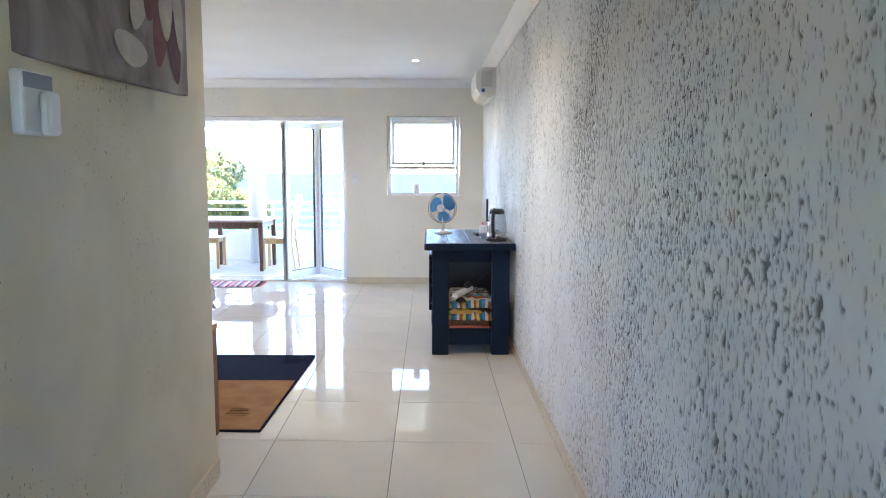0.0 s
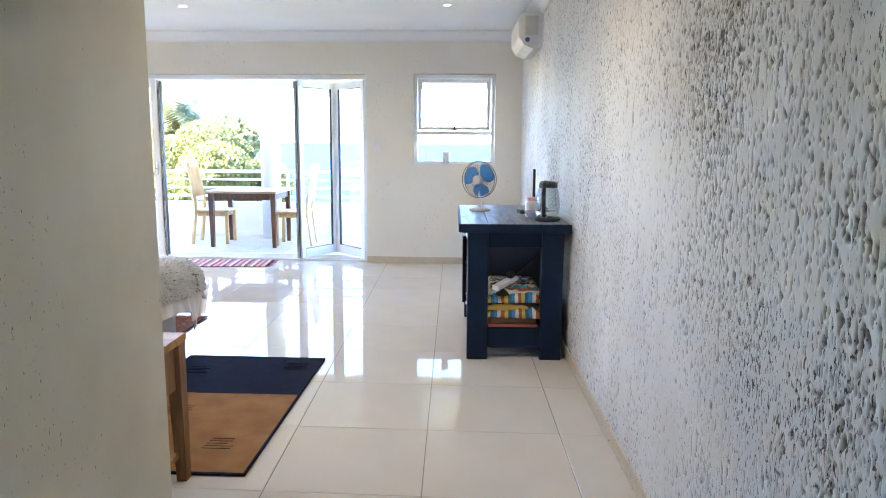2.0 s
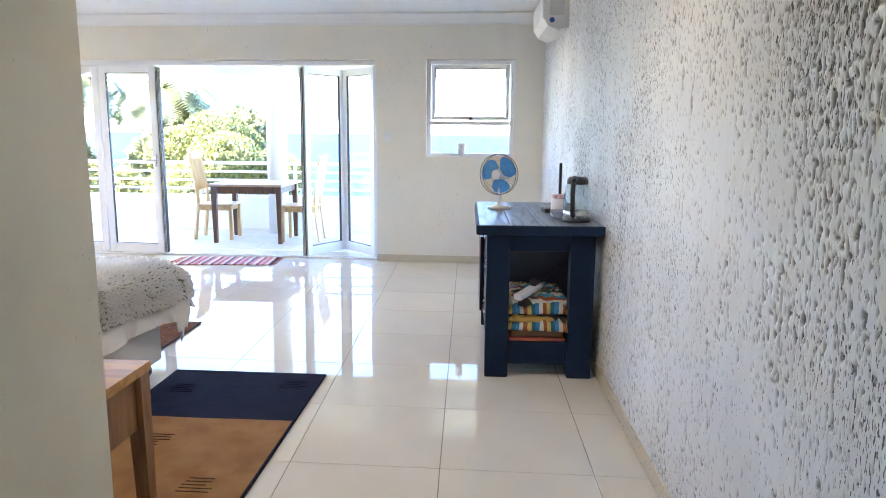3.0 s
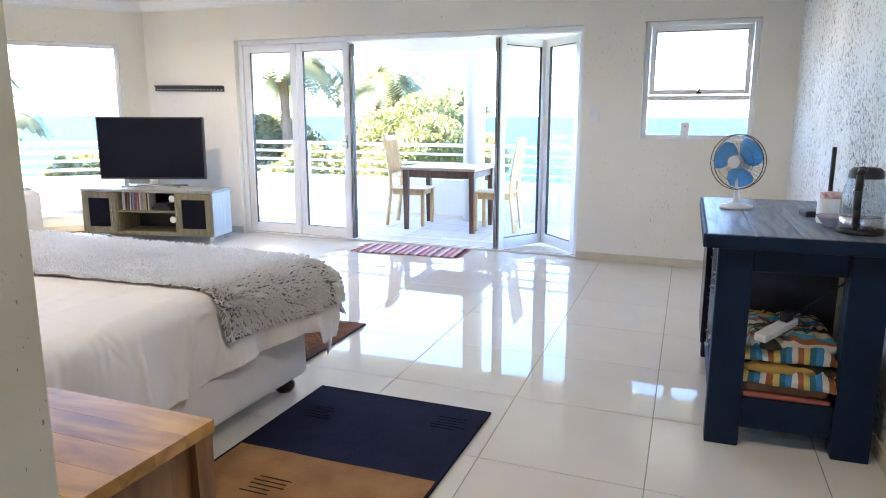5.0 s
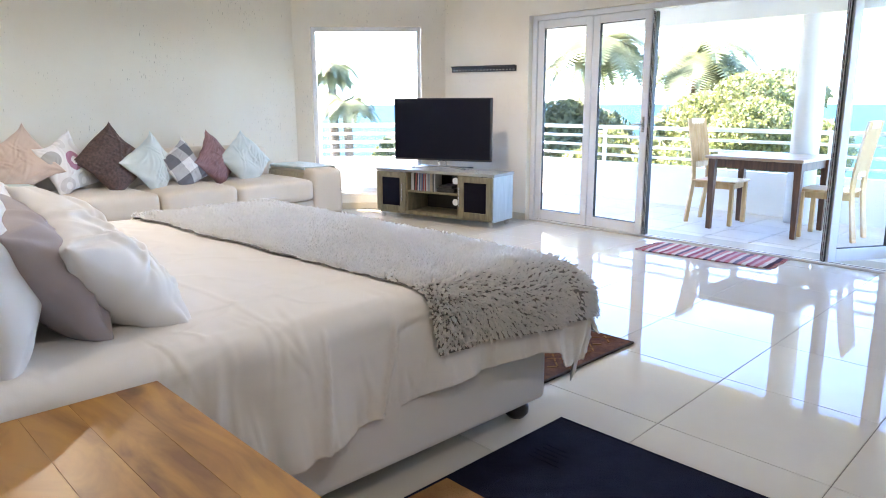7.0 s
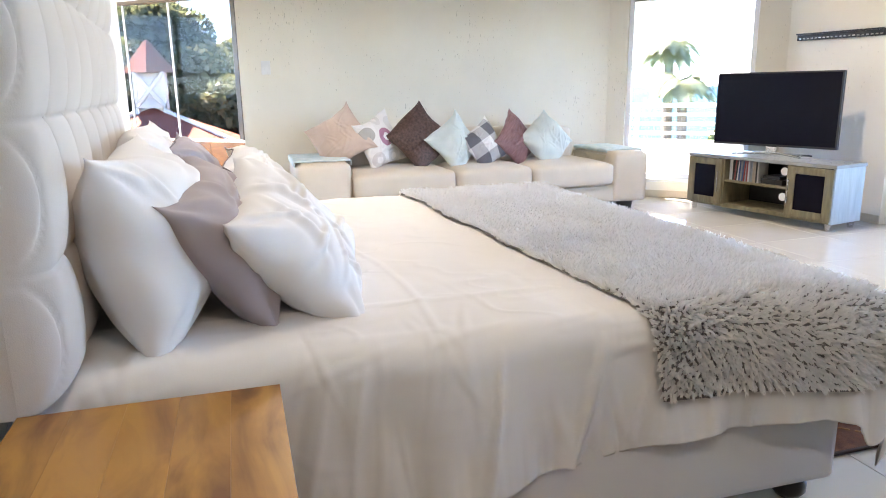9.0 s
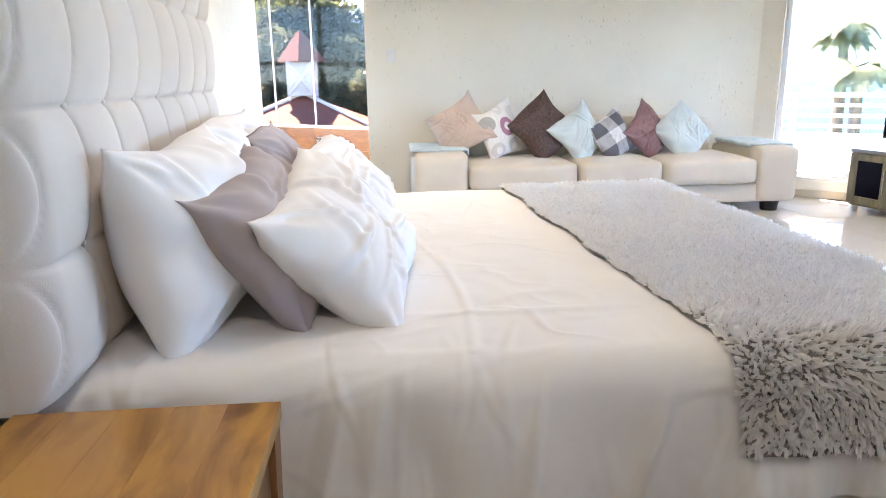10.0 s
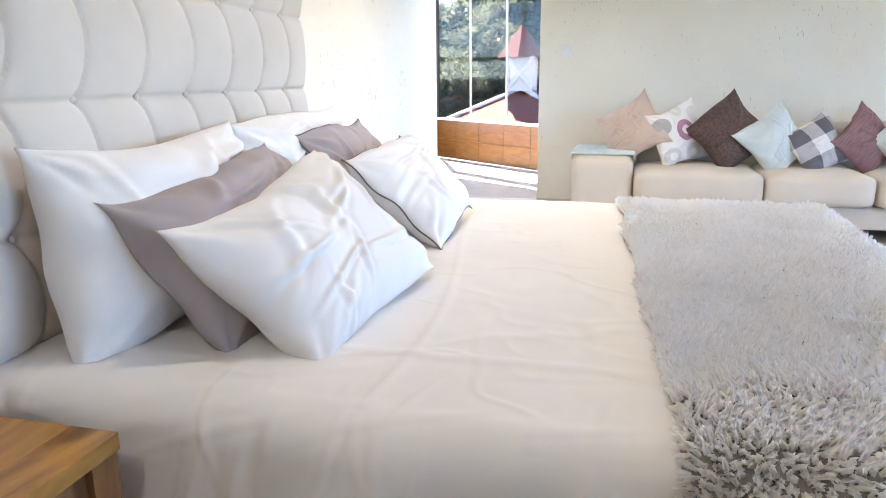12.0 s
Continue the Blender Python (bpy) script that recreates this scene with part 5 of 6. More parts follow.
# ---------------- rugs ----------------
def flat_rug(name, m, w, h, bands, label, thick=0.010, border=None, fringe=None):
    t = thing(name, m, label, "rug")
    for (y0, y1, mt) in bands:
        U, V = np.meshgrid(np.linspace(0, w, 40), np.linspace(y0, y1, 30))
        Zr = thick + 0.004 * fbm(U * 5, V * 5, 3, 3)
        bm = bmesh.new()
        box(bm, (0, y0, 0.0015), (w, y1, thick - 0.002))
        part("underside", bm, mt, t)
        link("woven_field", grid_mesh("woven_field", np.stack([U, V, Zr], -1)), mt, t, smooth=True)
    if border:
        bm = bmesh.new()
        for a, b in (((-0.012, -0.012), (0.0, h + 0.012)), ((w, -0.012), (w + 0.012, h + 0.012)), ((0, -0.012), (w, 0)), ((0, h), (w, h + 0.012))):
            box(bm, (*a, 0.0015), (*b, thick + 0.003), 0.002)
        part("border", bm, border, t)
    if fringe:
        r = random.Random(5)
        for x0, sg in ((0, -1), (w, 1)):
            bm = bmesh.new()
            for i in range(46):
                y = h * (i + 0.5) / 46
                rod(bm, (x0, y, 0.008), (x0 + sg * r.uniform(0.05, 0.085), y + r.uniform(-0.02, 0.02), 0.004), 0.003, 0.0015, 5)
            tagged(part("fringe", bm, fringe, t), kind="stuff")
    return t


rug = flat_rug("rug", pose(-1.515, 4.13, 0.001, 0, 0, 0.8), 0.85, 1.54, [(0, 0.90, TAN), (0.90, 1.54, NAVY)], "bedside rug in navy and tan blocks", border=NAVY)
r = random.Random(3)
for (bx, by) in ((0.66, 1.42), (0.58, 0.32), (0.08, 1.32), (0.22, 0.70)):
    for k in range(5):
        bm = bmesh.new()
        box(bm, (bx + r.uniform(-0.01, 0.02), by - k * 0.026, 0.0125), (bx + 0.13 + r.uniform(-0.03, 0.02), by - k * 0.026 + 0.006, 0.0155), 0.002)
        part("dash", bm, LINE_RUG if by < 0.9 else NAVY, rug, "short dark woven dash")
rug2 = flat_rug("rug", pose(-3.05, 5.80, 0.001, 0, 0, 1.0), 1.22, 0.84, [(0, 0.84, BROWN_RUG)], "brown patterned rug beyond the bed's foot", border=LINE_RUG)
bm = bmesh.new()
for i in range(-4, 9):
    for sg in (1, -1):
        a = Vector((i * 0.15 if sg > 0 else i * 0.15 + 0.84, 0.0, 0.0150))
        d = Vector((0.84 * sg, 0.84, 0))
        t0, t1 = 0.0, 1.0
        for t in np.linspace(0, 0.95, 20):
            pnt = a + d * t
            if 0.02 < pnt.x < 1.16:
                box(bm, (-0.022, -0.004, 0), (0.022, 0.004, 0.003), m=Matrix.Translation(pnt) @ Matrix.Rotation(math.atan2(d.y, d.x), 4, "Z"))
tagged(part("pattern", bm, TAN, rug2, "tan diamond lattice"), kind="stuff")
flat_rug("rug", pose(-3.05, 8.76, 0.001, 0, 0, 5.5), 0.98, 0.43, [(0, 0.43, RAG)], "striped pink rag mat with fringe at the doors", fringe=RAG)


# ---------------- sofa ----------------
def soft_box(a, b, bev=0.05, sag=0.0, seed=1, cuts=10):
    """Padded block with rounded edges and a slightly uneven, crowned top."""
    bm = bmesh.new()
    box(bm, a, b, 0)
    bmesh.ops.subdivide_edges(bm, edges=bm.edges[:], cuts=cuts, use_grid_fill=True)
    c = [(p + q) / 2 for p, q in zip(a, b)]
    h = [abs(q - p) / 2 for p, q in zip(a, b)]
    for v in bm.verts:
        d = [v.co[k] - c[k] for k in range(3)]
        core = [max(-h[k] + bev, min(h[k] - bev, d[k])) for k in range(3)]
        off = Vector([d[k] - core[k] for k in range(3)])
        # squeeze the cube's skin onto a rounded box
        m = max(abs(off.x), abs(off.y), abs(off.z))
        if m > 1e-6:
            off = off.normalized() * m
        v.co = Vector([c[k] + core[k] for k in range(3)]) + off
        u = [d[k] / h[k] for k in range(3)]
        if v.co.z > c[2]:
            v.co.z += sag * (1 - u[0] ** 2) * (1 - u[1] ** 2)
        v.co += 0.006 * Vector(noise.noise_vector(v.co * 4 + Vector((seed, 0, 0))))
    return bm


SX = -6.10
sofa = thing("sofa", pose(-6.6, 6.17, 0), "long beige suede sofa with low block arms", "sofa")


def sofa_part(name, a, b, bev, sag=0.0, seed=1, mat=None, label=""):
    return local(sofa, part(name, soft_box(a, b, bev, sag, seed), mat or SOFA_CLOTH, label=label, smooth=True))


sofa_part("base", (-7.10, 4.55, 0.09), (SX - 0.03, 7.82, 0.26), 0.03)
sofa_part("arm", (-7.05, 4.50, 0.09), (SX, 4.97, 0.585), 0.07, 0.01, 2)
sofa_part("arm", (-7.00, 7.47, 0.09), (SX, 7.84, 0.57), 0.05, 0.01, 3)
for k, (y0, y1) in enumerate(((4.975, 5.90), (5.905, 6.63), (6.635, 7.465))):
    sofa_part("seat_cushion", (-6.95, y0, 0.255), (SX + 0.03, y1, 0.48), 0.055, 0.02, 5 + k)
for k, (y0, y1) in enumerate(((5.0, 6.16), (6.17, 7.36))):
    sofa_part("back_cushion", (-7.10, y0, 0.40), (-6.80, y1, 0.80), 0.06, 0.01, 9 + k)
for x in (-7.0, SX - 0.16):
    for y in (4.62, 7.68):
        bm = bmesh.new()
        rod(bm, (x, y, 0.0), (x, y, 0.10), 0.07, 0.085, 20)
        local(sofa, part("foot", bm, BLACK, label="black round sofa foot"))
AQUA = surface("pale_aqua_knit", (0.46, 0.58, 0.60), (0.62, 0.68, 0.68), rough=0.95, scale=14, fine=200, bump=0.5)
FRINGE = surface("cream_fringe", (0.62, 0.55, 0.42), rough=0.95)


def arm_throw(x0, x1, y0, y1, z, drop, label):
    """Folded blanket laid over a sofa arm, hanging over both sides."""
    w = y1 - y0
    U, V = np.meshgrid(np.linspace(-drop, w + drop, 40), np.linspace(x0, x1, 24))
    o = np.maximum(0, -U) + np.maximum(0, U - w)
    Yc = y0 + np.clip(U, 0, w) - 0.012 * (U < 0) + 0.012 * (U > w)
    Zc = z + 0.012 - o + 0.006 * fbm(U * 9, V * 9, 4, 3)
    ob = link("arm_throw", grid_mesh("arm_throw", np.stack([V, Yc, Zc], -1)), AQUA, smooth=True)
    sm = ob.modifiers.new("thick", "SOLIDIFY")
    sm.thickness, sm.offset = 0.012, 1
    return tagged(ob, label, "blanket")


arm_throw(-6.95, -6.22, 4.50, 4.97, 0.59, 0.05, "pale aqua blanket folded over the sofa arm")
at = arm_throw(-6.95, -6.25, 7.47, 7.84, 0.575, 0.03, "pale aqua fringed blanket on the sofa arm")
bm = bmesh.new()
r = random.Random(8)
for i in range(60):
    x = -6.95 + 0.7 * i / 60
    rod(bm, (x, 7.458, 0.535), (x + r.uniform(-0.01, 0.01), 7.44, 0.47 + r.uniform(-0.01, 0.01)), 0.005, 0.003, 5)
tagged(part("fringe", bm, FRINGE, at, "cream knotted fringe"), kind="stuff")


def dotted(name):
    """White cloth with mauve, grey and pale printed rings."""
    m, n, l, p = node_mat(name)
    tc = n.new("ShaderNodeTexCoord")
    sep = n.new("ShaderNodeSeparateXYZ")
    l.new(tc.outputs["Object"], sep.inputs[0])
    col = None
    for (cx, cy, ro, ri, c) in ((0.02, 0.02, 0.085, 0.038, (0.42, 0.20, 0.27)), (-0.16, 0.10, 0.07, 0.0, (0.42, 0.40, 0.37)), (0.05, -0.17, 0.075, 0.03, (0.60, 0.57, 0.54)), (0.17, 0.12, 0.07, 0.0, (0.66, 0.63, 0.60)), (-0.15, -0.15, 0.07, 0.03, (0.62, 0.58, 0.55)), (0.02, 0.20, 0.06, 0.02, (0.66, 0.63, 0.60))):
        cmb = n.new("ShaderNodeCombineXYZ")
        l.new(sep.outputs[0], cmb.inputs[0])
        l.new(sep.outputs[1], cmb.inputs[1])
        ds = n.new("ShaderNodeVectorMath")
        ds.operation = "DISTANCE"
        ds.inputs[1].default_value = (cx, cy, 0)
        l.new(cmb.outputs[0], ds.inputs[0])
        lt = n.new("ShaderNodeMath")
        lt.operation = "LESS_THAN"
        lt.inputs[1].default_value = ro
        l.new(ds.outputs["Value"], lt.inputs[0])
        gt = n.new("ShaderNodeMath")
        gt.operation = "GREATER_THAN"
        gt.inputs[1].default_value = ri
        l.new(ds.outputs["Value"], gt.inputs[0])
        mu = n.new("ShaderNodeMath")
        mu.operation = "MULTIPLY"
        l.new(lt.outputs[0], mu.inputs[0])
        l.new(gt.outputs[0], mu.inputs[1])
        mx = n.new("ShaderNodeMix")
        mx.data_type = "RGBA"
        l.new(mu.outputs[0], mx.inputs["Factor"])
        if col is None:
            mx.inputs["A"].default_value = (0.76, 0.73, 0.70, 1)
        else:
            l.new(col, mx.inputs["A"])
        mx.inputs["B"].default_value = (*c, 1)
        col = mx.outputs["Result"]
    l.new(col, p.inputs["Base Color"])
    p.inputs["Roughness"].default_value = 0.85
    return m


def gingham(name):
    """Broad grey and white check."""
    m, n, l, p = node_mat(name)
    tc = n.new("ShaderNodeTexCoord")
    sep = n.new("ShaderNodeSeparateXYZ")
    l.new(tc.outputs["Object"], sep.inputs[0])
    outs = []
    for k in (0, 1):
        mu = n.new("ShaderNodeMath")
        mu.operation = "MULTIPLY_ADD"
        mu.inputs[1].default_value, mu.inputs[2].default_value = 4.2, 0.3
        l.new(sep.outputs[k], mu.inputs[0])
        fr = n.new("ShaderNodeMath")
        fr.operation = "FRACT"
        l.new(mu.outputs[0], fr.inputs[0])
        gt = n.new("ShaderNodeMath")
        gt.operation = "GREATER_THAN"
        gt.inputs[1].default_value = 0.5
        l.new(fr.outputs[0], gt.inputs[0])
        outs.append(gt)
    ad = n.new("ShaderNodeMath")
    ad.operation = "ADD"
    l.new(outs[0].outputs[0], ad.inputs[0])
    l.new(outs[1].outputs[0], ad.inputs[1])
    hf = n.new("ShaderNodeMath")
    hf.operation = "MULTIPLY"
    hf.inputs[1].default_value = 0.5
    l.new(ad.outputs[0], hf.inputs[0])
    ramp = n.new("ShaderNodeValToRGB")
    ramp.color_ramp.elements[0].color, ramp.color_ramp.elements[1].color = (0.72, 0.71, 0.70, 1), (0.13, 0.13, 0.15, 1)
    l.new(hf.outputs[0], ramp.inputs[0])
    l.new(ramp.outputs[0], p.inputs["Base Color"])
    p.inputs["Roughness"].default_value = 0.9
    return m


PEACH = surface("peach_linen", (0.60, 0.46, 0.38), (0.54, 0.41, 0.34), rough=0.85, fine=300, bump=0.15, sheen=0.2)
CHOC = surface("chocolate_brocade", (0.045, 0.024, 0.022), (0.11, 0.062, 0.052), rough=0.6, scale=48, fine=160, bump=0.5)
MINT = surface("pale_mint_velvet", (0.50, 0.58, 0.58), (0.58, 0.64, 0.63), rough=0.8, scale=6, fine=300, bump=0.15, sheen=0.4)
PLUM = surface("plum_shot_silk", (0.17, 0.075, 0.085), (0.28, 0.15, 0.15), rough=0.45, scale=5, stretch=(3, 30, 3), fine=120, bump=0.3)
DOTS = dotted("ring_print_cotton")
CHECK = gingham("grey_check_cotton")


def diamond(y, ztop, size, material, label, turn, seed, x=-6.60, lean=0.32, thick=0.16, yaw=0.0):
    """Cushion standing on the sofa seat, turned in its own plane by turn degrees."""
    R = Matrix.Rotation(radians(yaw), 3, "Z")
    up0, rt0 = R @ Vector((-lean, 0, 1)).normalized(), R @ Vector((0, 1, 0))
    c, s = math.cos(radians(turn)), math.sin(radians(turn))
    right = rt0 * c + up0 * s
    up = up0 * c - rt0 * s
    half = size / 2 * (abs(c) + abs(s)) * 0.955
    cz = ztop - half * up0.z
    return pillow("cushion", (x, y, cz), right, up, size, size, thick, material, label, seed, "cushion", "cushions on the sofa", creases=0.7, pull=0.09)


diamond(4.94, 1.07, 0.50, PEACH, "peach linen cushion standing on the sofa", 36, 21, yaw=-26)
diamond(5.31, 0.985, 0.47, DOTS, "white cushion printed with mauve and grey rings", 16, 22, yaw=30)
diamond(5.68, 1.065, 0.50, CHOC, "chocolate brown patterned cushion standing on a corner", 42, 23, x=-6.55)
diamond(6.01, 0.975, 0.45, MINT, "pale mint velvet cushion standing on a corner", 38, 24, x=-6.50, yaw=12)
diamond(6.31, 0.90, 0.43, CHECK, "grey and white checked cushion", 24, 25, x=-6.52, yaw=20, lean=0.5)
diamond(6.66, 0.97, 0.44, PLUM, "plum shot-silk cushion standing on a corner", 42, 26, x=-6.58, yaw=28)
diamond(6.97, 0.97, 0.45, MINT, "pale mint velvet cushion standing on a corner", 40, 27, x=-6.56, yaw=8)

# ---------------- television and its cabinet ----------------
TA, TB = Vector((-6.10, 8.30)), Vector((-4.645, 8.62))
td = (TB - TA)
TW = td.length
tang = math.degrees(math.atan2(td.y, td.x))
TD, THT = 0.40, 0.545
tvc = thing("tv_cabinet", Matrix.Translation((TA.x, TA.y, 0)) @ pose(0, 0, 0, 0, 0, tang), "olive limed-wood television cabinet with glazed doors", "tv cabinet")
GREY_TOP = surface("grey_laminate", (0.30, 0.31, 0.30), (0.24, 0.25, 0.24), rough=0.3, scale=4)
SIDE_PALE = wood("pale_side_panel", (0.46, 0.50, 0.50), (0.36, 0.40, 0.40), rough=0.35, grain=(8, 8, 1.2), knots=False)


def tvbox(name, a, b, mat, bev=0.003, label=""):
    bm = bmesh.new()
    box(bm, a, b, bev)
    return part(name, bm, mat, tvc, label)


tvbox("top", (-0.01, -0.015, THT - 0.03), (TW + 0.01, TD, THT), GREY_TOP)
tvbox("side_panel", (0, 0.0, 0.06), (0.022, TD - 0.005, THT - 0.031), SIDE_PALE)
tvbox("side_panel", (TW - 0.022, 0.0, 0.06), (TW, TD - 0.005, THT - 0.031), SIDE_PALE)
tvbox("plinth", (0.022, 0.01, 0.06), (TW - 0.022, TD - 0.01, 0.095), OLIVE_WOOD)
tvbox("back_panel", (0.022, TD - 0.02, 0.096), (TW - 0.022, TD - 0.006, THT - 0.031), BLACK)
D0, D1 = 0.40, TW - 0.42
for x in (D0, D1):
    tvbox("divider", (x - 0.01, 0.005, 0.096), (x + 0.01, TD - 0.021, THT - 0.031), OLIVE_WOOD)
tvbox("shelf", (D0 + 0.0105, 0.01, 0.30), (D1 - 0.0105, TD - 0.021, 0.318), OLIVE_WOOD)
for x0, x1 in ((0.004, D0 - 0.002), (D1 + 0.002, TW - 0.004)):
    bm = bmesh.new()
    z0, z1 = 0.085, THT - 0.036
    for a, b in (((x0, z0), (x0 + 0.075, z1)), ((x1 - 0.075, z0), (x1, z1)), ((x0 + 0.075, z0), (x1 - 0.075, z0 + 0.06)), ((x0 + 0.075, z1 - 0.06), (x1 - 0.075, z1))):
        box(bm, (a[0], -0.02, a[1]), (b[0], -0.001, b[1]), 0.003)
    dr = part("door", bm, OLIVE_WOOD, tvc)
    bm = bmesh.new()
    box(bm, (x0 + 0.075, -0.012, z0 + 0.06), (x1 - 0.075, -0.008, z1 - 0.06))
    part("pane", bm, BLACK_GLOSS, dr, "dark tinted glass pane")
    hx = x1 - 0.03 if x0 < 0.1 else x0 + 0.03
    bm = bmesh.new()
    rod(bm, (hx, -0.042, 0.20), (hx, -0.042, 0.40), 0.006)
    for z in (0.215, 0.385):
        rod(bm, (hx, -0.042, z), (hx, -0.019, z), 0.005)
    part("handle", bm, CHROME, dr, "slim steel bar handle")
for x in (0.05, TW - 0.05):
    for y in (0.04, TD - 0.05):
        bm = bmesh.new()
        rod(bm, (x, y, 0), (x, y, 0.061), 0.022, 0.03, 16)
        part("foot", bm, CHROME, tvc, "steel foot")
for z in (0.455, 0.235):
    bm = bmesh.new()
    rod(bm, (D1 - 0.036, 0.004, z), (D1 - 0.036, -0.002, z), 0.034, seg=28)
    part("cable_hole", bm, WHITE_PLASTIC, tvc, "white round disc")
# discs and players on the shelf
mtx = tvc.matrix_world
CASES = [surface("case_" + nm, c, rough=0.3, bump=0.02) for nm, c in (("white", (0.62, 0.62, 0.62)), ("black", (0.03, 0.03, 0.03)), ("red", (0.30, 0.06, 0.05)), ("grey", (0.30, 0.31, 0.33)), ("tan", (0.42, 0.34, 0.26)), ("blue", (0.08, 0.12, 0.24)))]
r = random.Random(2)
x = D0 + 0.03
case_mesh = {}
while x < D0 + 0.34:
    k = r.randrange(6)
    if k not in case_mesh:
        bm = bmesh.new()
        box(bm, (0, 0, 0), (0.0145, 0.13, 0.185), 0.0015)
        ob = part("disc_case", bm, CASES[k])
        case_mesh[k] = ob.data
    else:
        ob = new("disc_case", case_mesh[k])
    ob.matrix_world = mtx @ pose(x, 0.05, 0.3185, 0, r.choice((0, 0, 0, 2, 4)), 0)
    tagged(ob, "plastic film case standing in a row on the shelf", "disc case", "film cases in the tv cabinet")
    x += 0.0165
for (x0, w, z, h) in ((D0 + 0.36, 0.22, 0.3185, 0.045), (D0 + 0.38, 0.17, 0.364, 0.03)):
    bm = bmesh.new()
    box(bm, (x0, 0.06, z), (x0 + w, 0.24, z + h), 0.006, 2)
    ob = part("media_player", bm, BLACK)
    ob.matrix_world = mtx
    tagged(ob, "black media player on the cabinet shelf", "media player")

tv = thing("television", pose(-5.50, 8.72, THT, 0, 0, 21), "black flat-screen television on a chrome stand", "television")
bm = bmesh.new()
box(bm, (-0.575, -0.018, 0.085), (0.575, 0.025, 0.745), 0.006, 2)
part("body", bm, BLACK, tv)
bm = bmesh.new()
box(bm, (-0.560, -0.0205, 0.105), (0.560, -0.0182, 0.732), 0.0)
part("screen", bm, BLACK_GLOSS, tv)
bm = bmesh.new()
box(bm, (-0.05, -0.01, 0.02), (0.05, 0.02, 0.09), 0.008)
part("neck", bm, CHROME, tv)
for sx, sy in ((-1, -1), (1, -1), (-1, 1), (1, 1)):
    bm = bmesh.new()
    prev = Vector((0, 0, 0.03))
    for i in range(1, 7):
        s = i / 6
        nx_ = Vector((sx * 0.32 * s, sy * 0.11 * s * s, 0.03 - 0.021 * s))
        rod(bm, prev, nx_, 0.010, 0.009, 8)
        prev = nx_
    part("stand_leg", bm, CHROME, tv)

rail = thing("wall_bracket", pose(-5.41, FAR, 1.60, 0, 0.8, 0), "black perforated steel television wall bracket", "wall bracket")
bm = bmesh.new()
box(bm, (-0.48, -0.022, -0.03), (0.48, -0.003, 0.03), 0.002)
box(bm, (-0.48, -0.04, 0.022), (0.48, -0.022, 0.035), 0.002)
part("rail", bm, BLACK, rail)
for i in range(20):
    bm = bmesh.new()
    box(bm, (-0.45 + i * 0.047, -0.0235, -0.017), (-0.45 + i * 0.047 + 0.026, -0.0221, -0.007))
    part("slot", bm, CHROME, rail)

# ---------------- balcony table and chairs ----------------
tb = thing("balcony_table", pose(-2.78, 10.55, -0.001), "square table with faded top and dark legs", "table")
bm = bmesh.new()
box(bm, (-0.46, -0.40, 0.70), (0.46, 0.40, 0.73), 0.006, 2)
part("tabletop", bm, TABLE_WOOD, tb)
bm = bmesh.new()
for sy in (-1, 1):
    box(bm, (-0.36, sy * 0.335 - 0.012, 0.615), (0.36, sy * 0.335 + 0.012, 0.699), 0.002)
for sx in (-1, 1):
    box(bm, (sx * 0.40 - 0.012, -0.31, 0.615), (sx * 0.40 + 0.012, 0.31, 0.699), 0.002)
part("apron", bm, DARK_WOOD, tb)
for sx in (-1, 1):
    for sy in (-1, 1):
        bm = bmesh.new()
        vs = rod(bm, (0, 0, 0), (0, 0, 0.699), 0.030, 0.046, 4)
        bmesh.ops.rotate(bm, cent=(0, 0, 0), matrix=Matrix.Rotation(radians(45), 3, "Z"), verts=bm.verts)
        bmesh.ops.translate(bm, vec=(sx * 0.405, sy * 0.335, 0), verts=bm.verts)
        part("leg", bm, DARK_WOOD, tb)


def slat_chair(m):
    """High-backed pine chair; sits facing local +x, backrest at -x."""
    t = thing("dining_chair", m, "high-backed varnished pine chair with slatted back", "chair", "chairs at the balcony table")
    bm = bmesh.new()
    box(bm, (-0.20, -0.21, 0.43), (0.24, 0.21, 0.455), 0.010, 2)
    part("seat", bm, PINE, t)
    for sy in (-1, 1):
        bm = bmesh.new()
        box(bm, (0.18, sy * 0.18 - 0.02, 0), (0.22, sy * 0.18 + 0.02, 0.429), 0.004)
        part("leg", bm, PINE, t)
        bm = bmesh.new()
        prev = Vector((-0.26, sy * 0.18, 0.0))
        for p in ((-0.205, 0.44), (-0.215, 0.62), (-0.25, 0.85), (-0.29, 1.07)):
            q = Vector((p[0], sy * 0.18, p[1]))
            rod(bm, prev, q, 0.026, 0.024, 4)
            prev = q
        part("back_post", bm, PINE, t)
    bm = bmesh.new()
    box(bm, (-0.19, -0.165, 0.37), (0.19, -0.145, 0.429), 0.002)
    box(bm, (-0.19, 0.145, 0.37), (0.19, 0.165, 0.429), 0.002)
    box(bm, (0.17, -0.15, 0.37), (0.19, 0.15, 0.429), 0.002)
    part("seat_rail", bm, PINE, t)
    for z, x in ((0.60, -0.212), (1.04, -0.284)):
        bm = bmesh.new()
        box(bm, (x - 0.011, -0.16, z - 0.03), (x + 0.011, 0.16, z + 0.035), 0.004)
        part("back_rail", bm, PINE, t)
    for k in range(5):
        bm = bmesh.new()
        y = -0.125 + k * 0.0625
        prev = Vector((-0.213, y, 0.62))
        for p in ((-0.238, 0.80), (-0.280, 1.02)):
            q = Vector((p[0], y, p[1]))
            rod(bm, prev, q, 0.016, 0.016, 4)
            prev = q
        part("slat", bm, PINE, t)
    return t


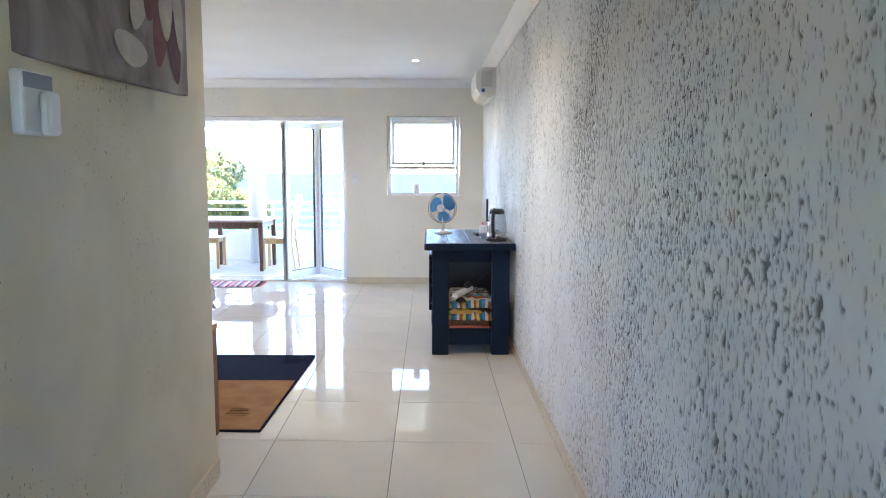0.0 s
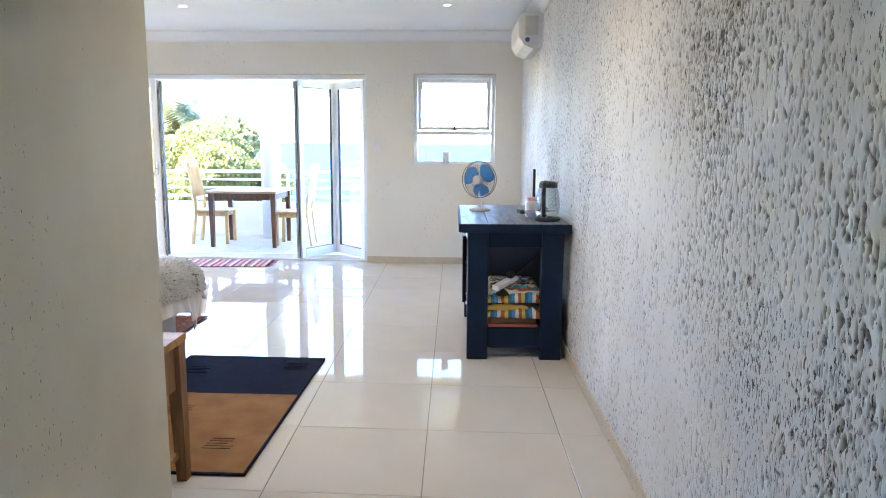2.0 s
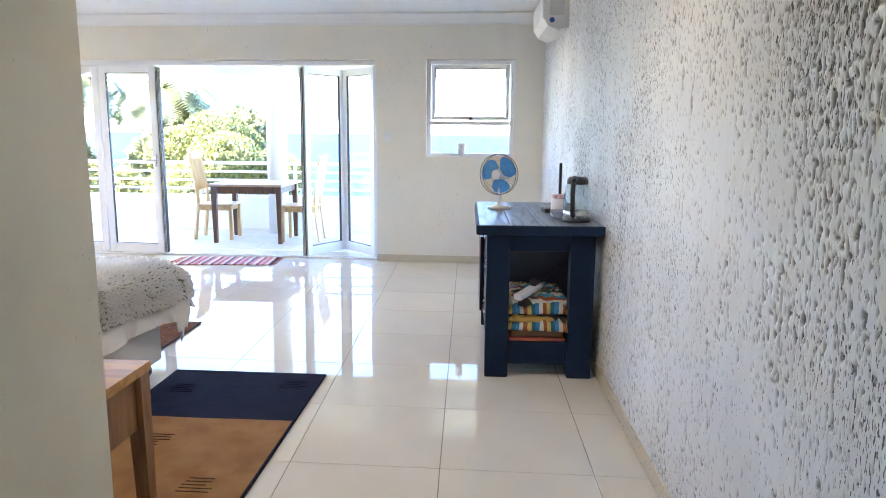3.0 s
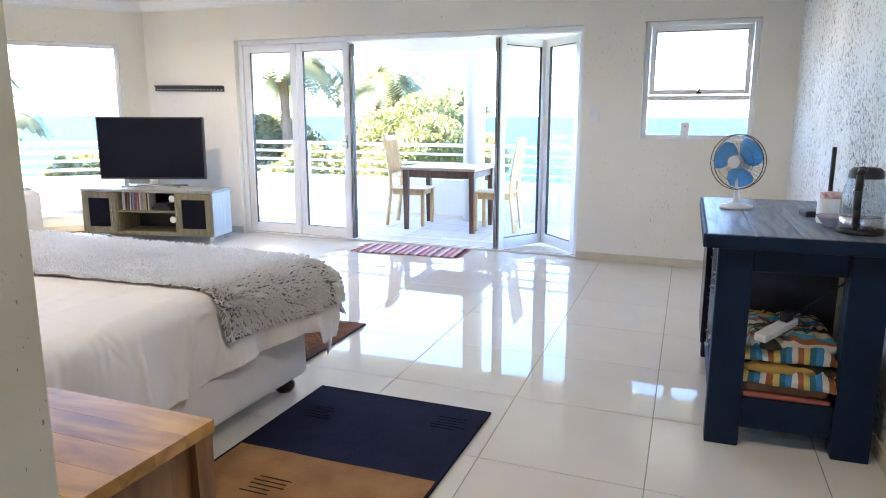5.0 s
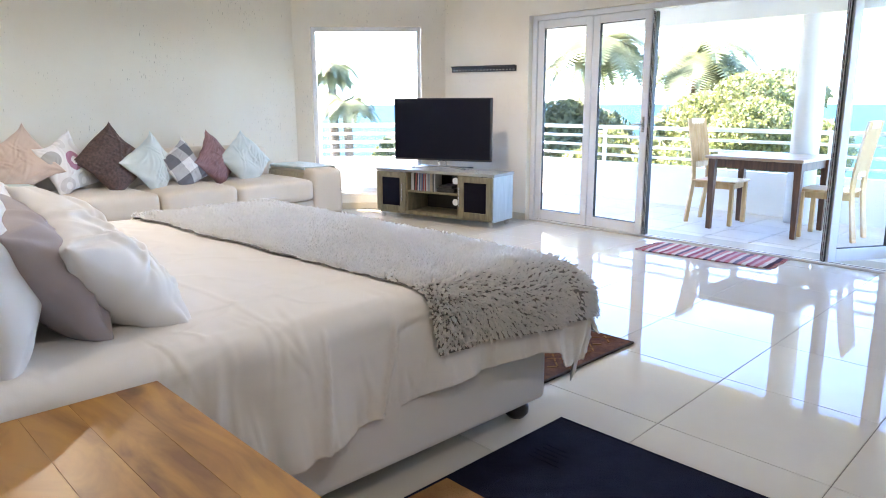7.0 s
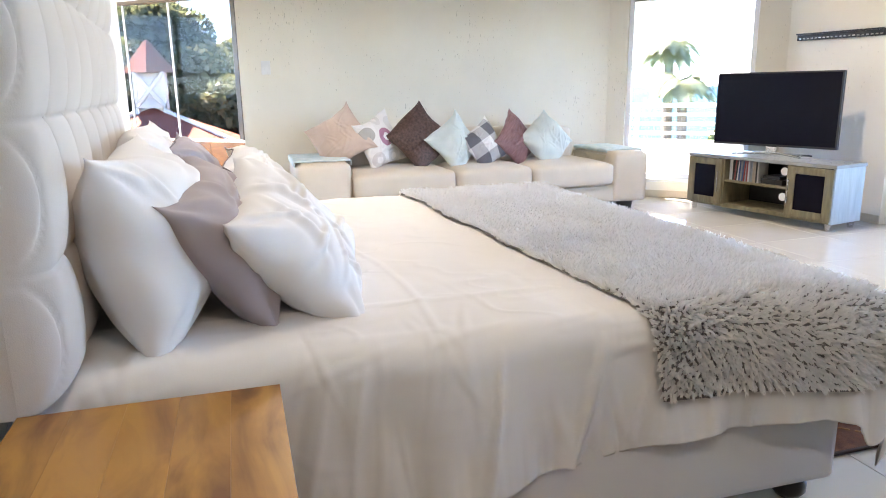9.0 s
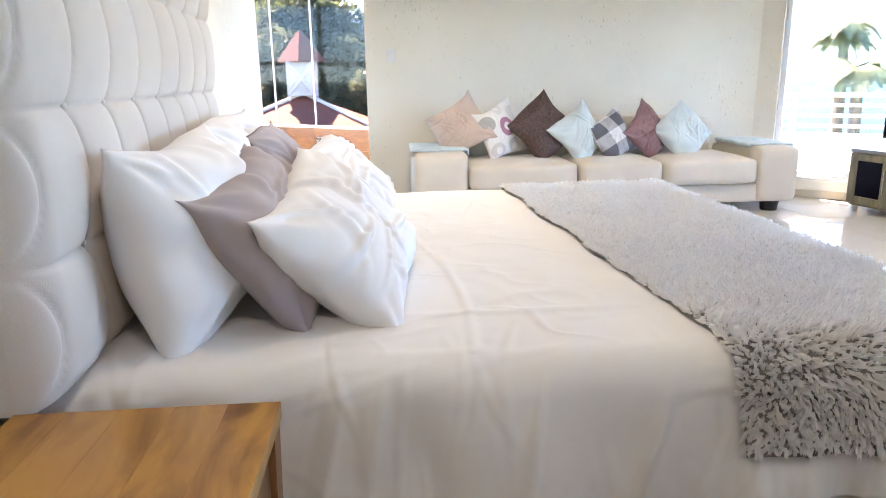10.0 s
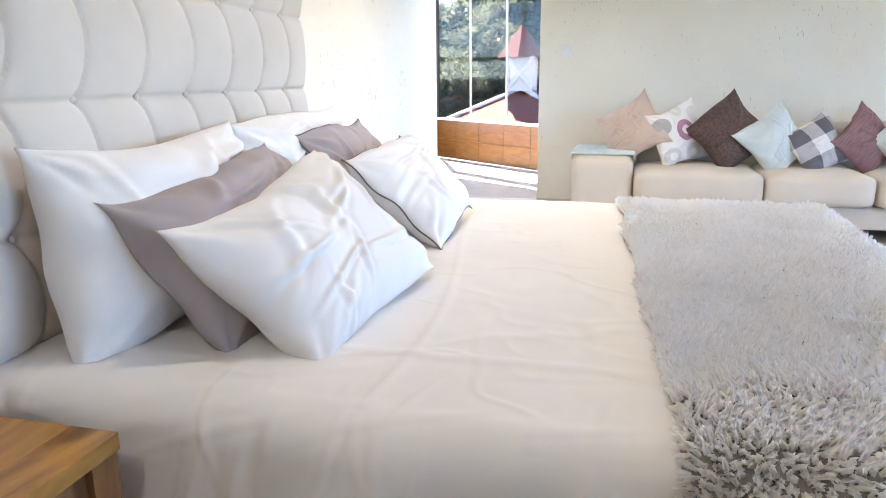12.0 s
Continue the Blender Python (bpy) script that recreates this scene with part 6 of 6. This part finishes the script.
ch = slat_chair(pose(-3.30, 10.63, -0.001, 0, 0, 4))
copy_thing(ch, pose(-2.20, 10.58, -0.001, 0, 0, 183))

# ---------------- blue cabinet and what stands on it ----------------
CANG = math.degrees(math.atan(-SK))
CM = pose(0.187, 5.755, 0, 0, 0, CANG)
cab = thing("sideboard", CM, "chunky dark blue painted wooden sideboard with open ends", "sideboard")
CWD, CDP, CHT = 0.655, 1.22, 0.882


def cabpart(name, a, b, mat=None, bev=0.004, label=""):
    bm = bmesh.new()
    box(bm, a, b, bev, 2)
    return part(name, bm, mat or BLUE, cab, label)


for i in range(4):
    w = (CWD + 0.02) / 4
    cabpart("top_board", (-0.01 + i * w + 0.0008, -0.03, CHT - 0.04), (-0.01 + (i + 1) * w - 0.0008, CDP + 0.02, CHT), BLUE_TOP)
cabpart("top_edge", (-0.016, -0.042, CHT - 0.055), (CWD + 0.016, -0.0305, CHT - 0.002))
cabpart("top_edge", (-0.024, -0.03, CHT - 0.055), (-0.0105, CDP + 0.02, CHT - 0.002))
for x0, x1 in ((0.035, 0.165), (0.50, 0.635)):
    for y0, y1 in ((0.02, 0.12), (CDP - 0.12, CDP - 0.02)):
        cabpart("leg", (x0, y0, 0), (x1, y1, CHT - 0.056), bev=0.006)
for y in (0.045, CDP - 0.075):
    cabpart("rail", (0.166, y, CHT - 0.155), (0.499, y + 0.03, CHT - 0.057))
    cabpart("rail", (0.166, y, 0.075), (0.499, y + 0.03, 0.205))
for x in (0.05, 0.60):
    cabpart("side_rail", (x, 0.121, CHT - 0.155), (x + 0.028, CDP - 0.121, CHT - 0.057))
    cabpart("side_rail", (x, 0.121, 0.075), (x + 0.028, CDP - 0.121, 0.205))
cabpart("shelf", (0.079, 0.076, 0.165), (0.599, CDP - 0.076, 0.195))
CORAL = surface("coral_tray", (0.48, 0.10, 0.05), (0.36, 0.08, 0.05), rough=0.5)
AMBER = surface("amber_leather", (0.20, 0.09, 0.03), (0.11, 0.05, 0.02), rough=0.5, scale=9)


def on_cab(ob):
    ob.matrix_world = CM
    return ob


bm = bmesh.new()
box(bm, (0.17, 0.05, 0.206), (0.49, 0.50, 0.228), 0.008, 2)
tray = tagged(on_cab(part("tray", bm, CORAL)), "coral red rimmed tray on the lower shelf", "tray")
bm = bmesh.new()
box(bm, (0.18, 0.06, 0.2285), (0.48, 0.49, 0.275), 0.012, 3)
tagged(on_cab(part("folded_blanket", bm, AMBER)), "folded brown and amber blanket on the tray", "blanket")
TOWEL = stripes("beach_towel_weave", [(0.45, 0.40, 0.28), (0.02, 0.13, 0.18), (0.45, 0.27, 0.06), (0.05, 0.04, 0.03), (0.50, 0.47, 0.38), (0.30, 0.08, 0.03), (0.03, 0.24, 0.36)], axis=1, scale=5, bump_scale=90)
TOWEL2 = stripes("beach_towel_print", [(0.03, 0.20, 0.42), (0.55, 0.52, 0.44), (0.28, 0.09, 0.03), (0.52, 0.36, 0.10), (0.02, 0.12, 0.16)], axis=0, scale=9, bump_scale=90)
for k, (z, h, x0, x1, y0, y1, mt) in enumerate(((0.2755, 0.05, 0.06, 0.52, 0.03, 0.60, TOWEL2), (0.318, 0.055, 0.055, 0.53, 0.05, 0.60, TOWEL), (0.366, 0.045, 0.10, 0.50, 0.04, 0.58, TOWEL2), (0.405, 0.04, 0.17, 0.52, 0.10, 0.56, TOWEL))):
    nu, nv = 70, 60
    A, B = np.meshgrid(np.linspace(0, 1, nu), np.linspace(0, 1, nv))
    rim = np.clip(np.minimum(np.minimum(A, 1 - A), np.minimum(B, 1 - B)) / 0.10, 0, 1)
    rim = np.sqrt(1 - (1 - rim) ** 2)
    wr = 1 - np.abs(2 * fbm(A * 5 + k * 3, B * 3.2 + A * 2, 80 + k, 3) - 1)
    top = z + h * rim * (0.62 + 0.38 * fbm(A * 3, B * 3, 84 + k, 2)) + 0.022 * rim * (np.clip(wr, 0.6, 1) - 0.6) / 0.4
    swing = 0.05 * (fbm(B * 4, A * 0 + k, 90 + k, 2) - 0.5)
    TX = x0 + (x1 - x0) * A + swing * (1 - 2 * A)
    TY = y0 + (y1 - y0) * B + 0.06 * (fbm(A * 4 + 7, B, 95 + k, 2) - 0.5) * (1 - B)
    heap = link("beach_towel", grid_mesh("beach_towel", np.stack([TX, TY, top], -1)), mt, smooth=True)
    heap.modifiers.new("thick", "SOLIDIFY").thickness = 0.012
    tagged(on_cab(heap), "crumpled multicoloured beach towel in a heap", "towel", "towels in the sideboard")
bm = bmesh.new()
box(bm, (0, 0, 0), (0.05, 0.24, 0.032), 0.006, 2)
strip = part("power_strip", bm, WHITE_PLASTIC)
strip.matrix_world = CM @ pose(0.19, 0.03, 0.455, 8, 4, -35)
tagged(strip, "white power strip lying on the towels", "power strip")
bm = bmesh.new()
box(bm, (0.008, 0.16, 0.0325), (0.045, 0.21, 0.075), 0.005)
part("plug", bm, BLACK, strip, "black plug")
bm = bmesh.new()
pts = [Vector((0.24, 0.20, 0.47)), Vector((0.32, 0.22, 0.50)), Vector((0.40, 0.24, 0.55)), Vector((0.46, 0.26, 0.60)), Vector((0.55, 0.30, 0.66))]
for a, b in zip(pts, pts[1:]):
    rod(bm, a, b, 0.004, seg=6)
tagged(on_cab(part("cable", bm, BLACK, smooth=True)), "thin black cable inside the sideboard", "cable")
fridge = tagged(thing("bar_fridge", CM, "", ""), "black bar fridge standing inside the sideboard", "fridge")
bm = bmesh.new()
box(bm, (0.09, 0.64, 0.198), (0.585, 1.09, 0.70), 0.008, 2)
part("body", bm, BLACK, fridge)
bm = bmesh.new()
box(bm, (0.035, 0.64, 0.21), (0.085, 1.09, 0.72), 0.008, 2)
part("door", bm, CHROME, fridge, "silver door edge")
bm = bmesh.new()
box(bm, (0.012, 0.63, 0.23), (0.034, 1.09, 0.715), 0.006, 2)
part("door_front", bm, BLACK_GLOSS, fridge)
bm = bmesh.new()
box(bm, (0.13, 0.66, 0.701), (0.50, 1.06, 0.708), 0.002)
part("top", bm, CHROME, fridge)

# desk fan
FANBLUE = surface("translucent_blue_plastic", (0.05, 0.30, 0.75), (0.10, 0.42, 0.80), rough=0.25, bump=0.0)
fan = thing("desk_fan", CM @ pose(0.135, 0.80, CHT, 0, 0, -30), "white desk fan with blue blades and wire cage", "fan")
bm = bmesh.new()
lathe(bm, [(0.0, 0.0), (0.075, 0.0), (0.078, 0.012), (0.03, 0.025), (0.014, 0.035), (0.012, 0.14), (0.0, 0.142)], seg=28)
part("stand", bm, WHITE_PLASTIC, fan, smooth=True)
FZ = 0.225
FT = pose(0, 0, FZ, 90, 0, 0) @ Matrix.Scale(0.90, 4)
bm = bmesh.new()
for rr, zz_ in ((0.145, 0.0), (0.146, 0.035), (0.10, 0.052), (0.055, 0.058)):
    for i in range(40):
        a0, a1 = 2 * math.pi * i / 40, 2 * math.pi * (i + 1) / 40
        rod(bm, FT @ Vector((rr * math.cos(a0), rr * math.sin(a0), zz_)), FT @ Vector((rr * math.cos(a1), rr * math.sin(a1), zz_)), 0.0022 if rr > 0.12 else 0.0009, seg=5)
for i in range(36):
    a0 = 2 * math.pi * i / 36
    prev = None
    for rr, zz_ in ((0.03, 0.06), (0.08, 0.056), (0.12, 0.046), (0.146, 0.018), (0.13, -0.02), (0.06, -0.03)):
        q = FT @ Vector((rr * math.cos(a0), rr * math.sin(a0), zz_))
        if prev is not None:
            rod(bm, prev, q, 0.0006, seg=4, caps=False)
        prev = q
tagged(part("cage", bm, BLACK, fan, "dark wire cage"), kind="stuff")
for k in range(3):
    bm = bmesh.new()
    g = []
    for i in range(9):
        row = []
        for j in range(7):
            rr = 0.03 + 0.105 * i / 8
            w = 1.35 * math.sin(math.pi * (0.22 + 0.62 * i / 8)) ** 0.6
            a0 = k * 2.094 + 0.5 + (j / 6 - 0.5) * w * 1.25 + 0.25 * i / 8
            row.append(bm.verts.new(FT @ Vector((rr * math.cos(a0), rr * math.sin(a0), 0.012 + 0.022 * (j / 6 - 0.5)))))
        g.append(row)
    for i in range(8):
        for j in range(6):
            bm.faces.new((g[i][j], g[i][j + 1], g[i + 1][j + 1], g[i + 1][j]))
    bl = part("blade", bm, FANBLUE, fan, "blue plastic fan blade", smooth=True)
    bl.modifiers.new("thick", "SOLIDIFY").thickness = 0.002
bm = bmesh.new()
rod(bm, FT @ Vector((0, 0, 0.035)), FT @ Vector((0, 0, 0.066)), 0.034, 0.030, 24)
part("hub", bm, WHITE_PLASTIC, fan)
bm = bmesh.new()
rod(bm, FT @ Vector((0, 0, -0.13)), FT @ Vector((0, 0, -0.032)), 0.035, 0.048, 24)
part("motor", bm, WHITE_PLASTIC, fan)

# kettle
kt = thing("kettle", CM @ pose(0.545, 0.175, CHT, 0, 0, 248), "glass electric kettle with black lid and handle", "kettle")
bm = bmesh.new()
lathe(bm, [(0.0, 0.0), (0.082, 0.0), (0.084, 0.014), (0.078, 0.02), (0.0, 0.021)], seg=36)
part("power_base", bm, BLACK, kt, smooth=True)
bm = bmesh.new()
lathe(bm, [(0.074, 0.022), (0.077, 0.026), (0.077, 0.062), (0.075, 0.064), (0.0, 0.0645)], seg=36)
part("steel_band", bm, CHROME, kt, smooth=True)
bm = bmesh.new()
lathe(bm, [(0.075, 0.065), (0.078, 0.09), (0.076, 0.14), (0.066, 0.19), (0.058, 0.215)], seg=36)
part("glass_body", bm, glass_mat("kettle_glass", (0.74, 0.77, 0.79), 0.8, 0.06), kt, smooth=True)
bm = bmesh.new()
lathe(bm, [(0.060, 0.212), (0.061, 0.222), (0.058, 0.240), (0.045, 0.252), (0.0, 0.255)], seg=36)
part("lid", bm, BLACK, kt, smooth=True)
bm = bmesh.new()
prev = Vector((0.05, 0, 0.243))
for p in ((0.085, 0.248), (0.103, 0.23), (0.108, 0.17), (0.104, 0.10), (0.094, 0.05), (0.078, 0.035)):
    q = Vector((p[0], 0, p[1]))
    rod(bm, prev, q, 0.014, 0.014, 10)
    prev = q
part("handle", bm, BLACK, kt, smooth=True)
# router, jar, bowl
rt = thing("router", CM @ pose(0.47, 0.62, CHT, 0, 0, 10), "small black router with an upright antenna", "router")
bm = bmesh.new()
box(bm, (-0.07, -0.05, 0), (0.07, 0.05, 0.028), 0.006, 2)
part("body", bm, BLACK, rt)
bm = bmesh.new()
box(bm, (0.028, -0.008, 0.029), (0.046, 0.008, 0.31), 0.005, 2)
part("antenna", bm, BLACK, rt)
bm = bmesh.new()
lathe(bm, [(0.0, 0.002), (0.03, 0.002), (0.034, 0.01), (0.058, 0.04), (0.062, 0.048), (0.058, 0.046), (0.03, 0.012), (0.0, 0.01)], seg=32)
bowl = part("bowl", bm, surface("lilac_glaze", (0.42, 0.42, 0.52), rough=0.2), smooth=True)
bowl.matrix_world = CM @ pose(0.47, 0.30, CHT)
tagged(bowl, "small grey-lilac ceramic bowl", "bowl")
jar = thing("jar", CM @ pose(0.475, 0.42, CHT), "white jar with a pink patterned band", "jar")
bm = bmesh.new()
lathe(bm, [(0.0, 0.0), (0.045, 0.0), (0.048, 0.01), (0.048, 0.09), (0.04, 0.105), (0.0, 0.106)], seg=28)
part("body", bm, WHITE_PLASTIC, jar, smooth=True)
bm = bmesh.new()
lathe(bm, [(0.041, 0.1065), (0.042, 0.13), (0.0, 0.131)], seg=28)
part("lid", bm, surface("pink_pattern", (0.52, 0.12, 0.17), (0.75, 0.65, 0.62), rough=0.5, scale=60), jar, smooth=True)

# ---------------- wall fittings ----------------
ac = thing("air_conditioner", pose(right_x(7.98) + 0.012, 7.98, 2.145, 0, 0, CANG), "white split air conditioner high on the wall", "air conditioner")
bm = bmesh.new()
prof = [(0, 0.04), (0, 0.31), (-0.15, 0.31), (-0.20, 0.29), (-0.215, 0.24), (-0.21, 0.11), (-0.17, 0.045), (-0.09, 0.01)]
A = [bm.verts.new((x, -0.40, z)) for x, z in prof]
B = [bm.verts.new((x, 0.40, z)) for x, z in prof]
bm.faces.new(A)
bm.faces.new(B[::-1])
for i in range(len(prof)):
    k = (i + 1) % len(prof)
    bm.faces.new((A[k], A[i], B[i], B[k]))
part("body", bm, WHITE_PLASTIC, ac)
bm = bmesh.new()
box(bm, (-0.19, -0.36, 0.012), (-0.10, 0.36, 0.03), 0.002, m=pose(0, 0, 0.018, 0, 26, 0))
part("air_outlet", bm, SEAL, ac, "dark outlet slot")
for k in range(2):
    bm = bmesh.new()
    box(bm, (-0.195, -0.355, -0.004 - k * 0.002), (-0.15 + 0.0 * k, 0.355, 0.004), 0.002, m=pose(0.01 + k * 0.045, 0, 0.055 - k * 0.02, 0, 38, 0))
    part("louvre", bm, WHITE_PLASTIC, ac)
bm = bmesh.new()
box(bm, (-0.16, -0.4035, 0.12), (-0.05, -0.4005, 0.28), 0.001)
part("end_panel", bm, surface("pale_grey_plastic", (0.62, 0.62, 0.62), rough=0.4), ac)
bm = bmesh.new()
rod(bm, (-0.14, -0.4045, 0.085), (-0.14, -0.4005, 0.085), 0.02, seg=20)
part("badge", bm, surface("blue_badge", (0.02, 0.10, 0.40), rough=0.3), ac, "round blue badge")


def switch(m, w, h, label):
    t = thing("light_switch", m, label, "light switch")
    bm = bmesh.new()
    box(bm, (-w / 2, -0.009, -h / 2), (w / 2, 0.0, h / 2), 0.003, 2)
    part("plate", bm, WHITE_PLASTIC, t)
    bm = bmesh.new()
    box(bm, (-0.014, -0.013, -0.022), (0.014, -0.0092, 0.022), 0.002)
    part("rocker", bm, WHITE_PLASTIC, t)
    return t


switch(pose(-0.885, FAR - 0.001, 1.32), 0.075, 0.12, "white light switch on the cream wall")
switch(pose(SOFA_X + 0.001, 4.35, 1.405, 0, 0, 90), 0.085, 0.125, "white light switch beside the sunroom opening")
ph = thing("intercom", pose(part_x(2.17) + 0.001, 2.17, 1.513, 0, 0, 90 - CANG + 0), "cream intercom handset on the wall", "intercom")
bm = bmesh.new()
box(bm, (-0.045, -0.035, 0.0), (0.075, 0, 0.155), 0.008, 2)
part("base", bm, WHITE_PLASTIC, ph)
bm = bmesh.new()
box(bm, (-0.04, -0.0365, 0.112), (0.069, -0.0352, 0.148), 0.0)
part("panel", bm, surface("blue_grey_panel", (0.20, 0.23, 0.28), rough=0.4), ph)
bm = bmesh.new()
box(bm, (0.01, -0.062, 0.0), (0.066, -0.0355, 0.108), 0.012, 3)
part("handset", bm, WHITE_PLASTIC, ph)


def blossom(name):
    """Painted canvas: mauve ground, loose pale and plum petals, grey-green shadow."""
    m, n, l, p = node_mat(name)
    tc = n.new("ShaderNodeTexCoord")
    nz = n.new("ShaderNodeTexNoise")
    nz.inputs["Scale"].default_value, nz.inputs["Detail"].default_value, nz.inputs["Distortion"].default_value = 3.2, 3, 1.2
    mp = n.new("ShaderNodeMapping")
    mp.inputs["Scale"].default_value = (1, 1, 0.7)
    l.new(tc.outputs["Object"], mp.inputs["Vector"])
    l.new(mp.outputs[0], nz.inputs["Vector"])
    ramp = n.new("ShaderNodeValToRGB")
    el = ramp.color_ramp.elements
    el[0].position, el[0].color = 0.30, (0.10, 0.07, 0.07, 1)
    el[1].position, el[1].color = 0.72, (0.36, 0.32, 0.30, 1)
    for pos, c in ((0.45, (0.20, 0.16, 0.16, 1)), (0.56, (0.27, 0.24, 0.24, 1))):
        e = el.new(pos)
        e.color = c
    l.new(nz.outputs["Fac"], ramp.inputs[0])
    l.new(ramp.outputs[0], p.inputs["Base Color"])
    p.inputs["Roughness"].default_value = 0.6
    return m


pic = thing("painting", pose(part_x(2.55) + 0.001, 2.55, 1.705, 0, 0, 90 - CANG), "canvas painting of pale and plum petals", "painting")
bm = bmesh.new()
box(bm, (-1.2, -0.035, 0.0), (0.57, 0, 0.62), 0.004)
part("canvas", bm, blossom("painted_canvas"), pic)
r = random.Random(12)
PETALS = [surface("petal_" + nm, c, d, rough=0.6, scale=14) for nm, c, d in (("plum", (0.13, 0.035, 0.055), (0.22, 0.07, 0.09)), ("pale", (0.55, 0.50, 0.46), (0.42, 0.36, 0.34)), ("dark_plum", (0.07, 0.025, 0.06), (0.13, 0.05, 0.09)))]
for k, (x, z, w, h, tilt, mi) in enumerate(((0.36, 0.19, 0.055, 0.12, 12, 0), (0.46, 0.16, 0.05, 0.13, -8, 2), (0.40, 0.27, 0.05, 0.10, 0, 1), (0.50, 0.26, 0.035, 0.11, -4, 1), (0.22, 0.28, 0.06, 0.12, 22, 1), (-0.05, 0.36, 0.08, 0.10, 40, 1), (0.30, 0.33, 0.06, 0.12, 15, 0), (0.15, 0.10, 0.10, 0.05, 10, 1))):
    bm = bmesh.new()
    ring = [bm.verts.new(pose(x, 0, z, 0, tilt, 0) @ Vector((w * math.sin(a) * (1 + 0.25 * math.cos(a)), -0.0362 - 0.0006 * k, h * math.cos(a)))) for a in [2 * math.pi * i / 24 for i in range(24)]]
    bm.faces.new(ring)
    part("petal", bm, PETALS[mi], pic)

# Lenses glow for the added fill; the row at y 4.55 is unseen.
LENS = emitter("lit_lens", (1.0, 0.95, 0.88), 1.2)
for (x, y) in ((-0.03, 7.75), (-2.38, 7.75), (-4.7, 7.75), (-0.03, 4.55), (-2.38, 4.55), (-4.7, 4.55)):
    dlt = thing("downlight", pose(x, y, CEIL), "small recessed white ceiling downlight", "downlight", "ceiling downlights")
    bm = bmesh.new()
    lathe(bm, [(0.032, -0.001), (0.045, -0.001), (0.047, -0.004), (0.044, -0.009), (0.034, -0.008), (0.032, -0.001)], seg=28)
    part("ring", bm, WHITE_PLASTIC, dlt, smooth=True)
    bm = bmesh.new()
    lathe(bm, [(0.0, -0.003), (0.0315, -0.003), (0.0315, -0.001)], seg=24)
    part("lens", bm, LENS, dlt)
bm = bmesh.new()
lathe(bm, [(0.0, 0.0), (0.030, 0.0), (0.038, 0.06), (0.042, 0.13), (0.03, 0.138), (0.0, 0.139)], seg=24)
frn = thing("air_freshener", pose(-0.115, FAR + 0.025, WIN[2] + 0.0085), "white plastic air freshener on the window sill", "air freshener")
part("body", bm, WHITE_PLASTIC, frn, smooth=True)
bm = bmesh.new()
rod(bm, (0, -0.045, 0.105), (0, -0.03, 0.105), 0.006, seg=12)
part("nozzle", bm, BLACK, frn)


# ---------------- floor tiles ----------------
bm = bmesh.new()
prism(bm, [(-7.34, -1.9), (1.5, -1.9), (1.1, FAR + 0.2), (-6.02, FAR + 0.2), (-7.33, 7.94)], -0.15, -0.0025)
floor = tagged(part("floor", bm, GROUT), "polished cream porcelain floor tiles", "floor", kind="structure")
TS = 0.635
G = 0.0016
bm = bmesh.new()
lean = SK
lo = [(G, G), (TS - G, G), (TS - G, TS - G), (G, TS - G)]
prism(bm, [(x + lean * y, y) for x, y in lo], -0.01, 0.0)
bmesh.ops.bevel(bm, geom=[e for e in bm.edges if e.verts[0].co.z > -0.001 and e.verts[1].co.z > -0.001], offset=0.0012, segments=1, affect="EDGES")
tile_data = None
for iy in range(-11, 7):
    for ix in range(-12, 2):
        oy = 5.297 + iy * TS
        ox = 0.033 + lean * iy * TS + ix * TS
        cx, cy = ox + TS / 2, oy + TS / 2
        if cy > FAR + 0.2 or (cx < -7.2 and cy > 4.4) or cx < -7.9:
            continue
        if cx < -5.8 and cy - 7.94 > (cx + 7.15) * 1.17 + 0.4:
            continue
        if cy < 3.0 and cx < -1.3:
            continue
        if tile_data is None:
            t = part("tile", bm, TILE, floor)
            tile_data = t.data
        else:
            t = new("tile", tile_data)
            t.parent = floor
        t.location = (ox, oy, 0)
